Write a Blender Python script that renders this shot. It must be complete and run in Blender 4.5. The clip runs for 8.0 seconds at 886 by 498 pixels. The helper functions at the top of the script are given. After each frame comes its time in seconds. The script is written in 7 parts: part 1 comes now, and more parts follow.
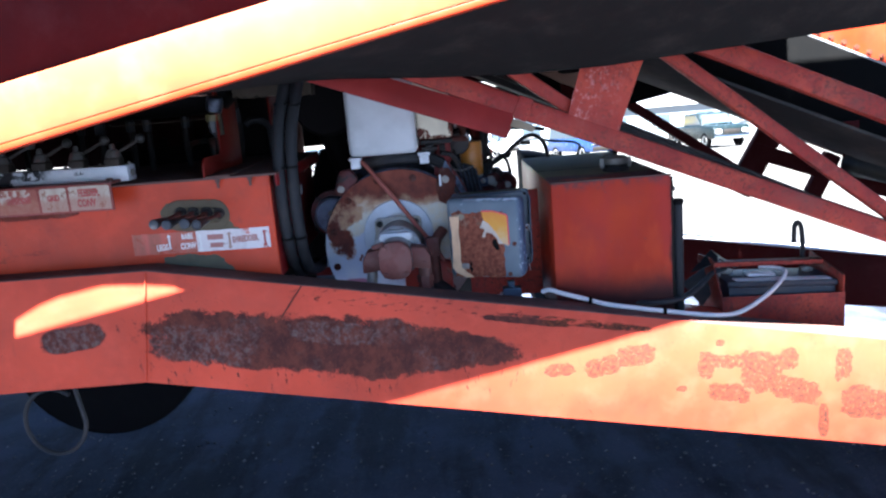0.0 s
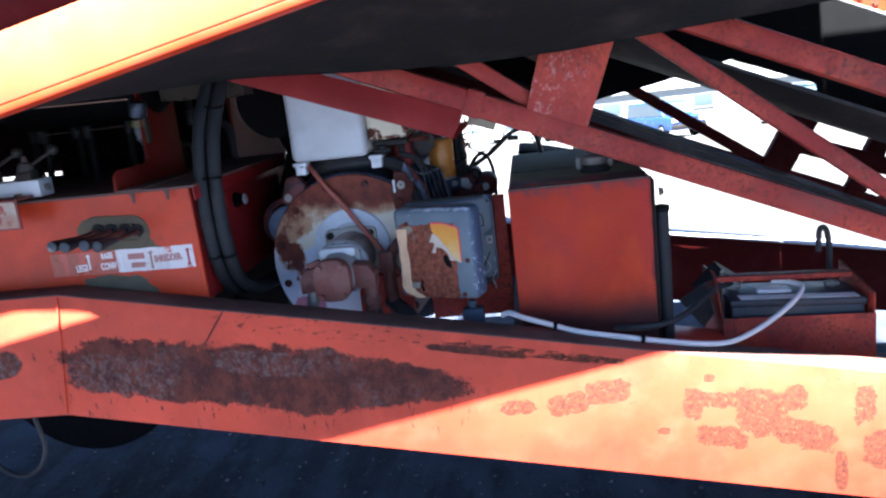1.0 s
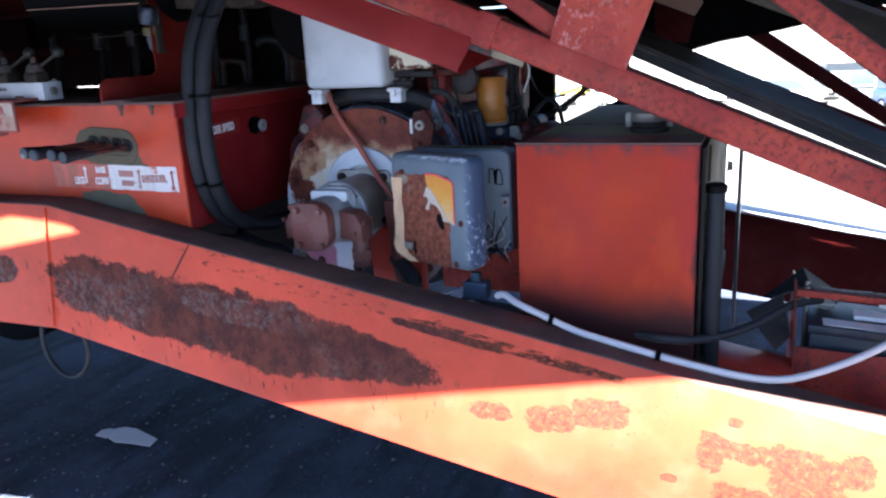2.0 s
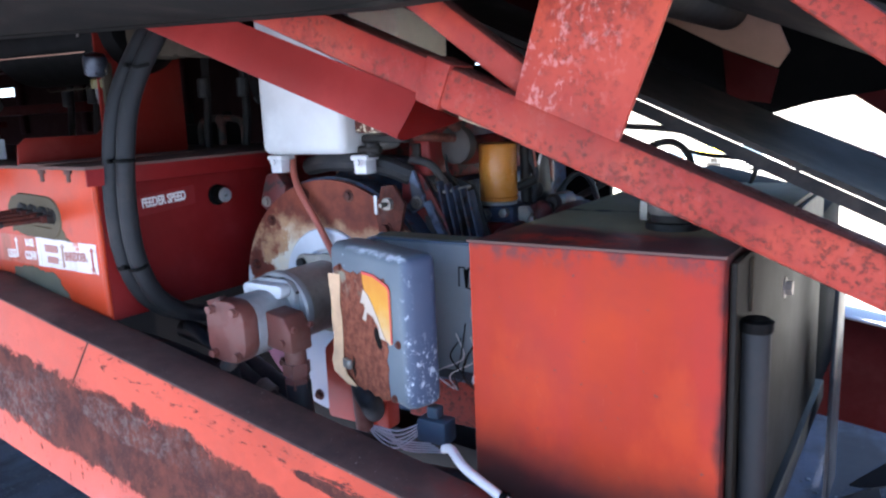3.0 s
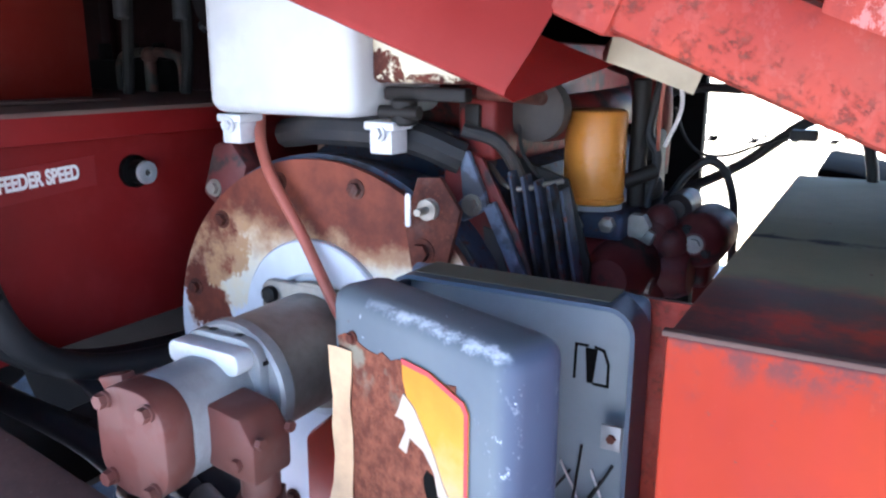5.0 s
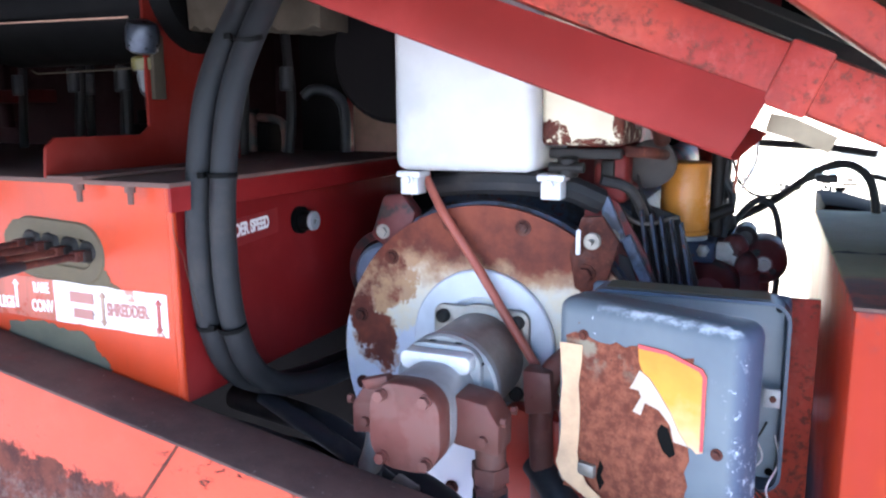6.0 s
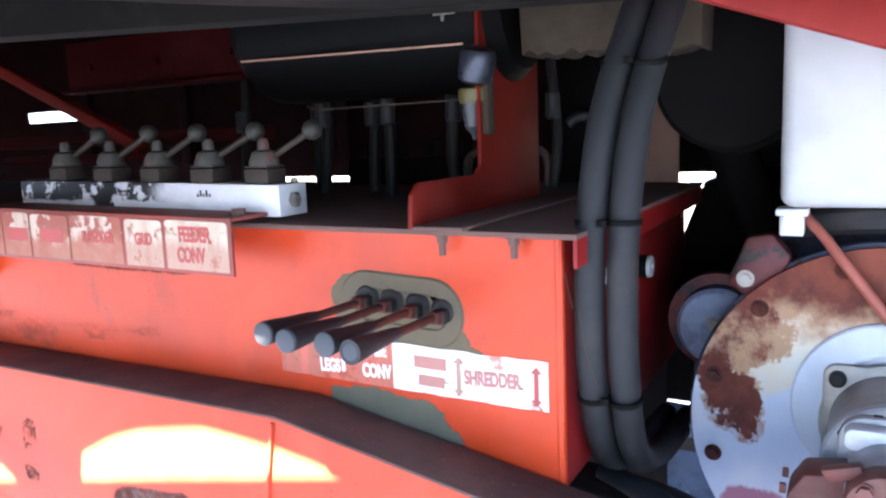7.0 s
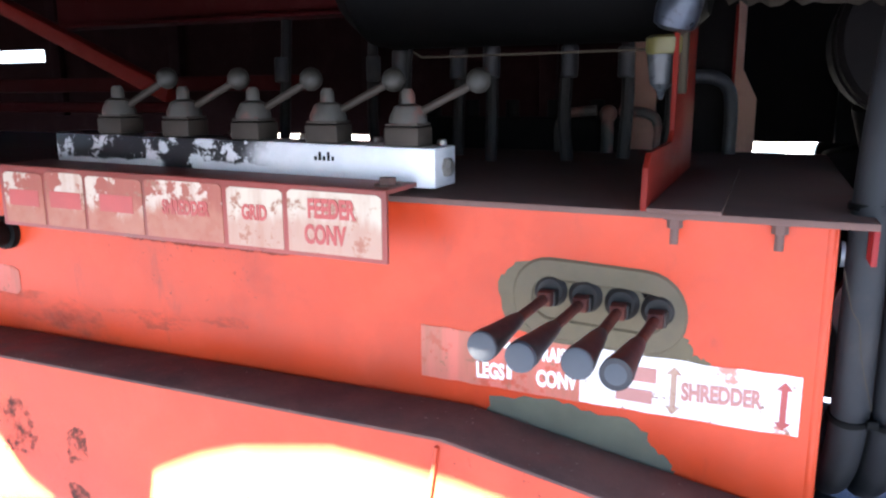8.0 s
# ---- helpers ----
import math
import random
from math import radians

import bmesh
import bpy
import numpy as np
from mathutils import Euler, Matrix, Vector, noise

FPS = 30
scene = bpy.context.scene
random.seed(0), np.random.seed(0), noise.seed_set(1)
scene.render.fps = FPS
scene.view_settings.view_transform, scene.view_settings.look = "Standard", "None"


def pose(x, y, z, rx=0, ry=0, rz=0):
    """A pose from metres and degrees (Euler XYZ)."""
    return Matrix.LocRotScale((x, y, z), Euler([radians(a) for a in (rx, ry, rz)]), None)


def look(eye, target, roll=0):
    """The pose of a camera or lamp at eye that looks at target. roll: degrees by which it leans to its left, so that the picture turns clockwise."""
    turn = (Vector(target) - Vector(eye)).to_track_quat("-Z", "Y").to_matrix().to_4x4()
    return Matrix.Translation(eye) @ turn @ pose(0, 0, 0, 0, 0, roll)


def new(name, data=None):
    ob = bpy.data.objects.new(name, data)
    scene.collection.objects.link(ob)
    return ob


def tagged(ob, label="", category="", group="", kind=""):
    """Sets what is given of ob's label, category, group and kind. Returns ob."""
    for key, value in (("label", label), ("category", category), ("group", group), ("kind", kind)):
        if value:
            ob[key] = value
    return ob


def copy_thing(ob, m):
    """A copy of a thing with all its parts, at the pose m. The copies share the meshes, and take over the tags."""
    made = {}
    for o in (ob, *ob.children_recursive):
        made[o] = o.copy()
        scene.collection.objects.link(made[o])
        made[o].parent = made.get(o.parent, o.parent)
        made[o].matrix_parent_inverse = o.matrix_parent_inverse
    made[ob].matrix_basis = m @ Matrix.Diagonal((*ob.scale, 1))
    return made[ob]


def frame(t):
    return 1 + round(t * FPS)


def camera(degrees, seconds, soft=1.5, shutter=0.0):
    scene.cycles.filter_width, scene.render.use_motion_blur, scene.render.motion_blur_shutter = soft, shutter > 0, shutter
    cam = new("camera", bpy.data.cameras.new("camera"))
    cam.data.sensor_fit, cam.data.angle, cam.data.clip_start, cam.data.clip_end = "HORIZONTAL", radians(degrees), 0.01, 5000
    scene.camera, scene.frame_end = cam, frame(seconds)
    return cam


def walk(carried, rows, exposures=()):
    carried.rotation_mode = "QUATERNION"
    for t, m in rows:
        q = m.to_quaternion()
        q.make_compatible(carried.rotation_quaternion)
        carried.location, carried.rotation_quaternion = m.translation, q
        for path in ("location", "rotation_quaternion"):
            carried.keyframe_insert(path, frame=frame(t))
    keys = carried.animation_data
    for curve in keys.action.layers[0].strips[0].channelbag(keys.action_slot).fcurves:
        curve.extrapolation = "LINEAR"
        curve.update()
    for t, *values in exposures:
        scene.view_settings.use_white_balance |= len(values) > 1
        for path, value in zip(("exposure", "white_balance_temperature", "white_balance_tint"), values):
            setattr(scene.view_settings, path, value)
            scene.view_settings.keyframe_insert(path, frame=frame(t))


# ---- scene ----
cam = camera(60.5, 8.0, soft=2.3)
PATH = [
    (0, (0.041, -0.076, 1.543), (0.013, 1.881, 1.13), -4.8),
    (0.5, (0.269, 0.104, 1.52), (0.101, 2.055, 1.114), -5.9),
    (1, (0.481, 0.307, 1.536), (0.233, 2.243, 1.1), -6.8),
    (1.2, (0.625, 0.392, 1.491), (0.207, 2.289, 1.016), -8.6),
    (2.3, (1.018, 1.034, 1.423), (0.175, 2.775, 0.913), -2.9),
    (2.5, (1.054, 1.165, 1.441), (0.147, 2.883, 0.964), -4.2),
    (3, (1.079, 1.516, 1.407), (-0.002, 3.159, 1.04), -2.5),
    (3.5, (0.965, 1.832, 1.398), (-0.199, 3.412, 1.013), -1.1),
    (4, (0.722, 2.028, 1.385), (-0.338, 3.645, 0.874), -0.7),
    (4.2, (0.65, 2.08, 1.378), (-0.354, 3.714, 0.811), -0.4),
    (5.3, (0.506, 2.001, 1.387), (-0.4, 3.732, 0.959), 0.1),
    (5.5, (0.48, 1.878, 1.393), (-0.342, 3.655, 0.984), 0.4),
    (6, (0.3, 1.619, 1.413), (-0.478, 3.427, 1.058), -0.4),
    (6.5, (-0.003, 1.504, 1.442), (-0.781, 3.327, 1.171), -2.1),
    (7, (-0.23, 1.581, 1.444), (-1.177, 3.317, 1.145), -2.3),
    (7.5, (-0.434, 1.659, 1.45), (-1.444, 3.348, 1.092), -0.4),
    (8, (-0.658, 1.634, 1.446), (-1.428, 3.434, 1.039), -0.4),
]
walk(cam, [(t, look(eye, target, roll)) for t, eye, target, roll in PATH], [(t, e, k, 10.0) for t, e, k in ((0.0, 4.38, 5650.0), (1.2, 4.38, 5650.0), (2.5, 5.05, 6050.0), (3.5, 5.88, 6400.0), (4.2, 6.05, 6500.0), (5.5, 6.05, 6500.0), (7.0, 6.0, 6550.0), (8.0, 6.0, 6600.0))])

# ---- light ----
SUN_TO = Vector((0.10, 1.0, -1.96)).normalized()
sun_data = bpy.data.lights.new("sun", "SUN")
sun_data.energy, sun_data.angle, sun_data.color = 4.3, radians(0.55), (1.0, 0.95, 0.87)
sun = new("sun", sun_data)
sun.rotation_mode = "QUATERNION"
sun.rotation_quaternion = SUN_TO.to_track_quat("-Z", "Y")
world = bpy.data.worlds.new("sky")
scene.world = world
world.use_nodes = True
wn = world.node_tree.nodes
sky = wn.new("ShaderNodeTexSky")
sky.sky_type, sky.sun_disc = "NISHITA", False
sky.sun_elevation = math.asin(-SUN_TO.z)
sky.sun_rotation = math.atan2(-SUN_TO.x, -SUN_TO.y)
sky.air_density, sky.dust_density, sky.ozone_density = 0.8, 0.5, 1.2
sky.altitude = 2500.0
wn["Background"].inputs["Strength"].default_value = 0.014
world.node_tree.links.new(sky.outputs[0], wn["Background"].inputs["Color"])


# ---- mesh helpers ----
ORIGIN = {}


def finish(bm, sharp=0.55):
    bmesh.ops.recalc_face_normals(bm, faces=bm.faces[:])
    for f in bm.faces:
        f.smooth = True
    for e in bm.edges:
        if len(e.link_faces) != 2 or e.calc_face_angle(0) > sharp:
            e.smooth = False
    return bm


def to_mesh(name, bm, material):
    me = bpy.data.meshes.new(name)
    bm.to_mesh(me)
    bm.free()
    for m in material if isinstance(material, (list, tuple)) else [material]:
        me.materials.append(m)
    return me


def thing(name, origin, label, category, group="", kind=""):
    ob = new(name)
    ob.empty_display_size = 0.05
    ob.location = origin
    ORIGIN[ob.name] = Vector(origin)
    return tagged(ob, label, category, group, kind)


def part(name, bm, material, parent, label=""):
    """One mesh object, its shape given in world coordinates, under a thing or a part."""
    o = ORIGIN[parent.name]
    finish(bm)
    bmesh.ops.translate(bm, vec=-o, verts=bm.verts[:])
    ob = new(name, to_mesh(name, bm, material))
    ob.parent = parent
    ORIGIN[ob.name] = o
    return tagged(ob, label)


def solid(name, bm, material, label, category, group="", kind="", origin=None):
    """A thing that is one mesh."""
    finish(bm)
    o = Vector(origin) if origin is not None else sum((v.co for v in bm.verts), Vector()) / max(1, len(bm.verts))
    bmesh.ops.translate(bm, vec=-o, verts=bm.verts[:])
    ob = new(name, to_mesh(name, bm, material))
    ob.location = o
    ORIGIN[ob.name] = o
    return tagged(ob, label, category, group, kind)


def join(*bms):
    out = bmesh.new()
    for b in bms:
        me = bpy.data.meshes.new("tmp")
        b.to_mesh(me)
        b.free()
        out.from_mesh(me)
        bpy.data.meshes.remove(me)
    return out


def soften(bm, width, segs=2, angle=0.5):
    if width > 0:
        es = [e for e in bm.edges if len(e.link_faces) == 2 and e.calc_face_angle(0) > angle]
        bmesh.ops.bevel(bm, geom=es, offset=width, segments=segs, profile=0.5, affect="EDGES", clamp_overlap=True)
    return bm


def box(x0, x1, y0, y1, z0, z1, bevel=0.003, segs=2, turn=None):
    bm = bmesh.new()
    bmesh.ops.create_cube(bm, size=1)
    for v in bm.verts:
        v.co = Vector(((x0 + x1) / 2 + v.co.x * (x1 - x0), (y0 + y1) / 2 + v.co.y * (y1 - y0), (z0 + z1) / 2 + v.co.z * (z1 - z0)))
    soften(bm, bevel, segs)
    if turn is not None:
        bmesh.ops.transform(bm, matrix=turn, verts=bm.verts[:])
    return bm


def prism(pts, axis, a, b, bevel=0.0, segs=2):
    """A flat outline, given in the two other axes, drawn out along axis from a to b."""
    bm = bmesh.new()
    put = {"x": lambda p, c: (c, p[0], p[1]), "y": lambda p, c: (p[0], c, p[1]), "z": lambda p, c: (p[0], p[1], c)}[axis]
    lo = [bm.verts.new(put(p, a)) for p in pts]
    hi = [bm.verts.new(put(p, b)) for p in pts]
    bm.faces.new(lo)
    bm.faces.new(hi)
    n = len(pts)
    for i in range(n):
        bm.faces.new((lo[i], lo[(i + 1) % n], hi[(i + 1) % n], hi[i]))
    bmesh.ops.recalc_face_normals(bm, faces=bm.faces[:])
    return soften(bm, bevel, segs)


def frame_of(d, up=(0, 0, 1)):
    d = Vector(d).normalized()
    u = Vector(up)
    if abs(d.dot(u)) > 0.98:
        u = Vector((0, 1, 0))
    s = d.cross(u).normalized()
    return d, s, s.cross(d).normalized()


def bar(p, q, w, h, bevel=0.003, up=(0, 0, 1)):
    """A rectangular bar from p to q: w across, h along up."""
    p, q = Vector(p), Vector(q)
    d, s, u = frame_of(q - p, up)
    m = Matrix((s, d, u)).transposed().to_4x4()
    m.translation = (p + q) / 2
    L = (q - p).length
    return box(-w / 2, w / 2, -L / 2, L / 2, -h / 2, h / 2, bevel, 2, m)


def lathe(profile, origin, axis=(0, 0, 1), n=24, up=(0, 0, 1)):
    """Rings of (radius, distance along axis), closed at the ends."""
    bm = bmesh.new()
    o = Vector(origin)
    d, s, u = frame_of(axis, (0, 0, 1) if abs(Vector(axis).normalized().z) < 0.9 else (0, 1, 0))
    rings = []
    for r, h in profile:
        rings.append([bm.verts.new(o + d * h + (s * math.cos(2 * math.pi * i / n) + u * math.sin(2 * math.pi * i / n)) * max(r, 1e-5)) for i in range(n)])
    for a, b in zip(rings, rings[1:]):
        for i in range(n):
            bm.faces.new((a[i], a[(i + 1) % n], b[(i + 1) % n], b[i]))
    bm.faces.new(rings[0])
    bm.faces.new(rings[-1])
    return bm


def rod(p, q, r, n=14, bevel=0.0):
    p, q = Vector(p), Vector(q)
    L = (q - p).length
    b = min(bevel, r * 0.5, L * 0.3)
    prof = [(r - b, 0), (r, b), (r, L - b), (r - b, L)] if b else [(r, 0), (r, L)]
    return lathe(prof, p, q - p, n)


def smooth_path(pts, steps=8):
    """A Catmull-Rom curve through the points."""
    P = [Vector(p) for p in pts]
    P = [2 * P[0] - P[1]] + P + [2 * P[-1] - P[-2]]
    out = []
    for i in range(1, len(P) - 2):
        a, b, c, d = P[i - 1:i + 3]
        for k in range(steps):
            t = k / steps
            out.append(0.5 * ((2 * b) + (c - a) * t + (2 * a - 5 * b + 4 * c - d) * t * t + (3 * b - a - 3 * c + d) * t ** 3))
    out.append(P[-2])
    return out


def tube(pts, r, n=12, steps=8, curve=True):
    path = smooth_path(pts, steps) if curve else [Vector(p) for p in pts]
    bm = bmesh.new()
    d = (path[1] - path[0]).normalized()
    _, s, u = frame_of(d)
    rings = []
    for i, p in enumerate(path):
        t = (path[min(i + 1, len(path) - 1)] - path[max(i - 1, 0)]).normalized()
        s = (s - t * s.dot(t)).normalized()
        u = s.cross(t)
        rings.append([bm.verts.new(p + (s * math.cos(2 * math.pi * k / n) + u * math.sin(2 * math.pi * k / n)) * r) for k in range(n)])
    for a, b in zip(rings, rings[1:]):
        for i in range(n):
            bm.faces.new((a[i], a[(i + 1) % n], b[(i + 1) % n], b[i]))
    bm.faces.new(rings[0])
    bm.faces.new(rings[-1])
    return bm


def ball(c, r, n=16):
    bm = bmesh.new()
    bmesh.ops.create_uvsphere(bm, u_segments=n, v_segments=n // 2, radius=r, matrix=Matrix.Translation(c))
    return bm


def hexbolt(p, axis, r=0.009, h=0.007, washer=True):
    """A hexagon head on a washer, standing on p along axis."""
    d = Vector(axis).normalized()
    head = soften(lathe([(r, 0), (r, h)], Vector(p) + d * (0.002 if washer else 0), d, 6), r * 0.12, 1)
    return join(head, lathe([(r * 1.45, 0), (r * 1.45, 0.002)], p, d, 16)) if washer else head


def ring(c, axis, r0, r1, depth, n=40, bevel=0.003):
    """A flat ring between the radii r0 and r1, depth along axis."""
    bm = bmesh.new()
    o, (d, s, u) = Vector(c), frame_of(axis)
    b = bevel
    prof = [(r0, 0), (r1, 0), (r1, depth - b), (r1 - b, depth), (r0 + b, depth), (r0, depth - b)]
    rings = [[bm.verts.new(o + d * h + (s * math.cos(2 * math.pi * i / n) + u * math.sin(2 * math.pi * i / n)) * r) for i in range(n)] for r, h in prof]
    for a, bb in zip(rings, rings[1:] + rings[:1]):
        for i in range(n):
            bm.faces.new((a[i], a[(i + 1) % n], bb[(i + 1) % n], bb[i]))
    return bm


def words(text, size, m, depth=0.0006, squeeze=1.0):
    """Letters of the built-in font as a thin mesh, in the local x and y of m."""
    c = bpy.data.curves.new("letters", "FONT")
    c.body, c.size, c.extrude, c.offset = text, size, depth, size * 0.042
    c.align_x, c.align_y = "CENTER", "CENTER"
    ob = bpy.data.objects.new("letters", c)
    scene.collection.objects.link(ob)
    me = bpy.data.meshes.new_from_object(ob.evaluated_get(bpy.context.evaluated_depsgraph_get()))
    bpy.data.objects.remove(ob)
    bm = bmesh.new()
    bm.from_mesh(me)
    bpy.data.meshes.remove(me)
    bmesh.ops.transform(bm, matrix=m @ Matrix.Diagonal((squeeze, 1, 1, 1)), verts=bm.verts[:])
    return bm


FACE = Matrix(((1, 0, 0, 0), (0, 0, -1, 0), (0, 1, 0, 0), (0, 0, 0, 1)))      # reads from -y
SIDE = Matrix(((0, 0, 1, 0), (1, 0, 0, 0), (0, 1, 0, 0), (0, 0, 0, 1)))       # reads from +x


# ---- materials ----
class Nodes:
    def __init__(self, name):
        self.m = bpy.data.materials.new(name)
        self.m.use_nodes = True
        self.t = self.m.node_tree
        self.b = self.t.nodes["Principled BSDF"]
        self.pos = self.t.nodes.new("ShaderNodeNewGeometry").outputs["Position"]
        xyz = self.t.nodes.new("ShaderNodeSeparateXYZ")
        self.t.links.new(self.pos, xyz.inputs[0])
        self.x, self.y, self.z = xyz.outputs

    def put(self, socket, v):
        if isinstance(v, bpy.types.NodeSocket):
            self.t.links.new(v, socket)
        elif isinstance(v, (tuple, list)) and len(v) == 3 and len(socket.default_value) == 4:
            socket.default_value = (*v, 1)
        else:
            socket.default_value = v

    def math(self, op, a, b=0.0, clamp=False):
        n = self.t.nodes.new("ShaderNodeMath")
        n.operation, n.use_clamp = op, clamp
        self.put(n.inputs[0], a)
        self.put(n.inputs[1], b)
        return n.outputs[0]

    def noise(self, scale, detail=4, rough=0.55, stretch=None, dist=0.0, turn=0.0):
        n = self.t.nodes.new("ShaderNodeTexNoise")
        n.inputs["Scale"].default_value, n.inputs["Detail"].default_value = scale, detail
        n.inputs["Roughness"].default_value, n.inputs["Distortion"].default_value = rough, dist
        if stretch:
            k = self.t.nodes.new("ShaderNodeMapping")
            k.inputs["Scale"].default_value = stretch
            k.inputs["Rotation"].default_value = (0, 0, turn)
            self.t.links.new(self.pos, k.inputs[0])
            self.t.links.new(k.outputs[0], n.inputs["Vector"])
        else:
            self.t.links.new(self.pos, n.inputs["Vector"])
        return n.outputs[0]

    def ramp(self, v, lo, hi):
        """0 below lo, 1 above hi."""
        n = self.t.nodes.new("ShaderNodeMapRange")
        n.interpolation_type = "SMOOTHSTEP"
        self.put(n.inputs[0], v)
        n.inputs[1].default_value, n.inputs[2].default_value = lo, hi
        return n.outputs[0]

    def mix(self, f, a, b):
        n = self.t.nodes.new("ShaderNodeMix")
        n.data_type = "RGBA"
        self.put(n.inputs[0], f)
        self.put(n.inputs[6], a)
        self.put(n.inputs[7], b)
        return n.outputs[2]

    def spot(self, cx, cz, hx, hz, slope=0.0, rag=0.35, scale=14.0, axis="x", taper=0.0):
        """A ragged stain round (cx, cz) on an upright face, half sizes hx and hz, its middle line sloping."""
        a = self.math("SUBTRACT", self.x if axis == "x" else self.y, cx)
        v = self.math("SUBTRACT", self.math("SUBTRACT", self.z, cz), self.math("MULTIPLY", a, slope))
        hz2 = self.math("MAXIMUM", self.math("ADD", self.math("MULTIPLY", a, -taper), hz), 0.005)
        u = self.math("POWER", self.math("ABSOLUTE", self.math("DIVIDE", a, hx)), 4.0)
        w = self.math("POWER", self.math("ABSOLUTE", self.math("DIVIDE", v, hz2)), 3.0)
        n = self.math("MULTIPLY", self.math("SUBTRACT", self.noise(scale * 0.7, 3, 0.6, (1, 1, 1.3)), 0.5), rag * 8)
        f = self.math("MULTIPLY", self.math("SUBTRACT", self.noise(150, 6, 0.75, (1, 1, 0.6)), 0.5), rag * 5)
        return self.ramp(self.math("SUBTRACT", 1.0, self.math("ADD", self.math("ADD", u, w), self.math("ADD", n, f))), -0.22, 0.22)

    def most(self, *masks):
        out = masks[0]
        for k in masks[1:]:
            out = self.math("MAXIMUM", out, k)
        return out

    def done(self, colour, rough, metal=0.0, bump=None, strength=0.3, distance=0.002, spec=0.3):
        self.put(self.b.inputs["Base Color"], colour)
        self.put(self.b.inputs["Roughness"], rough)
        self.put(self.b.inputs["Metallic"], metal)
        self.b.inputs["Specular IOR Level"].default_value = spec
        if bump is not None:
            k = self.t.nodes.new("ShaderNodeBump")
            k.inputs["Strength"].default_value, k.inputs["Distance"].default_value = strength, distance
            self.t.links.new(bump, k.inputs["Height"])
            self.t.links.new(k.outputs[0], self.b.inputs["Normal"])
        return self.m


RUST, RUST_PALE, DUST = (0.115, 0.034, 0.020), (0.26, 0.095, 0.045), (0.11, 0.082, 0.062)


def rust_colour(k):
    c = k.mix(k.ramp(k.noise(16, 7, 0.72, (1, 1, 0.8)), 0.36, 0.66), (0.050, 0.014, 0.011), (0.120, 0.031, 0.018))
    grey = k.most(k.math("MULTIPLY", k.spot(-0.86, 0.735, 0.17, 0.075, -0.13, 0.3, 14), 0.9), k.math("MULTIPLY", k.spot(-0.40, 0.748, 0.15, 0.040, -0.15, 0.35, 16), 1.0), k.math("MULTIPLY", k.ramp(k.noise(4.5, 3), 0.52, 0.62), 0.6), k.spot(-1.30, 0.80, 0.115, 0.045, 0.10, 0.16, 20))
    c = k.mix(k.math("MULTIPLY", k.ramp(k.noise(48, 7, 0.74, (1, 1, 0.9)), 0.42, 0.66), k.math("MULTIPLY", grey, 0.75)), c, (0.150, 0.104, 0.090))
    fresh = k.mix(k.ramp(k.noise(75, 7, 0.78), 0.42, 0.58), (0.145, 0.034, 0.012), (0.045, 0.013, 0.009))
    c = k.mix(k.math("MULTIPLY", k.ramp(k.x, 0.30, 0.36), 0.9), c, fresh)
    return k.mix(k.math("MULTIPLY", k.ramp(k.noise(210, 3), 0.58, 0.70), 0.3), c, (0.24, 0.085, 0.040))


def painted(name, colour, chips=0.5, rough=0.42, dust=0.25, masks=None, second=None, fade=0.25, scale=1.0, streaks=True, spec=0.3, smudge=0.0):
    """Old paint: faded in clouds, dusted, chipped down to rust. chips: 0 none to 1 much."""
    k = Nodes(name)
    big, mid, fine = k.noise(2.2 * scale, 5), k.noise(9 * scale, 6, 0.6), k.noise(420, 2)
    pale = tuple(min(1, c * 1.12 + 0.014) for c in colour)
    deep = tuple(c * 0.72 for c in colour)
    c = k.mix(k.ramp(big, 0.3, 0.7), deep, colour)
    c = k.mix(k.math("MULTIPLY", k.ramp(mid, 0.45, 0.75), fade * 2, True), c, pale)
    if streaks:
        run = k.ramp(k.noise(9, 4, 0.5, (1, 1, 0.08)), 0.55, 0.8)
        c = k.mix(k.math("MULTIPLY", run, 0.28), c, deep)
    if smudge:
        c = k.mix(k.math("MULTIPLY", k.ramp(k.noise(3.3, 6, 0.62), 0.50, 0.72), smudge), c, (0.13, 0.016, 0.010))
        c = k.mix(k.math("MULTIPLY", k.ramp(k.noise(14, 6, 0.7, (1, 1, 0.35)), 0.58, 0.74), smudge), c, (0.10, 0.030, 0.020))
    if second:
        c = k.mix(k.ramp(k.noise(5 * scale, 4), 0.5, 0.6), c, second)
    c = k.mix(k.math("MULTIPLY", k.ramp(k.noise(6, 8, 0.7), 0.42, 0.8), dust * 1.6, True), c, DUST)
    chip = k.ramp(k.noise(24 * scale, 8, 0.72), 0.78 - 0.24 * chips, 0.80 - 0.24 * chips)
    fleck = k.ramp(k.noise(130, 3, 0.6), 0.80 - 0.10 * chips, 0.82 - 0.10 * chips)
    near = k.ramp(k.noise(3.1, 3), 0.46, 0.6)
    chip = k.math("MULTIPLY", k.most(chip, fleck), near) if chips < 0.85 else k.most(chip, fleck)
    if masks:
        chip = k.most(chip, masks(k))
    c = k.mix(chip, c, rust_colour(k))
    r = k.mix(chip, (rough,) * 3, (0.85,) * 3)
    r = k.math("ADD", k.math("MULTIPLY", r, 1.0), k.math("MULTIPLY", k.math("SUBTRACT", mid, 0.5), 0.35))
    h = k.math("ADD", k.math("MULTIPLY", fine, 0.12), k.math("ADD", k.math("MULTIPLY", mid, 0.25), k.math("MULTIPLY", chip, k.math("SUBTRACT", k.noise(90, 5, 0.7), 1.1))))
    return k.done(c, r, 0.0, h, 0.5, 0.0015, spec)


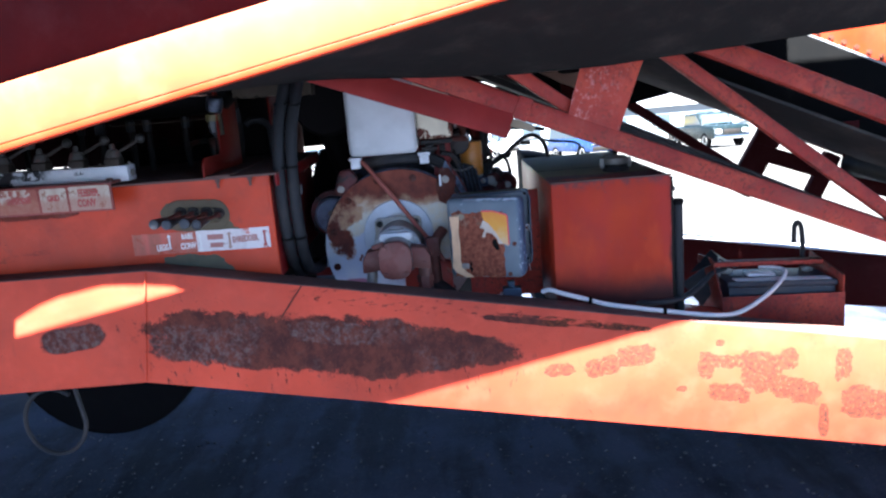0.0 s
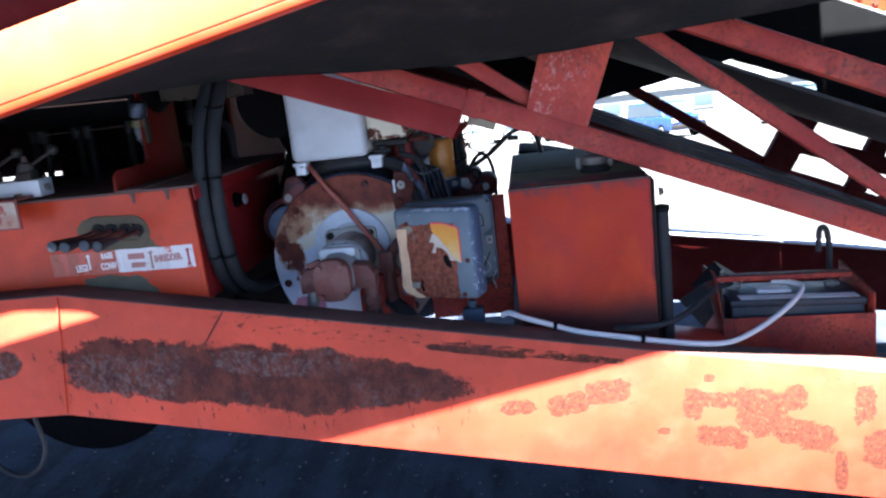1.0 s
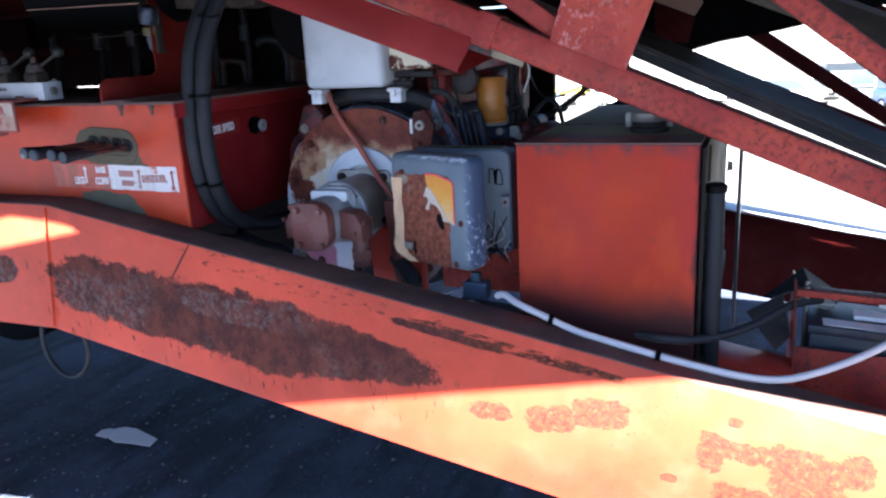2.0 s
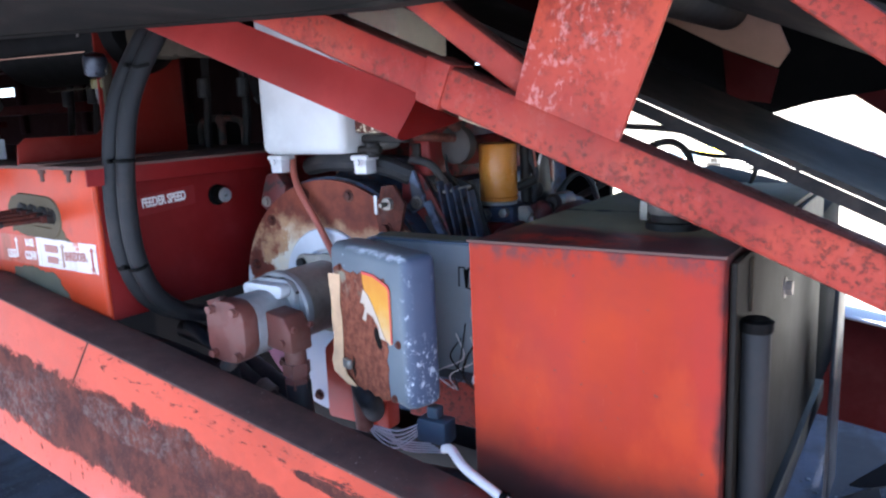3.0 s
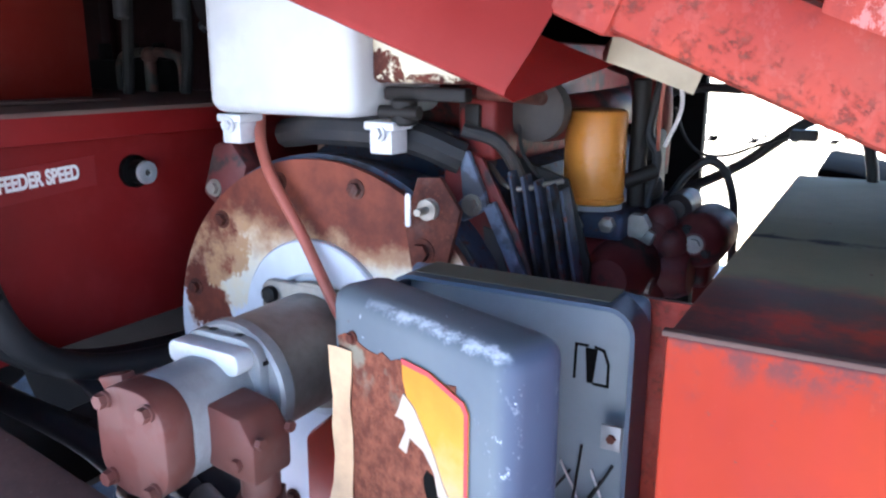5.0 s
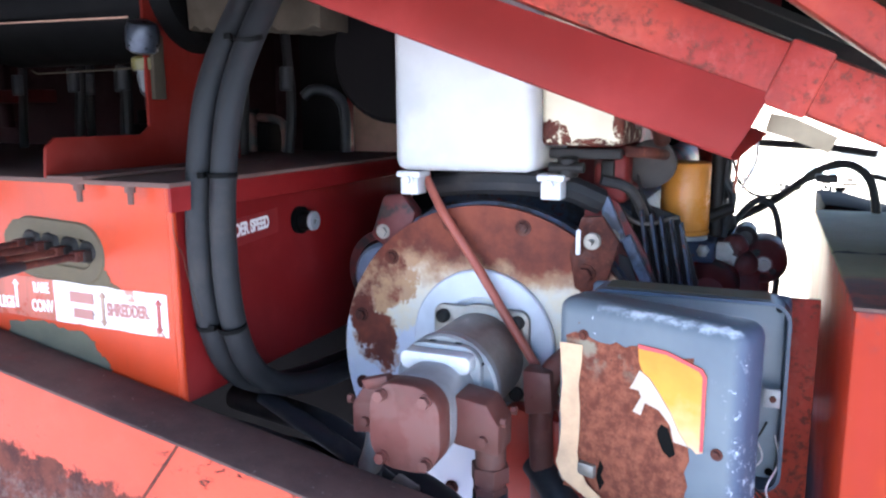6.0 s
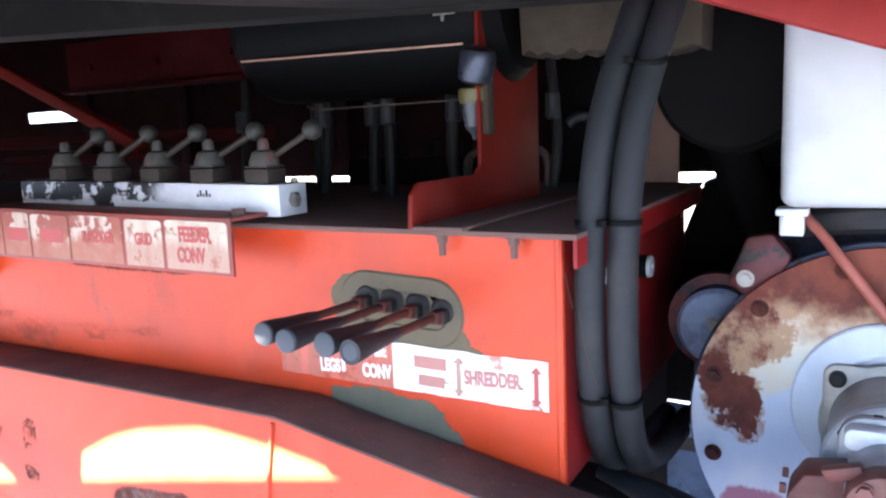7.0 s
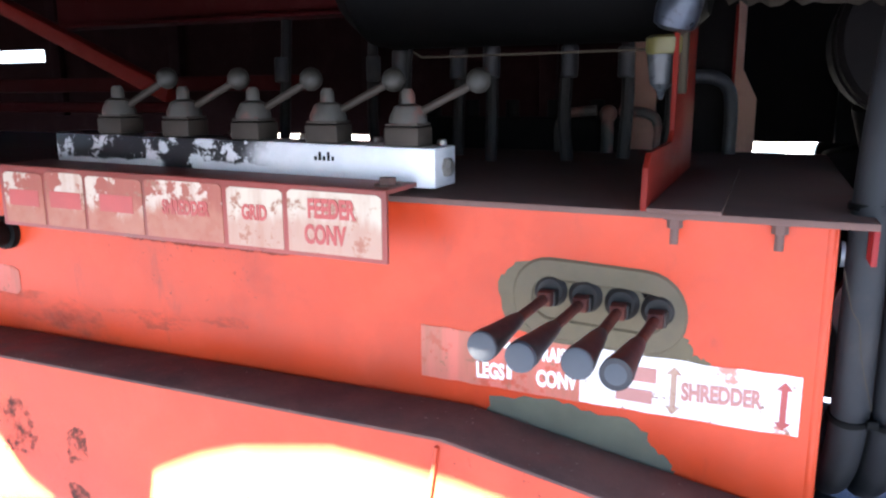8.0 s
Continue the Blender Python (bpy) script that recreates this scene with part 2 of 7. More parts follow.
def plain(name, colour, rough=0.6, metal=0.0, var=0.3, scale=20, dust=0.2, bump=0.25, spec=0.35):
    k = Nodes(name)
    n, f = k.noise(scale, 6, 0.6), k.noise(scale * 12, 3)
    c = k.mix(n, tuple(c * (1 - var) for c in colour), tuple(min(1, c * (1 + var)) for c in colour))
    c = k.mix(k.math("MULTIPLY", k.ramp(k.noise(7, 7, 0.7), 0.45, 0.8), dust * 1.5, True), c, DUST)
    r = k.math("ADD", rough - 0.12, k.math("MULTIPLY", n, 0.24))
    return k.done(c, r, metal, k.math("ADD", k.math("MULTIPLY", f, 0.5), n), bump, 0.001, spec)


ORANGE = (0.57, 0.049, 0.010)


def beam_marks(k):
    flaked = k.most(k.ramp(k.noise(52, 7, 0.74), 0.38, 0.46), k.math("MULTIPLY", k.ramp(k.noise(9, 4), 0.50, 0.60), 0.9))
    return k.most(
        k.spot(-0.62, 0.735, 0.43, 0.100, -0.13, 0.30, 26),
        k.spot(-0.10, 0.660, 0.34, 0.090, -0.10, 0.30, 26, taper=0.14),
        k.math("MULTIPLY", k.spot(-0.45, 0.665, 0.72, 0.13, -0.14, 0.3, 12), k.ramp(k.noise(70, 6, 0.7, (1, 1, 0.25)), 0.60, 0.63)),
        k.spot(-1.30, 0.80, 0.115, 0.045, 0.10, 0.16, 20),
        # flaked spots on the sunny stretch
        k.math("MULTIPLY", flaked, k.most(k.spot(0.375, 0.545, 0.050, 0.022, 0.05, 0.55, 40), k.spot(0.53, 0.545, 0.065, 0.034, 0.10, 0.42, 34), k.spot(0.645, 0.578, 0.065, 0.036, 0.05, 0.42, 34),
        k.spot(0.945, 0.530, 0.080, 0.024, -0.10, 0.55, 34), k.spot(0.890, 0.520, 0.028, 0.045, 0.0, 0.45, 34), k.spot(1.085, 0.480, 0.075, 0.070, -0.20, 0.50, 30), k.spot(0.970, 0.412, 0.070, 0.034, -0.15, 0.50, 34),
        k.spot(1.205, 0.400, 0.085, 0.048, -0.35, 0.42, 30), k.spot(1.175, 0.520, 0.034, 0.034, 0.0, 0.60, 40), k.spot(1.45, 0.335, 0.085, 0.060, -0.20, 0.40, 24), k.spot(1.37, 0.485, 0.030, 0.050, 0.0, 0.75, 44),
        k.spot(1.305, 0.275, 0.018, 0.060, 0.0, 0.25, 24), k.spot(0.94, 0.60, 0.016, 0.012, 0.0, 0.4, 40), k.spot(0.80, 0.44, 0.020, 0.010, 0.0, 0.5, 40))),
        k.math("MULTIPLY", k.spot(0.45, 0.713, 0.26, 0.014, -0.185, 0.22, 18), k.ramp(k.noise(60, 6, 0.75, (0.4, 1, 1)), 0.44, 0.52)),
        k.spot(0.27, 0.735, 0.15, 0.012, -0.185, 0.35, 30),
        k.math("MULTIPLY", k.spot(-0.15, 0.835, 0.42, 0.030, -0.19, 0.30, 24), k.ramp(k.noise(75, 7, 0.78, (0.35, 1, 1)), 0.56, 0.60)),
        k.math("MULTIPLY", k.spot(-1.82, 0.905, 0.085, 0.050, 0.1, 0.35, 20), k.ramp(k.noise(34, 7, 0.74), 0.45, 0.62)), k.math("MULTIPLY", k.most(k.spot(-1.644, 0.895, 0.022, 0.030, 0.3, 0.6, 44), k.spot(-1.648, 0.811, 0.022, 0.014, 0.0, 0.6, 44)), k.ramp(k.noise(60, 7, 0.74), 0.40, 0.56)),
        k.spot(-0.528, 0.872, 0.045, 0.005, 1.3, 0.05, 20), k.math("MULTIPLY", k.ramp(k.noise(110, 6, 0.75), 0.635, 0.66), k.ramp(k.noise(3.4, 3), 0.45, 0.6)))


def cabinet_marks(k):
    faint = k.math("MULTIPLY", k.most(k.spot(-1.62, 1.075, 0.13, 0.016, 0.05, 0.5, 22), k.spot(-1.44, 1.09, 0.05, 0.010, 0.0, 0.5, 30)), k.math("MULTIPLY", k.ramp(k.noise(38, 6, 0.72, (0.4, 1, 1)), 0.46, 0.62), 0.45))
    # low: ragged darker patch towards the bottom left of the front
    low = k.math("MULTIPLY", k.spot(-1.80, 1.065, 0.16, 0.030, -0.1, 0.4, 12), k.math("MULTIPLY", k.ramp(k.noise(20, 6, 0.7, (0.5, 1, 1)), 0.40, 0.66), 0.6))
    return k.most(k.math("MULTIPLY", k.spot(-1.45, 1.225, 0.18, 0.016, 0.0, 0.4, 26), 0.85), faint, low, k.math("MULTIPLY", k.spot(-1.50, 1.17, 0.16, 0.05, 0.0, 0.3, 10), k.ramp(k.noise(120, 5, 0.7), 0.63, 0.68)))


def truss_paint(name="truss_paint", chalk=0.12, spot=1.0, zone_lo=0.44):
    """Sun-bleached red, speckled pale where it chalks and brown where it rusts through."""
    k = Nodes(name)
    c = k.mix(k.ramp(k.noise(3, 5), 0.3, 0.7), (0.25, 0.026, 0.020), (0.40, 0.056, 0.032))
    c = k.mix(k.math("MULTIPLY", k.ramp(k.noise(6, 4), 0.5, 0.7), 0.5), c, (0.47, 0.066, 0.028))
    c = k.mix(k.math("MULTIPLY", k.ramp(k.noise(16, 7, 0.72), 0.50, 0.66), 0.55), c, (0.17, 0.024, 0.020))
    zone = k.ramp(k.noise(4.5, 4), zone_lo, zone_lo + 0.16)
    pale = k.math("MULTIPLY", k.ramp(k.noise(62, 6, 0.72, (1, 1, 0.7)), 0.53, 0.60), zone)
    c = k.mix(k.math("MULTIPLY", pale, chalk), c, (0.62, 0.27, 0.24))
    spots = k.math("MULTIPLY", k.ramp(k.noise(72, 8, 0.80), 0.51, 0.57), k.math("MULTIPLY", k.ramp(k.noise(7, 6, 0.75), 0.40, 0.54), spot))
    c = k.mix(spots, c, k.mix(k.noise(90, 3), (0.09, 0.018, 0.016), (0.20, 0.06, 0.04)))
    c = k.mix(k.math("MULTIPLY", k.ramp(k.noise(2.6, 6, 0.7), 0.5, 0.8), 0.5), c, DUST)
    nrm = k.t.nodes.new("ShaderNodeSeparateXYZ")
    k.t.links.new(k.t.nodes["Geometry"].outputs["Normal"], nrm.inputs[0])
    lying = k.math("MULTIPLY", k.ramp(k.math("ADD", nrm.outputs[2], k.math("MULTIPLY", k.math("SUBTRACT", k.noise(30, 5, 0.7), 0.5), 0.9)), 0.35, 0.75), 0.85)
    c = k.mix(lying, c, k.mix(k.noise(25, 5), (0.060, 0.026, 0.022), (0.150, 0.060, 0.048)))
    return k.done(c, k.mix(spots, (0.45,) * 3, (0.8,) * 3), 0, k.math("ADD", k.math("MULTIPLY", spots, -0.6), k.math("MULTIPLY", k.noise(120, 4), 0.3)), 0.5, 0.0015, 0.16)


M_BEAM = painted("beam_paint", (0.60, 0.066, 0.027), 0.34, 0.40, 0.08, beam_marks, smudge=0.28, spec=0.22)
M_ORANGE = painted("orange_paint", ORANGE, 0.26, 0.38, 0.10, smudge=0.42, spec=0.22)
# the orange made paler for the channel: its sunlight is put into the colour
M_ORANGE_SUN = painted("sunlit_orange_paint", (0.60, 0.115, 0.040), 0.12, 0.5, 0.03)
M_RED = painted("red_paint", (0.47, 0.048, 0.028), 0.28, 0.40, 0.2)
M_TRUSS, M_BRACE = truss_paint("truss_paint", 0.06), truss_paint("brace_paint", 0.5, 0.6, 0.40)
M_RED_DULL = painted("dull_red_paint", (0.145, 0.010, 0.006), 0.3, 0.55, 0.05, spec=0.12)
M_PLATE = painted("plate_paint", (0.46, 0.047, 0.040), 0.12, 0.46, 0.05, spec=0.18)
# the red paint darkened to maroon: shade is put into the colour
M_SHADED_RED = painted("shaded_red_paint", (0.062, 0.005, 0.005), 0.4, 0.65, 0.04, spec=0.08)
# deeper red than the cabinet's front, for its end sheet and lid lip
M_RED_DEEP = painted("deep_red_paint", (0.22, 0.009, 0.009), 0.2, 0.5, 0.03, spec=0.25)
M_WHITE = painted("white_paint", (0.58, 0.585, 0.575), 0.30, 0.34, 0.08, streaks=False)
M_BLUE = painted("bluegrey_paint", (0.085, 0.115, 0.155), 0.14, 0.38, 0.15)
M_ENGINE_BLUE = painted("engine_blue", (0.040, 0.054, 0.090), 0.85, 0.6, 0.30, second=(0.014, 0.013, 0.014), scale=3)
M_DUSTY = plain("dusty_rusted_steel", (0.115, 0.062, 0.050), 0.85, 0, 0.4, 11, 0.35, 0.5)
def flange_top():
    k = Nodes("dusty_flange")
    c = k.mix(k.ramp(k.noise(5, 6, 0.65), 0.32, 0.68), (0.070, 0.042, 0.036), (0.15, 0.080, 0.062))
    c = k.mix(k.math("MULTIPLY", k.ramp(k.noise(2.6, 5, 0.6), 0.54, 0.66), 0.75), c, (0.24, 0.036, 0.026))
    c = k.mix(k.ramp(k.noise(130, 3), 0.68, 0.74), c, (0.26, 0.20, 0.16))
    return k.done(c, 0.85, 0, k.math("ADD", k.noise(45, 6, 0.7), k.math("MULTIPLY", k.noise(8, 3), 0.6)), 0.55, 0.003)


M_FLANGETOP = flange_top()
M_RUSTY = Nodes("rust")
M_RUSTY = M_RUSTY.done(rust_colour(M_RUSTY), 0.85, 0, M_RUSTY.noise(120, 6, 0.7), 0.6, 0.002)
M_HOSE = plain("grey_hose", (0.013, 0.0135, 0.015), 0.6, 0, 0.3, 30, 0.12, 0.2, 0.28)
M_RUBBER = plain("hose_rubber", (0.020, 0.021, 0.024), 0.55, 0, 0.3, 30, 0.35, 0.2)
M_BLACK = plain("black_paint", (0.0028, 0.0027, 0.0026), 0.6, 0, 0.3, 20, 0.01, 0.25, 0.08)
M_DARK = plain("dark_greasy_steel", (0.012, 0.010, 0.009), 0.6, 0, 0.4, 30, 0.12, 0.4, 0.3)
M_BELT = plain("belt_rubber", (0.0155, 0.0140, 0.0125), 0.7, 0, 0.3, 12, 0.35, 0.3)
M_ALU = plain("dull_aluminium", (0.34, 0.345, 0.35), 0.46, 0.35, 0.35, 22, 0.35)
M_CHROME = plain("chrome", (0.72, 0.73, 0.75), 0.2, 1.0, 0.1, 60, 0.1)
M_STEEL = plain("worn_steel", (0.30, 0.27, 0.24), 0.5, 0.7, 0.35, 60, 0.35)
M_FILTER = plain("filter_yellow", (0.66, 0.25, 0.045), 0.28, 0.0, 0.1, 14, 0.12)
M_GREYBALL = plain("grey_knob", (0.020, 0.018, 0.014), 0.6, 0, 0.3, 60, 0.18)
M_GREYCAP = plain("grey_grip_end", (0.048, 0.052, 0.058), 0.6, 0, 0.15, 60, 0.15)
M_CABLE_WHITE = plain("white_cable", (0.72, 0.66, 0.64), 0.5, 0, 0.12, 40, 0.12)
M_CABLE_PINK = plain("red_hose", (0.36, 0.10, 0.07), 0.5, 0, 0.2, 40, 0.2)
M_TYRE = plain("tyre_rubber", (0.005, 0.005, 0.006), 0.9, 0, 0.3, 30, 0.02, 0.25, 0.05)
# pale tan-red: daylight on the rear sheet is put into the colour
M_TANRED = plain("lit_tan_red", (0.70, 0.42, 0.30), 0.6, 0, 0.15, 6, 0.2)
M_TANDUST = plain("caked_dust", (0.046, 0.036, 0.025), 0.9, 0, 0.4, 30, 0.22, 0.6, 0.1)
M_TAN = plain("tan_panel", (0.42, 0.24, 0.16), 0.7, 0, 0.2, 10, 0.2)


def faded_sticker():
    """Yellow vinyl, amber where still fresh at the top, bleached and scuffed to cream lower down."""
    m = plain("yellow_sticker", (0.62, 0.25, 0.02), 0.4, 0, 0.1, 30, 0.05)
    n, l = m.node_tree.nodes, m.node_tree.links
    bsdf = next(q for q in n if q.type == 'BSDF_PRINCIPLED')
    geo, sep, noise = n.new("ShaderNodeNewGeometry"), n.new("ShaderNodeSeparateXYZ"), n.new("ShaderNodeTexNoise")
    noise.inputs["Scale"].default_value = 45
    noise.inputs["Detail"].default_value = 5
    l.new(geo.outputs["Position"], sep.inputs[0])
    l.new(geo.outputs["Position"], noise.inputs["Vector"])
    wob = n.new("ShaderNodeMath")
    wob.operation = 'MULTIPLY_ADD'
    l.new(noise.outputs["Fac"], wob.inputs[0])
    wob.inputs[1].default_value = 0.07
    l.new(sep.outputs["Z"], wob.inputs[2])
    span = n.new("ShaderNodeMapRange")
    span.inputs["From Min"].default_value = 0.985
    span.inputs["From Max"].default_value = 1.125
    l.new(wob.outputs[0], span.inputs["Value"])
    ramp = n.new("ShaderNodeValToRGB")
    e = ramp.color_ramp.elements
    e[0].position, e[0].color = 0.0, (0.56, 0.38, 0.30, 1)
    e[1].position, e[1].color = 1.0, (0.60, 0.22, 0.015, 1)
    q = ramp.color_ramp.elements.new(0.35)
    q.color = (0.62, 0.38, 0.14, 1)
    q = ramp.color_ramp.elements.new(0.62)
    q.color = (0.64, 0.29, 0.03, 1)
    l.new(span.outputs[0], ramp.inputs[0])
    l.new(ramp.outputs[0], bsdf.inputs["Base Color"])
    return m


M_YELLOW = faded_sticker()
M_CREAM = plain("peeled_sticker", (0.52, 0.42, 0.33), 0.6, 0, 0.2, 30, 0.15)
M_LABEL_RED = plain("label_red", (0.22, 0.016, 0.016), 0.5, 0, 0.2, 30, 0.1)
M_GLASS = plain("dark_glass", (0.05, 0.07, 0.09), 0.08, 0, 0.1, 5, 0.0, 0.0)
M_CAR = [plain("car_paint_" + n, c, 0.25, 0, 0.05, 3, 0.1, 0.0) for n, c in (("teal", (0.005, 0.012, 0.014)), ("white", (0.75, 0.75, 0.75)), ("silver", (0.16, 0.17, 0.18)), ("yellow", (0.75, 0.55, 0.05)), ("blue", (0.02, 0.05, 0.16)))]


def ground_material():
    k = Nodes("dark_asphalt")
    streak = k.noise(2.6, 5, 0.6, (1.0, 0.22, 1.0), turn=0.84)
    wet = k.ramp(k.math("ADD", streak, k.math("MULTIPLY", k.math("SUBTRACT", k.noise(9, 6, 0.7), 0.5), 0.25)), 0.44, 0.60)
    # asphalt tinted blue: the sky's light is put into its colour
    c = k.mix(k.ramp(k.noise(3, 6), 0.3, 0.7), (0.026, 0.033, 0.054), (0.050, 0.061, 0.096))
    c = k.mix(k.ramp(k.noise(55, 5, 0.7), 0.5, 0.72), c, (0.070, 0.075, 0.095))
    c = k.mix(k.math("MULTIPLY", wet, 0.85), c, (0.009, 0.012, 0.020))
    c = k.mix(k.ramp(k.noise(190, 2), 0.72, 0.76), c, (0.24, 0.24, 0.25))
    # paler from y 6.5 outwards
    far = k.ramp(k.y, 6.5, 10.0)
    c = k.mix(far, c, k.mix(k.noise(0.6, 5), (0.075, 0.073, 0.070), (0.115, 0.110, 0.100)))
    return k.done(c, 0.9, 0, k.math("ADD", k.noise(60, 5, 0.7), k.noise(9, 3)), 0.7, 0.01)


M_GROUND = ground_material()


# ---- ground ----
GROUND = -0.25


def ground_at(x, y):
    """The yard is level round the machine, falls gently away behind it and rises again far off."""
    fall = 0.068 * (min(y, 85.0) - 4.5) if y > 4.5 else 0.0
    return GROUND - fall + 0.045 * max(0.0, y - 110.0)


def make_ground():
    bm = bmesh.new()
    xs = [-900, -300, -100, -40, -15, -8] + [-5 + 0.5 * i for i in range(21)] + [8, 15, 40, 100, 300, 900]
    ys = [-900, -300, -80, -20, -8, -4, -2, 0, 1, 2, 3, 4, 4.5, 5, 6, 8, 12, 20, 40, 85, 110, 200, 600, 1500]
    g = [[bm.verts.new((x, y, ground_at(x, y))) for x in xs] for y in ys]
    for a, b in zip(g, g[1:]):
        for i in range(len(xs) - 1):
            bm.faces.new((a[i], a[i + 1], b[i + 1], b[i]))
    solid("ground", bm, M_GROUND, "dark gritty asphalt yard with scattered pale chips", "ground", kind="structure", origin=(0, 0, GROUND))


make_ground()


# ---- main beam of the chassis ----
BEAM_BACK = 2.556


def chassis_beam():
    top = [(-4.5, 1.04), (-1.01, 1.022), (4.2, 0.085)]
    low = [(4.2, -0.19), (3.2, -0.13), (-1.07, 0.62), (-4.5, 0.605)]
    beam = thing("chassis_beam", (0, 2.55, 0.6), "worn orange steel frame beam with big rust patches", "machine frame")
    part("web", prism([(x, z - 0.004) for x, z in top] + low, "y", 2.44, 2.452, 0.002), M_BEAM, beam)
    part("top_flange", prism(top + [(x, z - 0.014) for x, z in reversed(top)], "y", 2.4405, BEAM_BACK, 0.005), M_FLANGETOP, beam, "dusty brown top flange")
    part("bottom_flange", prism([(x, z + 0.012) for x, z in reversed(low)] + low, "y", 2.453, BEAM_BACK, 0.003), M_BEAM, beam)
    part("weld_seam", bar((-1.012, 2.4395, 1.012), (-1.07, 2.4395, 0.63), 0.006, 0.012, 0.002), M_BEAM, beam)


chassis_beam()


# ---- control cabinet with its lever slot ----
CAB_X, CAB_Y, CAB_TOP = -0.580, 2.56, 1.298


def control_cabinet():
    cab = thing("control_cabinet", (-1.5, 2.9, 1.0), "orange steel control cabinet with faded decals and lever slot", "cabinet")
    # front sheet with the rounded slot left open
    sx0, sx1, sz0, sz1, r = -0.925, -0.762, 1.155, 1.205, 0.022
    bm = bmesh.new()
    def slot(grow, y, n=6):
        pts = []
        for cx, cz, a0 in ((sx1 - r, sz1 - r, 0), (sx0 + r, sz1 - r, 90), (sx0 + r, sz0 + r, 180), (sx1 - r, sz0 + r, 270)):
            for i in range(n + 1):
                a = radians(a0 + 90 * i / n)
                px, pz = cx + (r + grow) * math.cos(a), cz + (r + grow) * math.sin(a)
                pts.append((px, y, pz - 0.055 * (px + 0.845)))
        return pts
    for y in (CAB_Y,):
        outer = [bm.verts.new((x, y, z)) for x, z in ((-3.6, 1.0), (-1.3, 1.0), (-1.01, 0.99), (-0.8, 0.95), (CAB_X, 0.905), (CAB_X, CAB_TOP), (-0.8, 1.30), (-1.3, 1.303), (-3.6, 1.315))]
        inner = [bm.verts.new(p) for p in slot(0, y)]
        es = [bm.edges.new((l[i], l[(i + 1) % len(l)])) for l in (outer, inner) for i in range(len(l))]
        bmesh.ops.triangle_fill(bm, use_beauty=True, edges=es)
        back = [bm.verts.new((v.co.x, v.co.y + 0.02, v.co.z)) for v in inner]
        for i in range(len(inner)):
            bm.faces.new((inner[i], inner[(i + 1) % len(inner)], back[(i + 1) % len(inner)], back[i]))
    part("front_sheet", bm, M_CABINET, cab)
    part("side_sheet", box(CAB_X - 0.006, CAB_X, CAB_Y + 0.002, 3.42, 0.93, CAB_TOP, 0.001), M_RED_DEEP, cab, "dark red end sheet")
    part("corner_bend", rod((CAB_X - 0.006, CAB_Y + 0.006, 0.905), (CAB_X - 0.006, CAB_Y + 0.006, CAB_TOP), 0.0075), M_CABINET, cab)
    part("back_sheet", box(-3.6, CAB_X - 0.006, 3.42, 3.426, 0.93, 1.30, 0), M_SHADED_RED, cab)
    part("lid", prism([(-3.6, 1.318), (-0.545, 1.300), (-0.545, 1.308), (-3.6, 1.326)], "y", 2.522, 3.45, 0.001), M_DUSTY, cab, "dusty brown sheet-metal lid")
    part("lid_lip", prism([(-0.551, 1.302), (-0.545, 1.302), (-0.545, 1.262), (-0.551, 1.262)], "y", 2.524, 3.44, 0.001), M_RED_DEEP, cab)
    # raised rim round the slot
    rim = bmesh.new()
    loops = [[rim.verts.new(p) for p in slot(g, y)] for g, y in ((0.0, CAB_Y - 0.001), (0.003, CAB_Y - 0.004), (0.026, CAB_Y - 0.004), (0.03, CAB_Y + 0.001))]
    for a, b in zip(loops, loops[1:]):
        for i in range(len(a)):
            rim.faces.new((a[i], a[(i + 1) % len(a)], b[(i + 1) % len(b)], b[i]))
    part("slot_rim", rim, M_DRAB, cab, "drab overpainted slot rim")
    for x in (-0.752, -0.640):
        part("lid_bolt", join(hexbolt((x, 2.537, 1.301), (0, 0, -1), 0.009, 0.010), rod((x, 2.537, 1.295), (x, 2.537, 1.270), 0.005)), M_DUSTY, cab)
    # angle bracket on the lid and the upright that it carries
    part("bracket_foot", box(-0.780, -0.700, 2.50, 3.0, 1.311, 1.316, 0.001), M_DUSTY, cab)
    part("bracket_web", prism([(2.50, 1.312), (3.0, 1.312), (3.0, 1.80), (2.74, 1.80), (2.735, 1.39), (2.715, 1.376), (2.525, 1.376), (2.505, 1.36)], "x", -0.787, -0.780, 0.001), M_RED_DULL, cab, "red upright bracket plate")
    return cab


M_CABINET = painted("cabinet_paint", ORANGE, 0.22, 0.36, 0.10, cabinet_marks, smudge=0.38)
M_DRAB = plain("drab_overspray", (0.105, 0.082, 0.048), 0.8, 0, 0.3, 40, 0.3, 0.5)
cabinet = control_cabinet()

# ---- fuel tank ----
def fuel_tank():
    t = thing("fuel_tank", (0.62, 3.1, 0.69), "square red steel tank with blackened lower edge and filler cap", "tank")
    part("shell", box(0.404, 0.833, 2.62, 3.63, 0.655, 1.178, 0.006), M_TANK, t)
    part("top_seam", box(0.402, 0.836, 2.617, 2.627, 1.1765, 1.181, 0.001), M_DUSTY, t)
    neck = lathe([(0.05, 0), (0.05, 0.012), (0.04, 0.014), (0.04, 0.03)], (0.69, 2.86, 1.178))
    part("filler_neck", neck, M_DARK, t)
    cap = part("filler_cap", lathe([(0.044, 0), (0.046, 0.004), (0.046, 0.022), (0.038, 0.03), (0.01, 0.032)], (0.69, 2.86, 1.205), n=28), M_STEEL, t)
    part("ear", box(0.63, 0.645, 2.85, 2.87, 1.19, 1.228, 0.003), M_STEEL, cap)
    part("ear", box(0.735, 0.75, 2.85, 2.87, 1.19, 1.228, 0.003), M_STEEL, cap)


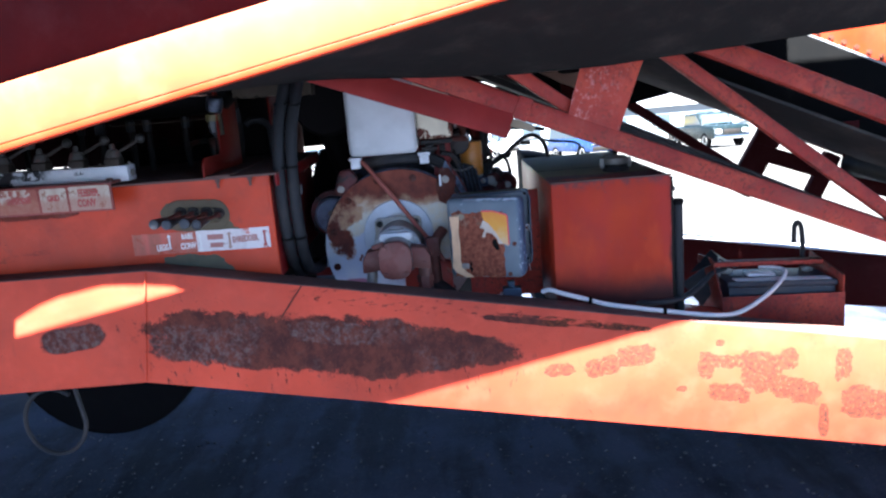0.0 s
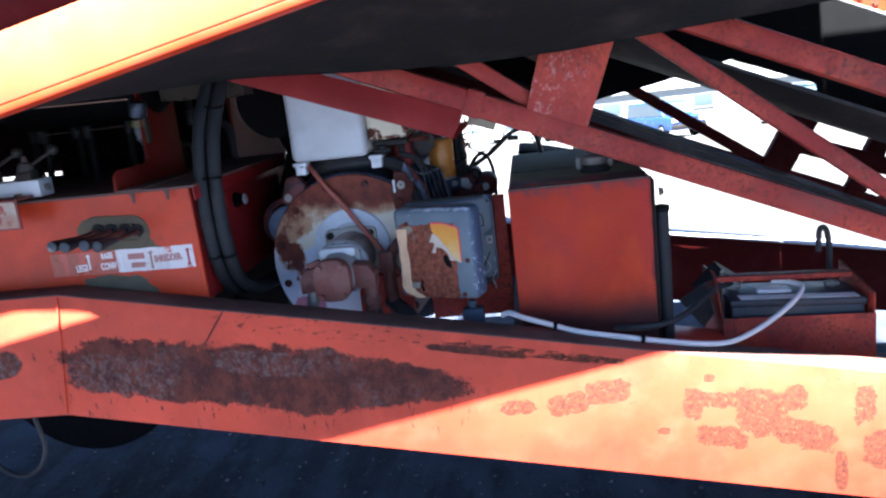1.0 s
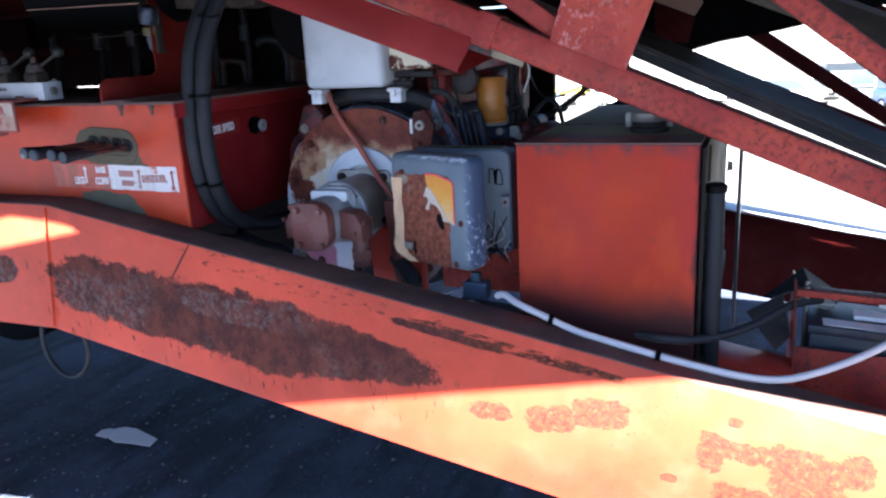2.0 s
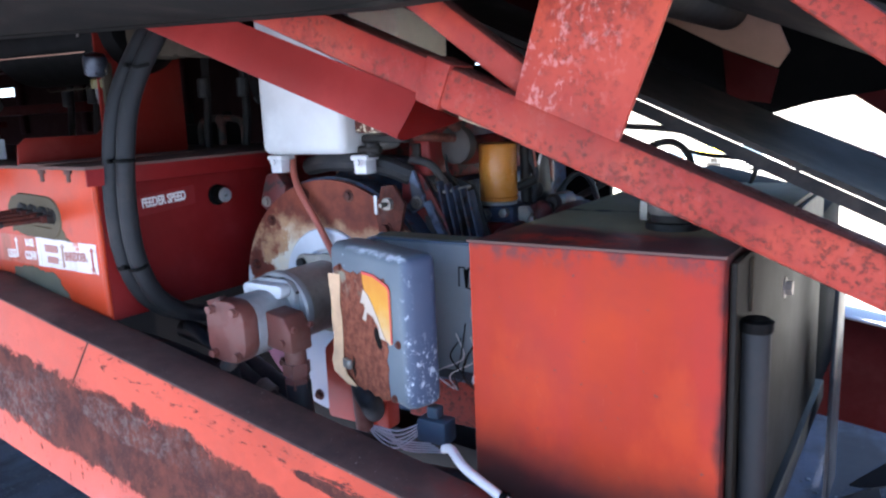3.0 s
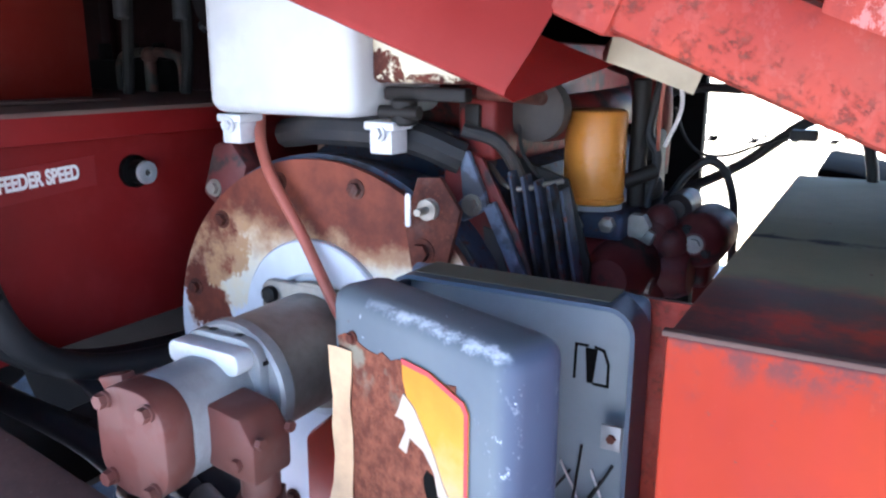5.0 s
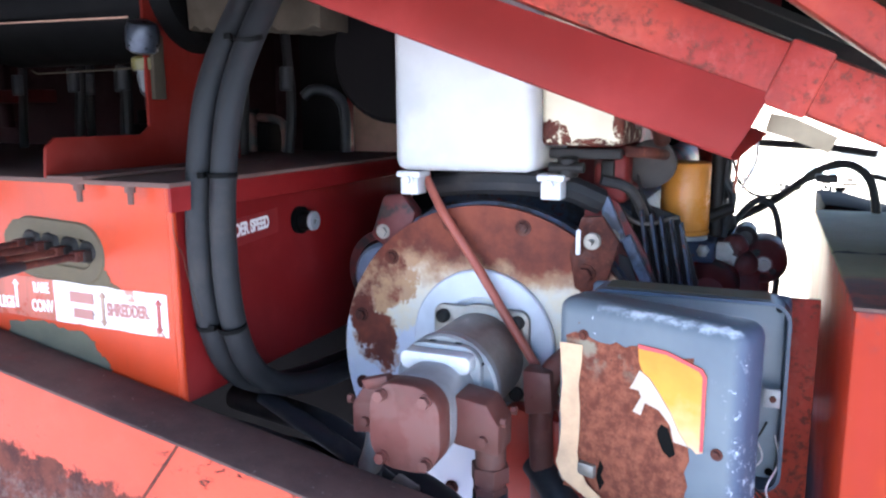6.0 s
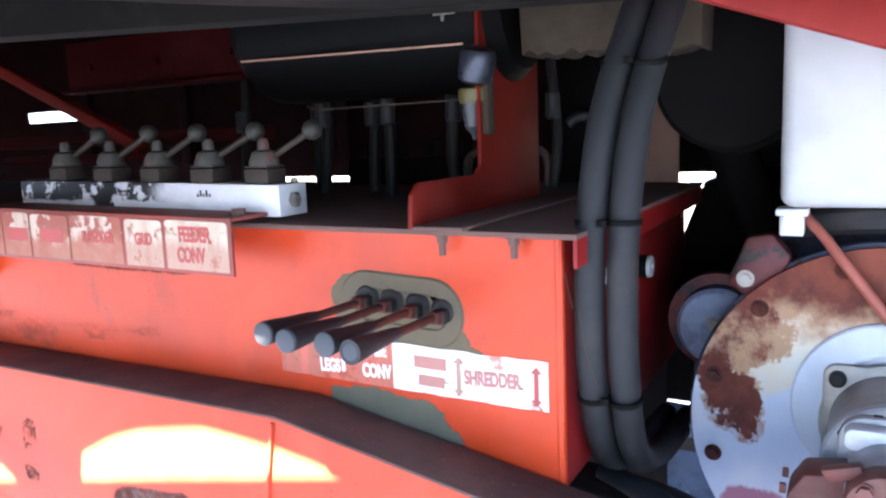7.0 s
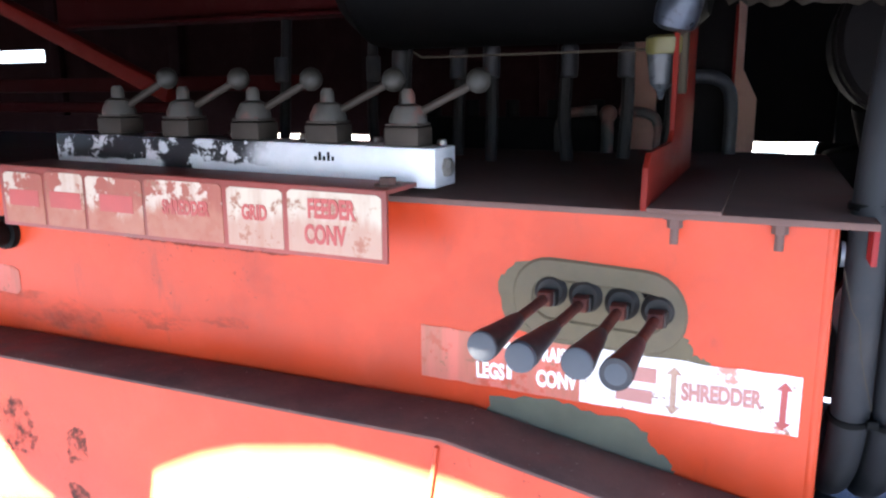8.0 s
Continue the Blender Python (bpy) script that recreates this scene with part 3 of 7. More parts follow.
def tank_material():
    """Faded red sheet, blackened at its foot and right end, its top under drab grime with one black run."""
    k = Nodes("tank_paint")
    c = k.mix(k.ramp(k.noise(3, 5), 0.3, 0.7), (0.32, 0.024, 0.010), (0.43, 0.043, 0.012))
    c = k.mix(k.math("MULTIPLY", k.ramp(k.noise(9, 4, 0.5, (1, 1, 0.12)), 0.46, 0.66), 0.7), c, (0.38, 0.030, 0.020))
    c = k.mix(k.math("MULTIPLY", k.ramp(k.noise(6, 5, 0.6, (1, 1, 0.5)), 0.52, 0.66), 0.45), c, (0.48, 0.056, 0.013))
    c = k.mix(k.math("MULTIPLY", k.ramp(k.noise(5, 7, 0.6), 0.46, 0.66), 0.45), c, (0.30, 0.032, 0.022))
    c = k.mix(k.math("MULTIPLY", k.ramp(k.noise(55, 6, 0.75, (1, 1, 0.4)), 0.62, 0.70), 0.12), c, (0.55, 0.14, 0.08))
    near_black = k.ramp(k.math("SUBTRACT", k.math("MULTIPLY", k.math("SUBTRACT", k.noise(5, 5), 0.5), 0.09), k.z), -0.870, -0.735)
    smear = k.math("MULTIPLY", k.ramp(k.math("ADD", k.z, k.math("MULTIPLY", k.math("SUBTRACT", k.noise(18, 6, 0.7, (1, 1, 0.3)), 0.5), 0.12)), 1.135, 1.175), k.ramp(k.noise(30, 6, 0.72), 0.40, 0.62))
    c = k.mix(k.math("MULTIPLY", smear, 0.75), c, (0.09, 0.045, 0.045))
    # edge: near black from x 0.815, over the whole right end
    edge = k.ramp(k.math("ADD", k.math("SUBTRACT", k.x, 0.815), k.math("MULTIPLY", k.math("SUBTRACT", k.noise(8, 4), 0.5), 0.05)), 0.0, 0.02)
    c = k.mix(k.math("MULTIPLY", k.most(near_black, edge), 0.92), c, (0.020, 0.017, 0.018))
    drab = k.ramp(k.math("ADD", k.math("SUBTRACT", k.y, 2.80), k.math("MULTIPLY", k.math("SUBTRACT", k.noise(6, 5), 0.5), 0.22)), -0.05, 0.05)
    top = k.math("MULTIPLY", drab, k.ramp(k.z, 1.172, 1.176))
    grime = k.mix(k.noise(9, 6, 0.6), (0.150, 0.138, 0.085), (0.270, 0.245, 0.150))
    run = k.math("MULTIPLY", k.ramp(k.math("ADD", k.math("ABSOLUTE", k.math("SUBTRACT", k.y, 3.03)), k.math("MULTIPLY", k.noise(26, 6, 0.7), 0.08)), 0.055, 0.035), top)
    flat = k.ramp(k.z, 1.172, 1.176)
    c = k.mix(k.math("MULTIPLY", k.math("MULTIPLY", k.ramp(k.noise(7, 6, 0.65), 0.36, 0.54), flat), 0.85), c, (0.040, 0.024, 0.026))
    c = k.mix(top, c, grime)
    c = k.mix(run, c, (0.02, 0.019, 0.019))
    c = k.mix(k.math("MULTIPLY", k.ramp(k.noise(70, 5, 0.7), 0.67, 0.7), 0.8), c, (0.16, 0.05, 0.04))
    return k.done(c, k.math("ADD", k.math("ADD", 0.30, k.math("MULTIPLY", top, 0.35)), k.math("MULTIPLY", k.noise(12, 5), 0.25)), 0, k.math("ADD", k.noise(4, 2), k.math("MULTIPLY", k.noise(200, 2), 0.1)), 0.25, 0.003, 0.12)


M_TANK = tank_material()
fuel_tank()

# ---- engine with its drive flange ----
EX, EZ, EY = -0.168, 0.946, 2.905


def engine():
    e = thing("diesel_engine", (EX, 3.3, 0.6), "grimy blue diesel engine behind a rusted round flange plate", "engine")
    part("flange_plate", lathe([(0.292, 0), (0.30, 0.004), (0.30, 0.016), (0.26, 0.016)], (EX, EY + 0.016, EZ), (0, -1, 0), 72), M_FLANGE, e, "rusted white-painted flange plate")
    part("hub_ring", ring((EX - 0.004, EY, EZ + 0.044), (0, -1, 0), 0.085, 0.138, 0.012, 56), M_WHITE_BLUE, e)
    for i in range(12):
        a = 2 * math.pi * (i + 0.5) / 12
        part("flange_bolt", hexbolt((EX + 0.272 * math.cos(a), EY, EZ + 0.272 * math.sin(a)), (0, -1, 0), 0.010, 0.008), M_RUSTY, e)
    part("bell_housing", lathe([(0.288, 0), (0.296, 0.03), (0.29, 0.10), (0.25, 0.24), (0.22, 0.26)], (EX, EY + 0.018, EZ), (0, 1, 0), 40), M_ENGINE_BLUE, e)
    part("block", box(EX - 0.20, EX + 0.22, 3.16, 3.85, 0.62, 1.22, 0.02), M_ENGINE_BLUE, e)
    part("cylinder_head", box(EX - 0.16, EX + 0.18, 3.20, 3.84, 1.22, 1.42, 0.015), M_ENGINE_RED, e)
    return e




def flange_material():
    """White paint rusted through in soft clouds: brown over the top, cream where it bleeds, pale blue-white low down."""
    k = Nodes("flange_paint")
    n1, n2 = k.noise(7, 5, 0.6), k.noise(30, 6, 0.68)
    wob = k.math("ADD", k.math("MULTIPLY", k.math("SUBTRACT", n1, 0.5), 0.16), k.math("MULTIPLY", k.math("SUBTRACT", n2, 0.5), 0.05))
    c = k.mix(k.ramp(k.noise(6, 4), 0.35, 0.65), (0.50, 0.55, 0.66), (0.62, 0.64, 0.68))
    # distance above the line where paint still holds; it dips on the flanks
    line = k.math("ADD", k.math("SUBTRACT", k.z, 1.128), wob)
    cream = k.most(k.ramp(line, -0.09, -0.02), k.spot(0.03, 1.00, 0.10, 0.15, 0.0, 0.2, 10), k.spot(-0.34, 1.06, 0.07, 0.07, 0.3, 0.3, 14))
    c = k.mix(cream, c, k.mix(k.ramp(n2, 0.35, 0.65), (0.66, 0.58, 0.43), (0.62, 0.60, 0.53)))
    bleed = k.most(k.ramp(line, -0.035, 0.005), k.math("MULTIPLY", k.spot(-0.404, 0.985, 0.050, 0.066, -0.45, 0.55, 24), k.ramp(n2, 0.30, 0.62)), k.spot(-0.38, 1.085, 0.085, 0.060, 0.5, 0.45, 22), k.spot(0.075, 0.86, 0.045, 0.060, 0.0, 0.5, 16))
    c = k.mix(k.math("MULTIPLY", bleed, 0.8), c, (0.36, 0.155, 0.050))
    m = k.most(k.ramp(line, -0.008, 0.030), k.spot(-0.405, 0.985, 0.046, 0.060, -0.5, 0.55, 26), k.math("MULTIPLY", k.spot(-0.40, 1.08, 0.07, 0.055, 0.5, 0.4, 20), k.ramp(n2, 0.36, 0.66)), k.spot(0.075, 0.855, 0.028, 0.020, 0.0, 0.6, 30))
    brown = k.mix(k.ramp(k.noise(11, 6, 0.65), 0.3, 0.7), (0.085, 0.020, 0.014), (0.215, 0.050, 0.026))
    c = k.mix(m, c, brown)
    c = k.mix(k.spot(-0.36, 0.76, 0.06, 0.06, 0.0, 0.2, 20), c, (0.38, 0.16, 0.22))
    c = k.mix(k.math("MULTIPLY", k.spot(0.06, 0.775, 0.12, 0.085, 0.5, 0.4, 14), 0.85), c, k.mix(n2, (0.16, 0.075, 0.055), (0.26, 0.17, 0.12)))
    return k.done(c, k.mix(m, (0.42,) * 3, (0.70,) * 3), 0, k.math("ADD", k.math("MULTIPLY", m, -0.5), k.noise(60, 5, 0.7)), 0.3, 0.0012)


M_FLANGE = flange_material()
M_WHITE_BLUE = painted("hub_paint", (0.62, 0.66, 0.72), 0.2, 0.4, 0.1, streaks=False)
M_ENGINE_RED = painted("engine_red", (0.20, 0.018, 0.016), 0.7, 0.55, 0.4, second=(0.035, 0.014, 0.014), scale=3)
ENG = engine()

def strip(pts, thick, offset=(0, 0, 0)):
    """A sheet from quads of corner rows, given thickness along offset."""
    bm = bmesh.new()
    o = Vector(offset).normalized() * thick
    lo = [[bm.verts.new(Vector(p)) for p in row] for row in pts]
    hi = [[bm.verts.new(Vector(p) + o) for p in row] for row in pts]
    for g in (lo, hi):
        for a, b in zip(g, g[1:]):
            for i in range(len(a) - 1):
                bm.faces.new((a[i], a[i + 1], b[i + 1], b[i]))
    rim = [(r, 0) for r in range(len(pts))] + [(len(pts) - 1, c) for c in range(1, len(pts[0]))] + [(r, len(pts[0]) - 1) for r in range(len(pts) - 2, -1, -1)] + [(0, c) for c in range(len(pts[0]) - 2, 0, -1)]
    for (a, b), (c, d) in zip(rim, rim[1:] + rim[:1]):
        bm.faces.new((lo[a][b], lo[c][d], hi[c][d], hi[a][b]))
    return bm


# ---- instrument box ----
COVER = Matrix.Translation((0.022, 2.684, 0)) @ Matrix.Rotation(math.atan2(-0.366, 1.0), 4, "Z")


def face_plate(x0, x1, z0, z1, y, rag=0.0, thick=0.0012, n=14, seed=1):
    """A thin sticker or stain sheet on the cover's face, with a ragged outline."""
    rnd = random.Random(seed)
    pts = []
    for ax, az, bx, bz in ((x0, z0, x1, z0), (x1, z0, x1, z1), (x1, z1, x0, z1), (x0, z1, x0, z0)):
        for i in range(n):
            t = i / n
            pts.append((ax + (bx - ax) * t + rnd.uniform(-rag, rag), az + (bz - az) * t + rnd.uniform(-rag, rag)))
    bm = prism(pts, "y", y, y + thick)
    bmesh.ops.transform(bm, matrix=COVER, verts=bm.verts[:])
    return bm


def outline_plate(pts, y, thick=0.0012, m=None):
    bm = prism(pts, "y", y, y + thick)
    bmesh.ops.transform(bm, matrix=m or COVER, verts=bm.verts[:])
    return bm


def curl():
    """The sticker's loose edge: a strip lifted off the face, curling outwards, its foot folded over."""
    rows = []
    for z, xa, ya, xb, yb in ((1.081, 0.016, -0.010, 0.040, -0.002), (1.055, 0.019, -0.011, 0.039, -0.002), (1.02, 0.021, -0.009, 0.035, -0.003), (0.985, 0.019, -0.010, 0.038, -0.002), (0.95, 0.020, -0.008, 0.038, -0.002), (0.915, 0.018, -0.010, 0.036, -0.003), (0.895, 0.016, -0.014, 0.042, -0.006), (0.875, 0.030, -0.018, 0.058, -0.010), (0.860, 0.056, -0.012, 0.078, -0.005), (0.852, 0.066, -0.008, 0.084, -0.003)):
        rows.append([COVER @ Vector((xa + (xb + 0.010 - xa) * q / 4, ya + (yb - ya) * (q / 4) ** 0.6, z)) for q in range(5)])
    return strip(rows, 0.0012, (0, -1, 0))


def instrument_box():
    b = thing("instrument_box", (0.2, 2.75, 0.85), "blue-grey instrument box hanging open with torn stickers", "control box")
    x0, x1, z0, z1, y0, y1 = 0.048, 0.343, 0.852, 1.143, 2.766, 2.832
    tray = part("back_tray", box(x0, x1, y0 + 0.045, y1, z0, z1, 0.018, 3), M_BLUE, b)
    rim = bmesh.new()
    def loop(g, y, r=0.03, n=5):
        out = []
        for cx, cz, a0 in ((x1 - r, z1 - r, 0), (x0 + r, z1 - r, 90), (x0 + r, z0 + r, 180), (x1 - r, z0 + r, 270)):
            for i in range(n + 1):
                a = radians(a0 + 90 * i / n)
                out.append((cx + (r + g) * math.cos(a), y, cz + (r + g) * math.sin(a)))
        return out
    loops = [[rim.verts.new(p) for p in loop(g, y)] for g, y in ((0.0, y1 - 0.004), (0.0, y0), (-0.005, y0), (-0.005, y0 + 0.046))]
    for p, q in zip(loops, loops[1:]):
        for i in range(len(p)):
            rim.faces.new((p[i], p[(i + 1) % len(p)], q[(i + 1) % len(q)], q[i]))
    part("tray_rim", rim, M_BLUE, b)
    part("inner_panel", box(x0 + 0.008, x1 - 0.008, y0 + 0.035, y0 + 0.046, z0 + 0.008, z1 - 0.008, 0.003), M_GREYPANEL, b, "dull grey inner panel")
    for x, z in ((x1 - 0.018, 1.00),):
        part("tab", box(x - 0.012, x + 0.010, y0 + 0.001, y0 + 0.004, z - 0.014, z + 0.014, 0.001), M_ALU, b)
        part("screw", hexbolt((x, y0 + 0.001, z), (0, -1, 0), 0.005, 0.004, False), M_RUSTY, b)
    part("dusty_top", prism([(x0 + 0.03, z1 + 0.0012), (x1 - 0.03, z1 + 0.0012), (x1 - 0.03, z1 + 0.002), (x0 + 0.03, z1 + 0.002)], "y", y0 + 0.012, y1 - 0.004), M_OLIVE, b, "olive dust film")
    for x, z in ((x1 - 0.016, z1 - 0.016), (x1 - 0.016, z0 + 0.02)):
        part("rim_hole", lathe([(0.006, 0), (0.006, 0.001)], (x, y0 + 0.0345, z), (0, -1, 0), 14), M_BLACK, b)
    part("clip_mark", join(*[outline_plate(p, 0, 0.0008, Matrix.Translation((0.287, y0 + 0.0342, 1.062))) for p in (
        [(-0.018, 0.024), (-0.002, 0.024), (-0.002, 0.021), (-0.015, 0.021), (-0.016, -0.018), (-0.019, -0.018)],
        [(0.004, 0.024), (0.016, 0.021), (0.022, 0.005), (0.022, -0.022), (0.004, -0.022), (0.004, -0.019), (0.019, -0.019), (0.019, 0.004), (0.014, 0.018), (0.004, 0.021)],
        [(-0.006, 0.02), (0.008, 0.02), (0.004, -0.02), (-0.003, -0.02)])]), M_BLACK, b)
    part("mounting_plate", box(0.10, 0.382, 2.838, 2.846, 0.72, 1.136, 0.001), M_TRUSS, b, "red mounting plate")
    L, top, low, dep = 0.282, 1.146, 0.848, 0.080
    part("cover", box(0.0, L, 0.0, dep, low, top, 0.022, 4, COVER), M_COVER, b, "chipped blue-grey cover")
    rust = part("rust_field", face_plate(0.022, 0.214, low + 0.006, 1.094, -0.0012, 0.004, seed=3), M_RUSTFIELD, b, "bare rusted face")
    at = lambda pts: [(x + 0.030, 1.101 + 0.84 * (z - 1.113)) for x, z in pts]
    yel = [(0.108, 1.113), (0.150, 1.112), (0.200, 1.096), (0.206, 1.085), (0.206, 0.962), (0.198, 0.957), (0.190, 0.964), (0.168, 0.968), (0.163, 0.995), (0.150, 1.02), (0.132, 1.045), (0.118, 1.062), (0.110, 1.085)]
    part("warning_sticker", outline_plate(at(yel), -0.0026), M_YELLOW, b, "torn yellow warning sticker")
    part("sticker_edge", outline_plate(at([(0.108, 1.113), (0.150, 1.112), (0.200, 1.096), (0.206, 1.085), (0.206, 0.964), (0.202, 0.962), (0.201, 1.083), (0.196, 1.091), (0.150, 1.106), (0.110, 1.106)]), -0.0034, 0.0012), M_STICKER_RED, b)
    part("sticker_tear", outline_plate(at([(0.112, 1.070), (0.128, 1.060), (0.142, 1.040), (0.160, 1.012), (0.172, 0.985), (0.186, 0.965), (0.166, 0.966), (0.160, 0.992), (0.143, 1.012), (0.122, 1.018), (0.116, 0.995), (0.104, 0.998), (0.116, 1.026), (0.112, 1.036), (0.098, 1.036), (0.104, 1.048)]), -0.0040, 0.0014), M_CREAM, b, "curled sticker backing")
    part("curled_strip", curl(), M_CREAM2, b, "peeling cream sticker strip")
    part("torn_hole", outline_plate(at([(0.146, 0.988), (0.156, 0.985), (0.164, 0.962), (0.168, 0.944), (0.160, 0.936), (0.150, 0.944), (0.142, 0.962), (0.141, 0.976)]), -0.0018, 0.001), M_BLACK, b)
    part("torn_hole", outline_plate([(0.084, 0.915), (0.090, 0.905), (0.086, 0.892), (0.092, 0.882), (0.085, 0.868), (0.078, 0.885), (0.080, 0.90)], -0.0018, 0.001), M_BLACK, b)
    part("latch", box(0.050, 0.078, -0.010, 0.0, 0.885, 0.905, 0.003, 2, COVER), M_STEEL, b)
    for x, z in ((0.050, 1.096), (0.254, 0.977), (0.232, 0.865)):
        p = COVER @ Vector((x, 0, z))
        part("cover_screw", hexbolt(p, COVER.to_3x3() @ Vector((0, -1, 0)), 0.0055, 0.004), M_RUSTY, b)
    rnd = random.Random(8)
    for i in range(7):
        x = 0.26 + 0.012 * i
        part("loose_wire", tube([(x, y0 + 0.03, 0.93 + rnd.uniform(0, 0.06)), (x + rnd.uniform(-0.03, 0.03), y0 + 0.01, 0.90), (x + rnd.uniform(-0.03, 0.03), y0 - 0.015, 0.87), (x + rnd.uniform(-0.04, 0.02), y0 + 0.01, 0.83)], 0.0016, 6), M_DARK if i % 3 else M_CABLE_WHITE, b)
    for i in range(5):
        a = i * 0.008
        part("loose_wire", tube([(0.215, 2.73, 0.765 - a * 0.6), (0.17, 2.70 - a * 0.5, 0.748 - a), (0.12 - a * 0.5, 2.69, 0.752 - a * 0.4), (0.105 + a, 2.705, 0.742), (0.15 + a, 2.70, 0.725 - a * 0.5), (0.24 + a, 2.715, 0.728 - a * 0.4)], 0.0017, 6), M_CABLE_WHITE, b)


M_OLIVE = plain("olive_dust", (0.12, 0.115, 0.075), 0.85, 0, 0.3, 30, 0.2, 0.3)
M_GREYPANEL = plain("grey_panel", (0.24, 0.27, 0.29), 0.45, 0, 0.15, 6, 0.15, 0.1)
M_STICKER_RED = plain("sticker_red", (0.62, 0.06, 0.07), 0.4, 0, 0.1, 30, 0.05)
M_CREAM2 = plain("cream_sticker", (0.60, 0.38, 0.22), 0.6, 0, 0.3, 40, 0.25)


def cover_material():
    """Blue-grey enamel chalked white along its worn corners."""
    k = Nodes("cover_paint")
    c = k.mix(k.ramp(k.noise(5, 5), 0.3, 0.7), (0.095, 0.120, 0.145), (0.145, 0.170, 0.185))
    chalk = k.math("MULTIPLY", k.ramp(k.noise(70, 6, 0.7, (1, 1, 0.5)), 0.58, 0.66), k.ramp(k.noise(7, 3), 0.52, 0.66))
    a = math.atan2(-0.366, 1.0)
    dx, dy = k.math("SUBTRACT", k.x, 0.022), k.math("SUBTRACT", k.y, 2.684)
    u = k.math("ADD", k.math("MULTIPLY", dx, math.cos(a)), k.math("MULTIPLY", dy, math.sin(a)))
    v = k.math("ADD", k.math("MULTIPLY", dx, -math.sin(a)), k.math("MULTIPLY", dy, math.cos(a)))
    # the flank, u above 0.262, takes a darker blue than the front
    c = k.mix(k.ramp(u, 0.262, 0.280), c, k.mix(k.noise(9, 5), (0.045, 0.062, 0.105), (0.070, 0.092, 0.140)))
    wob = k.math("MULTIPLY", k.math("SUBTRACT", k.noise(60, 6, 0.75), 0.5), 0.05)
    corner = k.math("MULTIPLY", k.ramp(k.math("ADD", u, wob), 0.262, 0.272), k.ramp(k.math("ADD", v, wob), 0.022, 0.010))
    brow = k.math("MULTIPLY", k.ramp(k.math("ADD", k.z, k.math("MULTIPLY", wob, 0.5)), 1.133, 1.141), k.math("MULTIPLY", k.ramp(k.math("ADD", v, k.math("MULTIPLY", wob, 0.4)), 0.015, 0.009), k.ramp(k.math("ADD", u, k.math("MULTIPLY", wob, 3.0)), 0.05, 0.14)))
    scuff = k.math("MULTIPLY", k.math("MULTIPLY", k.ramp(u, 0.262, 0.276), k.ramp(k.z, 1.02, 0.93)), k.ramp(k.noise(95, 7, 0.78, (1, 1, 0.6)), 0.54, 0.60))
    specks = k.math("MULTIPLY", k.ramp(k.noise(90, 2, 0.5), 0.74, 0.76), k.ramp(k.z, 1.08, 1.11))
    chalk = k.most(k.math("MULTIPLY", chalk, 0.6), k.most(k.math("MULTIPLY", corner, k.ramp(k.noise(110, 5, 0.7, (1, 1, 0.7)), 0.61, 0.67)), k.math("MULTIPLY", brow, k.ramp(k.noise(40, 6, 0.75, (0.5, 1, 1)), 0.40, 0.58))), scuff, specks)
    c = k.mix(k.math("MULTIPLY", chalk, 0.85), c, (0.60, 0.65, 0.72))
    c = k.mix(k.ramp(k.noise(60, 4, 0.7), 0.70, 0.73), c, RUST)
    return k.done(c, k.math("ADD", 0.34, k.math("MULTIPLY", k.noise(20, 4), 0.25)), 0, k.noise(50, 5), 0.2, 0.0006)


def rustfield_material():
    k = Nodes("rust_field")
    c = k.mix(k.ramp(k.noise(60, 6, 0.7), 0.35, 0.7), (0.12, 0.030, 0.016), (0.27, 0.085, 0.045))
    c = k.mix(k.math("MULTIPLY", k.ramp(k.noise(16, 5), 0.56, 0.66), k.ramp(k.z, 1.02, 1.09)), c, (0.24, 0.21, 0.15))
    c = k.mix(k.ramp(k.noise(150, 2), 0.72, 0.75), c, (0.02, 0.012, 0.01))
    return k.done(c, 0.85, 0, k.noise(140, 5, 0.7), 0.7, 0.002)


M_COVER, M_RUSTFIELD = cover_material(), rustfield_material()
instrument_box()

# ---- white tank over the flange ----
def header_tank():
    t = thing("coolant_tank", (-0.2, 2.95, 1.31), "white painted header tank with rusty lower edge", "tank")
    part("shell", box(-0.332, -0.066, 2.86, 3.10, 1.309, 1.78, 0.022, 4), M_WHITE, t)
    part("rear_shell", box(-0.066, 0.075, 2.90, 3.10, 1.355, 1.78, 0.01, 3), M_WHITE_RUST, t)


M_WHITE_RUST = painted("rusty_white", (0.70, 0.62, 0.44), 0.3, 0.45, 0.1, lambda k: k.math("MULTIPLY", k.most(k.spot(-0.045, 1.372, 0.030, 0.024, -0.3, 0.7, 60), k.spot(0.070, 1.395, 0.012, 0.045, 0, 0.7, 60), k.spot(0.04, 1.360, 0.05, 0.007, 0, 0.6, 60), k.spot(0.03, 1.447, 0.009, 0.006, 0, 0.5, 60)), k.ramp(k.noise(55, 6, 0.7), 0.34, 0.48)), streaks=False)
header_tank()

oil = thing("oil_filter", (0.148, 3.2, 1.168), "amber yellow spin-on oil filter canister", "oil filter")
part("canister", lathe([(0.043, 0.010), (0.0465, 0.013), (0.0475, 0.020), (0.0475, 0.137), (0.0455, 0.143), (0.040, 0.1455), (0.022, 0.146)], (0.148, 3.2, 1.168), n=40), M_FILTER, oil)
part("base_seam", lathe([(0.040, 0), (0.047, 0.002), (0.0485, 0.006), (0.0485, 0.010), (0.045, 0.013)], (0.148, 3.2, 1.168), n=40), M_FILTER, oil, "rolled seam")

# ---- folded conveyor: truss, belt and channel ----
D = Vector((0.92, 0.0, -0.39)).normalized()
CH0 = Vector((0.36, 2.69, 1.435))


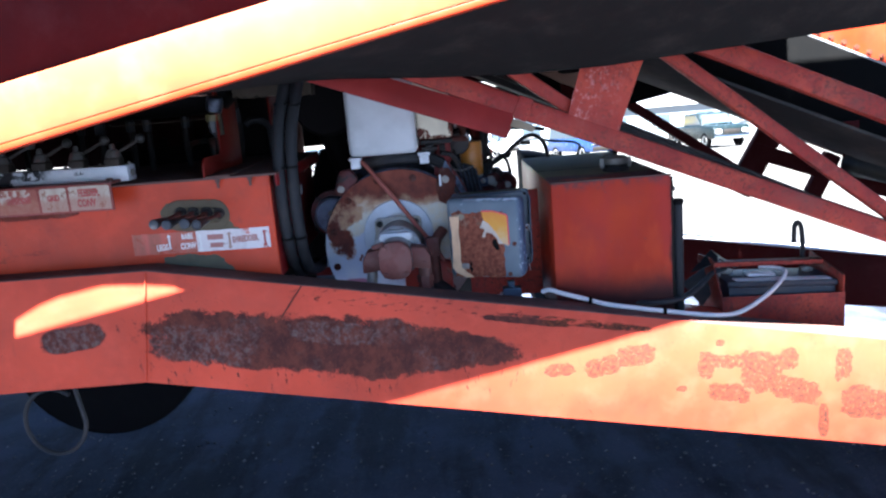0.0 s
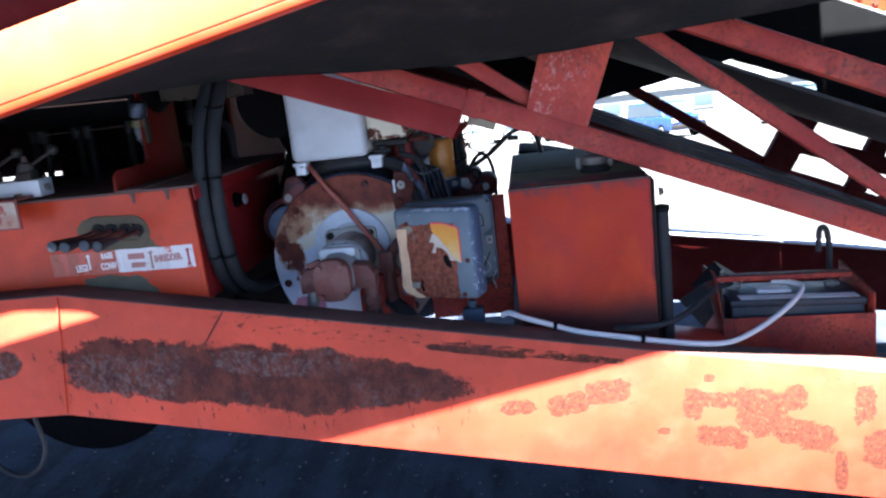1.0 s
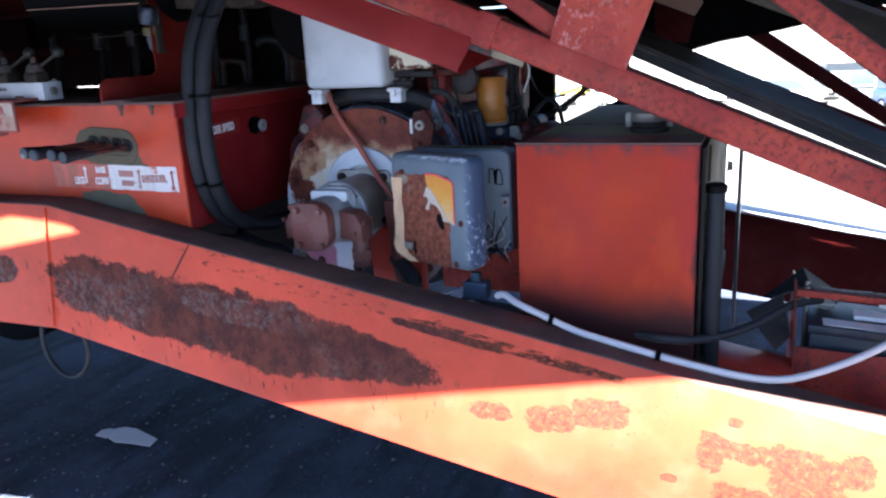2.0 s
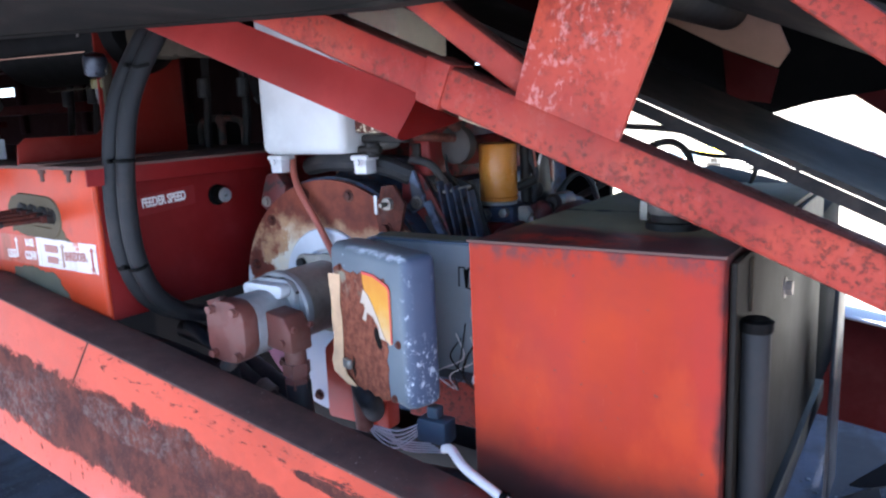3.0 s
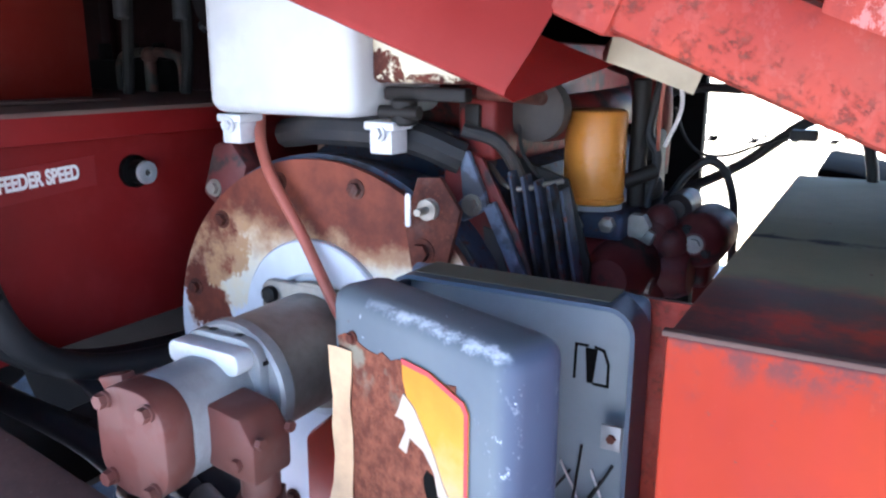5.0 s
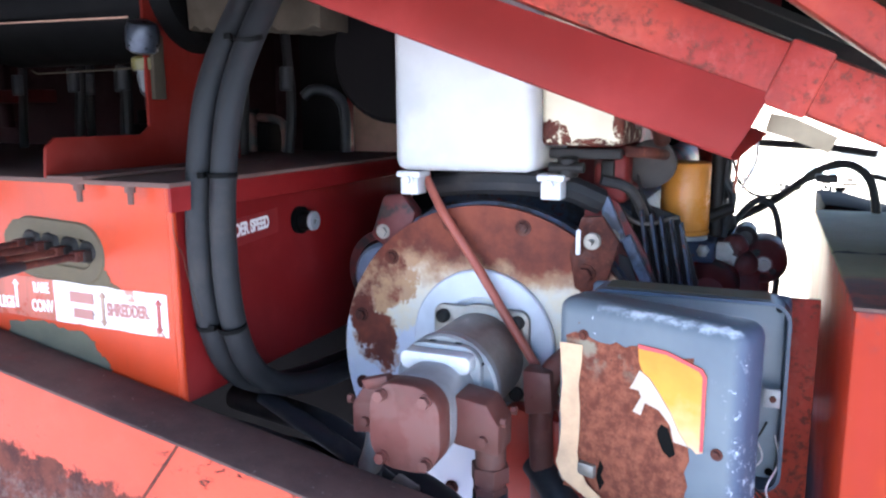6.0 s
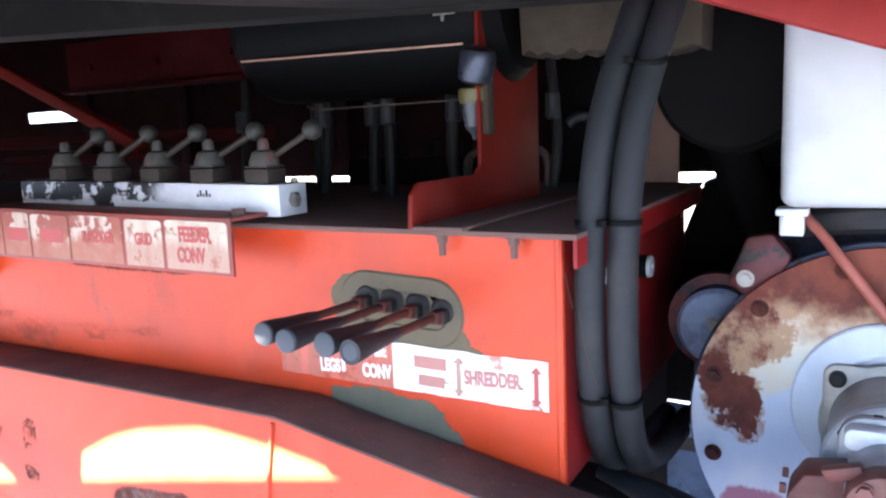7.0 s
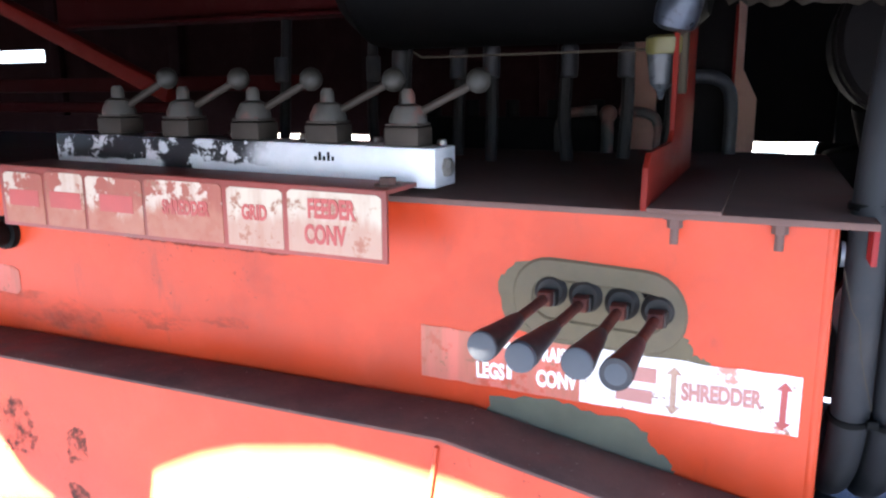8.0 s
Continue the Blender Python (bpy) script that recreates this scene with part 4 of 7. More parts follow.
def on_chord(x):
    return CH0 + D * ((x - CH0.x) / D.x)


def truss():
    t = thing("conveyor_truss", (1.0, 2.7, 1.2), "red welded truss of a folded conveyor, paint worn", "conveyor frame")
    part("bottom_chord", bar(on_chord(-0.5), on_chord(3.2), 0.075, 0.075, 0.012), M_TRUSS, t)
    part("wide_brace", prism([(0.478, 1.40), (0.655, 1.325), (0.80, 1.70), (0.60, 1.78)], "y", 2.655, 2.668, 0.002), M_BRACE, t)
    part("diagonal", bar((0.77, 2.69, 1.66), (1.78, 2.69, 0.86), 0.05, 0.05, 0.008), M_TRUSS, t)
    part("diagonal", bar((0.20, 2.70, 1.66), (0.50, 2.70, 1.435), 0.05, 0.05, 0.008), M_TRUSS, t)
    part("top_chord", bar((0.5, 2.69, 1.835), (3.2, 2.69, 0.625), 0.075, 0.075, 0.012), M_TRUSS, t)
    part("angle_guard", guard(), M_PLATE, t, "flat red guard strip")
    torn = part("torn_plate", strip([[(0.296, 2.79, 1.408), (0.290, 2.79, 1.383)], [(0.325, 2.775, 1.402), (0.318, 2.79, 1.374)], [(0.383, 2.79, 1.375), (0.373, 2.80, 1.353)]], 0.003, (0, 1, 0.2)), M_CREAM_OLD, t, "bent cream-grey scrap of plate")
    part("splice_band", bar(on_chord(0.30), on_chord(0.35), 0.084, 0.084, 0.006), M_TRUSS, t)
    # far side of the truss in the red darkened for shade
    part("far_bottom_chord", bar(on_chord(-0.5) + Vector((0, 0.93, 0.03)), on_chord(3.2) + Vector((0, 0.93, 0.03)), 0.07, 0.07, 0.01), M_SHADED_RED, t)
    part("far_diagonal", bar((0.72, 3.62, 1.545), (1.50, 3.62, 1.00), 0.045, 0.045, 0.006), M_SHADED_RED, t)
    part("far_diagonal", bar((0.90, 3.61, 1.575), (1.70, 3.61, 1.255), 0.045, 0.075, 0.006), M_SHADED_RED, t)
    part("far_post", bar((1.44, 3.60, 0.93), (1.655, 3.60, 1.30), 0.05, 0.12, 0.006, up=(1, 0, 0)), M_SHADED_RED, t)
    part("far_post", bar((1.76, 3.60, 0.80), (1.90, 3.60, 1.08), 0.05, 0.08, 0.006, up=(1, 0, 0)), M_SHADED_RED, t)
    part("far_rail", bar((1.50, 3.59, 1.135), (2.40, 3.59, 0.80), 0.04, 0.075, 0.006), M_SHADED_RED, t)
    part("far_top_chord", bar((0.4, 3.62, 1.80), (3.2, 3.62, 0.55), 0.07, 0.07, 0.01), M_SHADED_RED, t)
    for i, x in enumerate((0.62, 1.95, 2.5)):
        z = 1.66 - 0.437 * (x - 0.75)
        part("idler_roller", rod((x, 2.78, z - 0.10), (x, 3.52, z - 0.10), 0.055, 18, 0.006), M_DARK, t, "dark idler roller")
        part("roller_hanger", box(x - 0.035, x + 0.035, 3.525, 3.54, z - 0.12, z + 0.10, 0.002), M_SHADED_RED, t)
    belt = lambda up, y0, y1, sag: strip([[(x, y0 + (y1 - y0) * j / 4, 1.458 + up - (0.437 + 0.03 * (up < 0.1)) * (x - 0.5) - sag * math.sin(math.pi * j / 4)) for j in range(5)] for x in (-0.3, 0.5, 1.2, 2.0, 3.2)], 0.012, (0, 0, 1))
    part("return_belt", belt(0.0, 2.90, 3.50, 0.03), M_BELT, t, "black rubber return belt")
    part("belt_lip", strip([[(x, 2.90, 1.455 - 0.467 * (x - 0.5)), (x, 2.895, 1.431 - 0.467 * (x - 0.5))] for x in (-0.3, 0.5, 1.2, 2.0, 3.2)], 0.008, (0, 1, 0)), M_BELT, t)
    part("carrying_belt", belt(0.27, 2.76, 3.54, 0.06), M_BELT, t, "black rubber conveyor belt")
    part("far_side_sheet", prism([(0.3, 1.505), (0.66, 1.34), (0.81, 1.38), (0.99, 1.407), (1.17, 1.441), (1.32, 1.475), (1.65, 1.341), (1.665, 1.26), (1.76, 1.17), (1.84, 1.152), (1.95, 1.11), (3.2, 0.56), (3.2, 0.995), (1.70, 1.670), (1.60, 1.80), (0.6, 2.1), (0.3, 2.1)], "y", 3.585, 3.592, 0.001), M_PITCH, t, "black sheet on the far side")
    hood = part("belt_hood", prism([(1.66, 1.700), (2.9, 1.142), (2.9, 1.60), (1.9, 1.95), (1.66, 1.95)], "y", 3.60, 3.608, 0.001), M_ORANGE, t, "sunlit orange belt hood")
    for q in range(12):
        part("hood_bolt", hexbolt((1.70 + 0.06 * q, 3.60, 1.706 - 0.027 * q), (0, -1, 0), 0.010, 0.008), M_RUSTY, hood)
    part("hood_edge", prism([(1.66, 1.690), (2.9, 1.132), (2.9, 1.142), (1.66, 1.700)], "y", 3.585, 3.60, 0.001), M_ALU, t)
    part("end_board", prism([(0.20, 1.72), (0.469, 1.597), (0.600, 1.524), (0.733, 1.467), (0.759, 1.507), (0.72, 1.60), (0.45, 1.74), (0.20, 1.86)], "y", 3.565, 3.582, 0.003), M_TAN, t, "faded tan end board behind the belt")
    part("board_bracket", prism([(0.60, 1.521), (0.615, 1.398), (0.717, 1.382), (0.735, 1.463)], "y", 3.57, 3.583, 0.002), M_SHADED_RED, t)


M_CREAM_OLD = plain("aged_cream", (0.36, 0.30, 0.20), 0.6, 0, 0.35, 18, 0.35)


# shade put into the colour: stays dark even where the sun reaches it
M_PITCH = plain("pitch_black", (0.003, 0.003, 0.003), 0.85, 0, 0.3, 9, 0.02, 0.3, 0.08)


def guard():
    """A folded strip along the chord: sloping face, rounded lower edge, underside and slanted end."""
    bm = bmesh.new()
    def row(x, slant):
        z = 1.450 - 0.3725 * x
        pts = [(0.0, 2.652, z + 0.092), (slant * 0.35, 2.640, z + 0.045), (slant * 0.7, 2.634, z + 0.006), (slant * 0.75, 2.636, z - 0.001), (slant * 0.65, 2.644, z - 0.004), (0.0, 2.80, z + 0.040)]
        return [bm.verts.new((x + dx, y, zz - 0.3725 * dx)) for dx, y, zz in pts]
    rows = [row(-0.62, 0), row(-0.2, 0), row(0.15, 0), row(0.295, -0.055)]
    for a, b in zip(rows, rows[1:]):
        for q in range(len(a) - 1):
            bm.faces.new((a[q], a[q + 1], b[q + 1], b[q]))
    bmesh.ops.solidify(bm, geom=bm.faces[:], thickness=0.004)
    return bm


# rise of the side conveyor along x; its side channel and skirt stand in the plane y = SIDE_Y
SIDE_Y, RISE, CH_Z = 1.862, 0.205, 1.706
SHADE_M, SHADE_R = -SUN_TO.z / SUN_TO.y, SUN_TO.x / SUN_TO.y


def pan_edge(x):
    """The lower far edge of the belt's side plate: it runs in along x, then straight beside the truss."""
    if x < -0.4:
        return Vector((x, max(2.61 + 0.3414 * (x + 0.4), 2.05), 1.61))
    if x < 0.1:
        return Vector((x, 2.61 - 0.22 * (x + 0.4), 1.61 - 0.072 * (x + 0.4)))
    return Vector((x, 2.50, 1.574 - 0.036 * (min(x, 0.457) - 0.1) + 0.066 * max(0.0, x - 0.457)))


def side_conveyor():
    c = thing("side_conveyor", (-0.3, 2.0, 1.6), "swung-in belt conveyor with sunlit orange side channel", "conveyor")
    x0, x1 = -4.2, 3.0
    line = lambda x, up: (x, CH_Z + RISE * x + up)
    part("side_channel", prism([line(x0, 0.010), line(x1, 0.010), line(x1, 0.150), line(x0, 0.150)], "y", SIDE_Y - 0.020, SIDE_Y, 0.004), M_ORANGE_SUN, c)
    part("channel_lip", prism([line(x0, -0.008), line(x1, -0.008), line(x1, 0.0095), line(x0, 0.0095)], "y", SIDE_Y - 0.019, SIDE_Y + 0.04, 0.004), M_ORANGE, c, "orange lower flange")
    # dark upright side of the belt behind the channel
    rows = []
    for i in range(25):
        x = x0 + (x1 - x0) * i / 24
        far = pan_edge(x)
        rows.append([far + Vector((0, 0.05, 0.0)), far, far + Vector((0, 0, 0.25)), far + Vector((0, 0, 0.75))])
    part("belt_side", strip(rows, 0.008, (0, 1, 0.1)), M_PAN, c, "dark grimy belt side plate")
    under = []
    for i in range(9):
        x = -0.80 + (x1 + 0.80) * i / 8
        far = pan_edge(x)
        near = Vector((x, SIDE_Y + 0.03, CH_Z + RISE * x + 0.012))
        under.append([near, near.lerp(far, 0.5), far + Vector((0, -0.004, 0.002))])
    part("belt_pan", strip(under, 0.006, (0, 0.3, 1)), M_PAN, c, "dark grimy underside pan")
    # skirt above the channel; unseen sheets added above it cast the beam's shade
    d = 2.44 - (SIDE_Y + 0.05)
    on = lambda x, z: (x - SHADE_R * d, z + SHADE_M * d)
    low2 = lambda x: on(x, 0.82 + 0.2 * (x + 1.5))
    part("skirt", prism([(x0, CH_Z + RISE * x0 + 0.01), (x1, CH_Z + RISE * x1 + 0.01), low2(x1 + 1), low2(-4.2)], "y", SIDE_Y + 0.045, SIDE_Y + 0.052), M_SHADED_RED, c, "dark maroon side skirt, upper edge cut to the shade line")
    # lower edge projected back along the sun from the lit patches on the beam
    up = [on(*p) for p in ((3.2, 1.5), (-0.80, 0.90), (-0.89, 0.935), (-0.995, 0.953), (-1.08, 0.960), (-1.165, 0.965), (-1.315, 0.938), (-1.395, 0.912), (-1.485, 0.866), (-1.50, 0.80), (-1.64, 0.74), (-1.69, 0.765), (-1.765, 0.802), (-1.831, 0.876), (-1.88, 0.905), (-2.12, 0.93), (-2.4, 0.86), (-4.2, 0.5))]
    top = [(x0, 3.0), (x1 + 0.4, 3.0)]
    part("shade_sheet", prism(up + top, "y", SIDE_Y + 0.056, SIDE_Y + 0.062), M_SHADED_RED, c, "unseen maroon sheet added to shape the sun on the beam")
    # unseen strip added to keep the sun off the side above the channel
    part("shade_strip", prism([line(x0, 0.790), line(x1, 0.790), line(x1, 1.045), line(x0, 1.045)], "y", SIDE_Y - 0.275, SIDE_Y - 0.265), M_ORANGE, c, "unseen orange strip added to shade the side above the channel")
    for x in (-3.2, -0.55, 1.2, 2.8):
        part("shade_strip_stay", bar((x, SIDE_Y - 0.27, line(x, 0.9)[1]), (x, SIDE_Y + 0.05, line(x, 1.0)[1]), 0.03, 0.03, 0.004), M_ORANGE, c)
    # unseen sheets overhead, added to keep sun and sky out of the machine
    part("shade_roof", prism([(x0, SIDE_Y + 0.064), (1.6, SIDE_Y + 0.064), (1.6, 3.05), (0.55, 3.05), (0.55, 4.4), (x0, 4.4)], "z", 2.965, 2.99), M_SHADED_RED, c)
    part("end_shade_roof", box(1.602, 2.7, SIDE_Y + 0.064, 2.84, 2.965, 2.99, 0), M_SHADED_RED, c)
    part("rear_shade_roof", box(0.552, 1.6, 3.115, 4.4, 2.965, 2.99, 0), M_SHADED_RED, c)


truss()
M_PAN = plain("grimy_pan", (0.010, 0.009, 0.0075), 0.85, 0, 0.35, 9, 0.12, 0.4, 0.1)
side_conveyor()

# ---- hydraulic pump on the hub ----
M_BROWN = painted("brown_primer", (0.155, 0.044, 0.034), 0.6, 0.5, 0.35, second=(0.165, 0.062, 0.050), streaks=False, scale=3)


def stadium(w, h, r, n=6):
    """A rounded outline w by h about the origin."""
    out = []
    for cx, cz, a0 in ((w / 2 - r, h / 2 - r, 0), (-w / 2 + r, h / 2 - r, 90), (-w / 2 + r, -h / 2 + r, 180), (w / 2 - r, -h / 2 + r, 270)):
        out += [(cx + r * math.cos(radians(a0 + 90 * i / n)), cz + r * math.sin(radians(a0 + 90 * i / n))) for i in range(n + 1)]
    return out


def pump():
    p = thing("hydraulic_pump", (-0.17, 2.7, 0.95), "gear pump with brown end cap and bare aluminium body", "pump")
    px, pz = -0.170, 0.962
    sh = lambda pts, dx=0.0, dz=0.0: [(x + px + dx, z + pz + dz) for x, z in pts]
    part("drive_case", lathe([(0.098, 0), (0.098, 0.012), (0.083, 0.014), (0.083, 0.150), (0.079, 0.155)], (px, EY - 0.010, pz + 0.006), (0, -1, 0), 40), M_STEEL, p, "grey steel drive case")
    part("case_foot", prism(sh(stadium(0.185, 0.175, 0.02), 0, 0.012), "y", EY - 0.024, EY - 0.010, 0.003), M_STEEL, p)
    for dx, dz in ((-0.072, 0.078), (0.072, 0.078), (-0.072, -0.055), (0.072, -0.055)):
        part("foot_bolt", lathe([(0.013, 0), (0.013, 0.010), (0.008, 0.013)], (px + dx, EY - 0.024, pz + dz), (0, -1, 0), 12), M_DARK, p)
    part("mount_flange", lathe([(0.088, 0), (0.090, 0.003), (0.090, 0.020), (0.086, 0.024)], (px, 2.742, pz + 0.004), (0, -1, 0), 36), M_ALU, p)
    part("adapter", prism(sh(stadium(0.135, 0.165, 0.035)), "y", 2.702, 2.720, 0.004), M_ALU, p)
    for dx, dz in ((-0.058, 0.052), (0.058, 0.052), (0.062, -0.03), (-0.062, -0.03), (-0.02, 0.074), (0.025, 0.074)):
        part("mount_bolt", hexbolt((px + dx, 2.718, pz + dz), (0, -1, 0), 0.0105, 0.009, False), M_DARK, p)
    part("body", prism(sh(stadium(0.116, 0.136, 0.052, 8), 0, -0.006), "y", 2.602, 2.704, 0.003), M_ALU, p, "bare aluminium pump body")
    part("saddle", prism(sh(stadium(0.120, 0.030, 0.012), 0, 0.060), "y", 2.672, 2.702, 0.003), M_ALU_WHITE, p)
    part("end_cap", prism(sh(stadium(0.116, 0.136, 0.046, 8), 0, -0.006), "y", 2.560, 2.602, 0.004), M_BROWN, p, "brown primed end cap")
    for dx in (-0.036, 0.036):
        for dz in (-0.055, 0.042):
            part("cap_bolt", join(lathe([(0.0105, 0), (0.0105, 0.004)], (px + dx, 2.560, pz + dz), (0, -1, 0), 14), hexbolt((px + dx, 2.557, pz + dz), (0, -1, 0), 0.009, 0.010, False)), M_BROWN, p)
    part("lug", prism(sh([(-0.085, 0.048), (-0.04, 0.062), (-0.035, 0.045), (-0.075, 0.034)]), "y", 2.585, 2.605, 0.003), M_BROWN, p)
    part("return_pipe", tube([(0.005, 2.868, 1.00), (-0.025, 2.835, 0.965), (-0.036, 2.822, 0.90), (-0.034, 2.822, 0.82), (-0.03, 2.83, 0.66)], 0.021, 16), M_BROWN, p, "brown painted return pipe")
    part("pipe_flange", prism([(px + 0.105, pz + 0.02), (px + 0.155, pz + 0.02), (px + 0.160, pz - 0.05), (px + 0.110, pz - 0.06)], "y", 2.80, 2.845, 0.006), M_BROWN, p)
    # ports on both flanks
    for s in (1, -1):
        part("port_block", prism([(px + s * 0.050, pz + 0.03), (px + s * 0.105, pz + 0.022), (px + s * 0.125, pz - 0.01), (px + s * 0.125, pz - 0.06), (px + s * 0.050, pz - 0.05)], "y", 2.625, 2.690, 0.006), M_BROWN, p)
        for dy in (2.632, 2.683):
            part("port_bolt", hexbolt((px + s * 0.126, dy, pz - 0.004), (s, 0, 0), 0.007, 0.008, False), M_BROWN, p)
        part("port_bolt", hexbolt((px + s * 0.10, 2.626, pz - 0.035), (0, -1, 0), 0.008, 0.008, False), M_BROWN, p)
    part("elbow", tube([(px + 0.100, 2.66, pz - 0.05), (px + 0.100, 2.66, pz - 0.10), (px + 0.098, 2.662, pz - 0.145)], 0.024, 14), M_BROWN, p)
    part("hex_nut", join(soften(lathe([(0.031, 0), (0.031, 0.026)], (px + 0.099, 2.661, pz - 0.088), (0, 0, -1), 6), 0.003, 1), soften(lathe([(0.028, 0), (0.028, 0.022)], (px + 0.099, 2.661, pz - 0.122), (0, 0, -1), 6), 0.003, 1)), M_BROWN, p)
    part("elbow", tube([(px - 0.095, 2.66, pz - 0.05), (px - 0.098, 2.655, pz - 0.09), (px - 0.11, 2.65, pz - 0.13)], 0.020, 14), M_STEEL, p)


M_ALU_WHITE = plain("bright_aluminium", (0.66, 0.66, 0.67), 0.45, 0.2, 0.18, 30, 0.25)
pump()
solid("suction_hose", tube([(-0.071, 2.662, 0.83), (-0.075, 2.67, 0.76), (-0.12, 2.72, 0.71), (-0.20, 2.78, 0.72), (-0.33, 2.80, 0.76), (-0.5, 2.84, 0.80), (-0.75, 2.9, 0.80)], 0.028, 16), M_RUBBER, "thick black suction hose", "hose")
solid("suction_hose", tube([(-0.28, 2.65, 0.84), (-0.31, 2.68, 0.78), (-0.40, 2.74, 0.74), (-0.62, 2.82, 0.74)], 0.024, 16), M_RUBBER, "thick black suction hose", "hose")
solid("suction_hose", tube([(-0.05, 2.84, 0.80), (0.0, 2.80, 0.77), (0.02, 2.80, 0.74), (-0.05, 2.88, 0.68), (-0.2, 2.95, 0.64)], 0.026, 16), M_RUBBER, "thick black suction hose", "hose")


# ---- more of the engine ----
M_ARM_BLUE = painted("worn_blue_paint", (0.17, 0.21, 0.30), 0.75, 0.5, 0.35, second=(0.05, 0.055, 0.075), scale=3)
M_BOSS_BLUE = painted("boss_blue_paint", (0.30, 0.36, 0.48), 0.4, 0.5, 0.25, second=(0.20, 0.23, 0.31), scale=4)
M_GRIME_RED = painted("grimy_maroon_casting", (0.115, 0.022, 0.022), 0.6, 0.5, 0.35, second=(0.025, 0.018, 0.018), scale=4)
M_SOOT3 = plain("grimy_casting", (0.055, 0.047, 0.044), 0.7, 0, 0.4, 30, 0.4, 0.4)


def engine_details():
    e = ENG
    part("housing_rim", ring((EX, EY + 0.018, EZ), (0, 1, 0), 0.25, 0.306, 0.025, 64), M_ENGINE_BLUE, e)
    part("top_bracket", prism([(0.010, 1.235), (0.045, 1.238), (0.075, 1.195), (0.055, 1.12), (0.035, 1.09), (0.0, 1.11), (-0.01, 1.17)], "y", EY - 0.012, EY - 0.002, 0.002), M_RUSTY, e, "rusted bracket plate")
    part("stud", join(rod((0.030, EY - 0.012, 1.195), (0.030, EY - 0.045, 1.195), 0.005), hexbolt((0.030, EY - 0.012, 1.195), (0, -1, 0), 0.010, 0.008), lathe([(0.014, 0), (0.014, 0.003)], (0.030, EY - 0.02, 1.195), (0, -1, 0), 18)), M_STEEL, e)
    part("tag", prism(stadium_at(0.010, 1.195, 0.008, 0.044, 0.0035), "y", EY - 0.036, EY - 0.033, 0.0005), M_ALU_WHITE, e, "pale hanging tag")
    part("bracket_bolt", hexbolt((0.018, EY - 0.012, 1.135), (0, -1, 0), 0.013, 0.010), M_RUSTY, e)
    # worn blue arms, red web and dark fins of the housing beside the filter
    arm = part("support_arm", prism([(0.022, 1.262), (0.036, 1.262), (0.062, 1.205), (0.068, 1.185), (0.050, 1.172), (0.008, 1.150), (-0.01, 1.158), (0.028, 1.195)], "y", 2.985, 2.998, 0.003), M_ARM_BLUE, e, "worn blue-grey support arm")
    part("arm_bolt", hexbolt((0.044, 2.985, 1.187), (0, -1, 0), 0.011, 0.009), M_STEEL, arm)
    part("arm_leg", bar((0.068, 2.992, 1.190), (0.122, 3.0, 1.075), 0.020, 0.012, 0.003, up=(0, 1, 0)), M_ARM_BLUE, arm)
    part("arm_leg", bar((0.015, 2.992, 1.152), (0.052, 3.0, 1.070), 0.022, 0.012, 0.003, up=(0, 1, 0)), M_ARM_BLUE, arm)
    part("red_web", prism([(-0.01, 1.235), (0.022, 1.262), (0.05, 1.25), (0.105, 1.155), (0.155, 1.03), (0.05, 1.03), (-0.02, 1.12)], "y", 3.004, 3.012, 0.002), M_ENGINE_RED, e)
    part("housing_window", prism([(0.055, 1.155), (0.075, 1.150), (0.100, 1.075), (0.062, 1.075)], "y", 2.999, 3.0035, 0.001), M_SOOT3, e)
    for i in range(5):
        x = 0.090 + 0.017 * i
        part("fin", bar((x, 3.02 + 0.006 * i, 1.235 - 0.006 * i), (x + 0.030, 3.03 + 0.006 * i, 1.05), 0.005, 0.03, 0.001, up=(0, 1, 0)), M_ENGINE_BLUE, e)
    part("fin_plate", prism([(0.06, 1.25), (0.15, 1.22), (0.19, 1.10), (0.19, 1.0), (0.09, 1.0)], "y", 3.075, 3.085, 0.002), M_DARK, e)
    part("side_lug", prism([(-0.415, 1.175), (-0.385, 1.255), (-0.345, 1.262), (-0.315, 1.225), (-0.325, 1.19), (-0.38, 1.150)], "y", EY + 0.012, EY + 0.05, 0.008), M_GRIME_RED, e, "rusted lug behind the flange")
    boss = part("starter_boss", lathe([(0.030, 0), (0.066, 0.004), (0.074, 0.014), (0.076, 0.05), (0.070, 0.16)], (-0.448, 3.03, 1.065), (0, 1, 0), 32), M_BOSS_BLUE, e, "pale blue painted starter boss")
    part("boss_rim", ring((-0.446, 3.045, 1.075), (0, 1, 0), 0.072, 0.092, 0.035, 36), M_GRIME_RED, boss)
    part("boss_bolt", hexbolt((-0.452, 3.03, 1.075), (0, -1, 0), 0.009, 0.007), M_STEEL, boss)
    part("foot_lug", box(-0.491 - 0.020, -0.491 + 0.022, 3.0, 3.05, 0.868 - 0.012, 0.868 + 0.012, 0.004), M_BOSS_BLUE, e)
    part("lug_bolt", hexbolt((-0.385, EY + 0.012, 1.185), (0, -1, 0), 0.010, 0.008), M_STEEL, e)
    part("rear_flange", ring((EX, 3.18, EZ), (0, -1, 0), 0.20, 0.34, 0.03, 48), M_ENGINE_BLUE, e)
    for i in range(10):
        a = -0.5 + i * 0.26
        part("housing_bolt", hexbolt((EX + 0.322 * math.cos(a), 3.15, EZ + 0.322 * math.sin(a)), (0, -1, 0), 0.009, 0.009), M_STEEL, e)
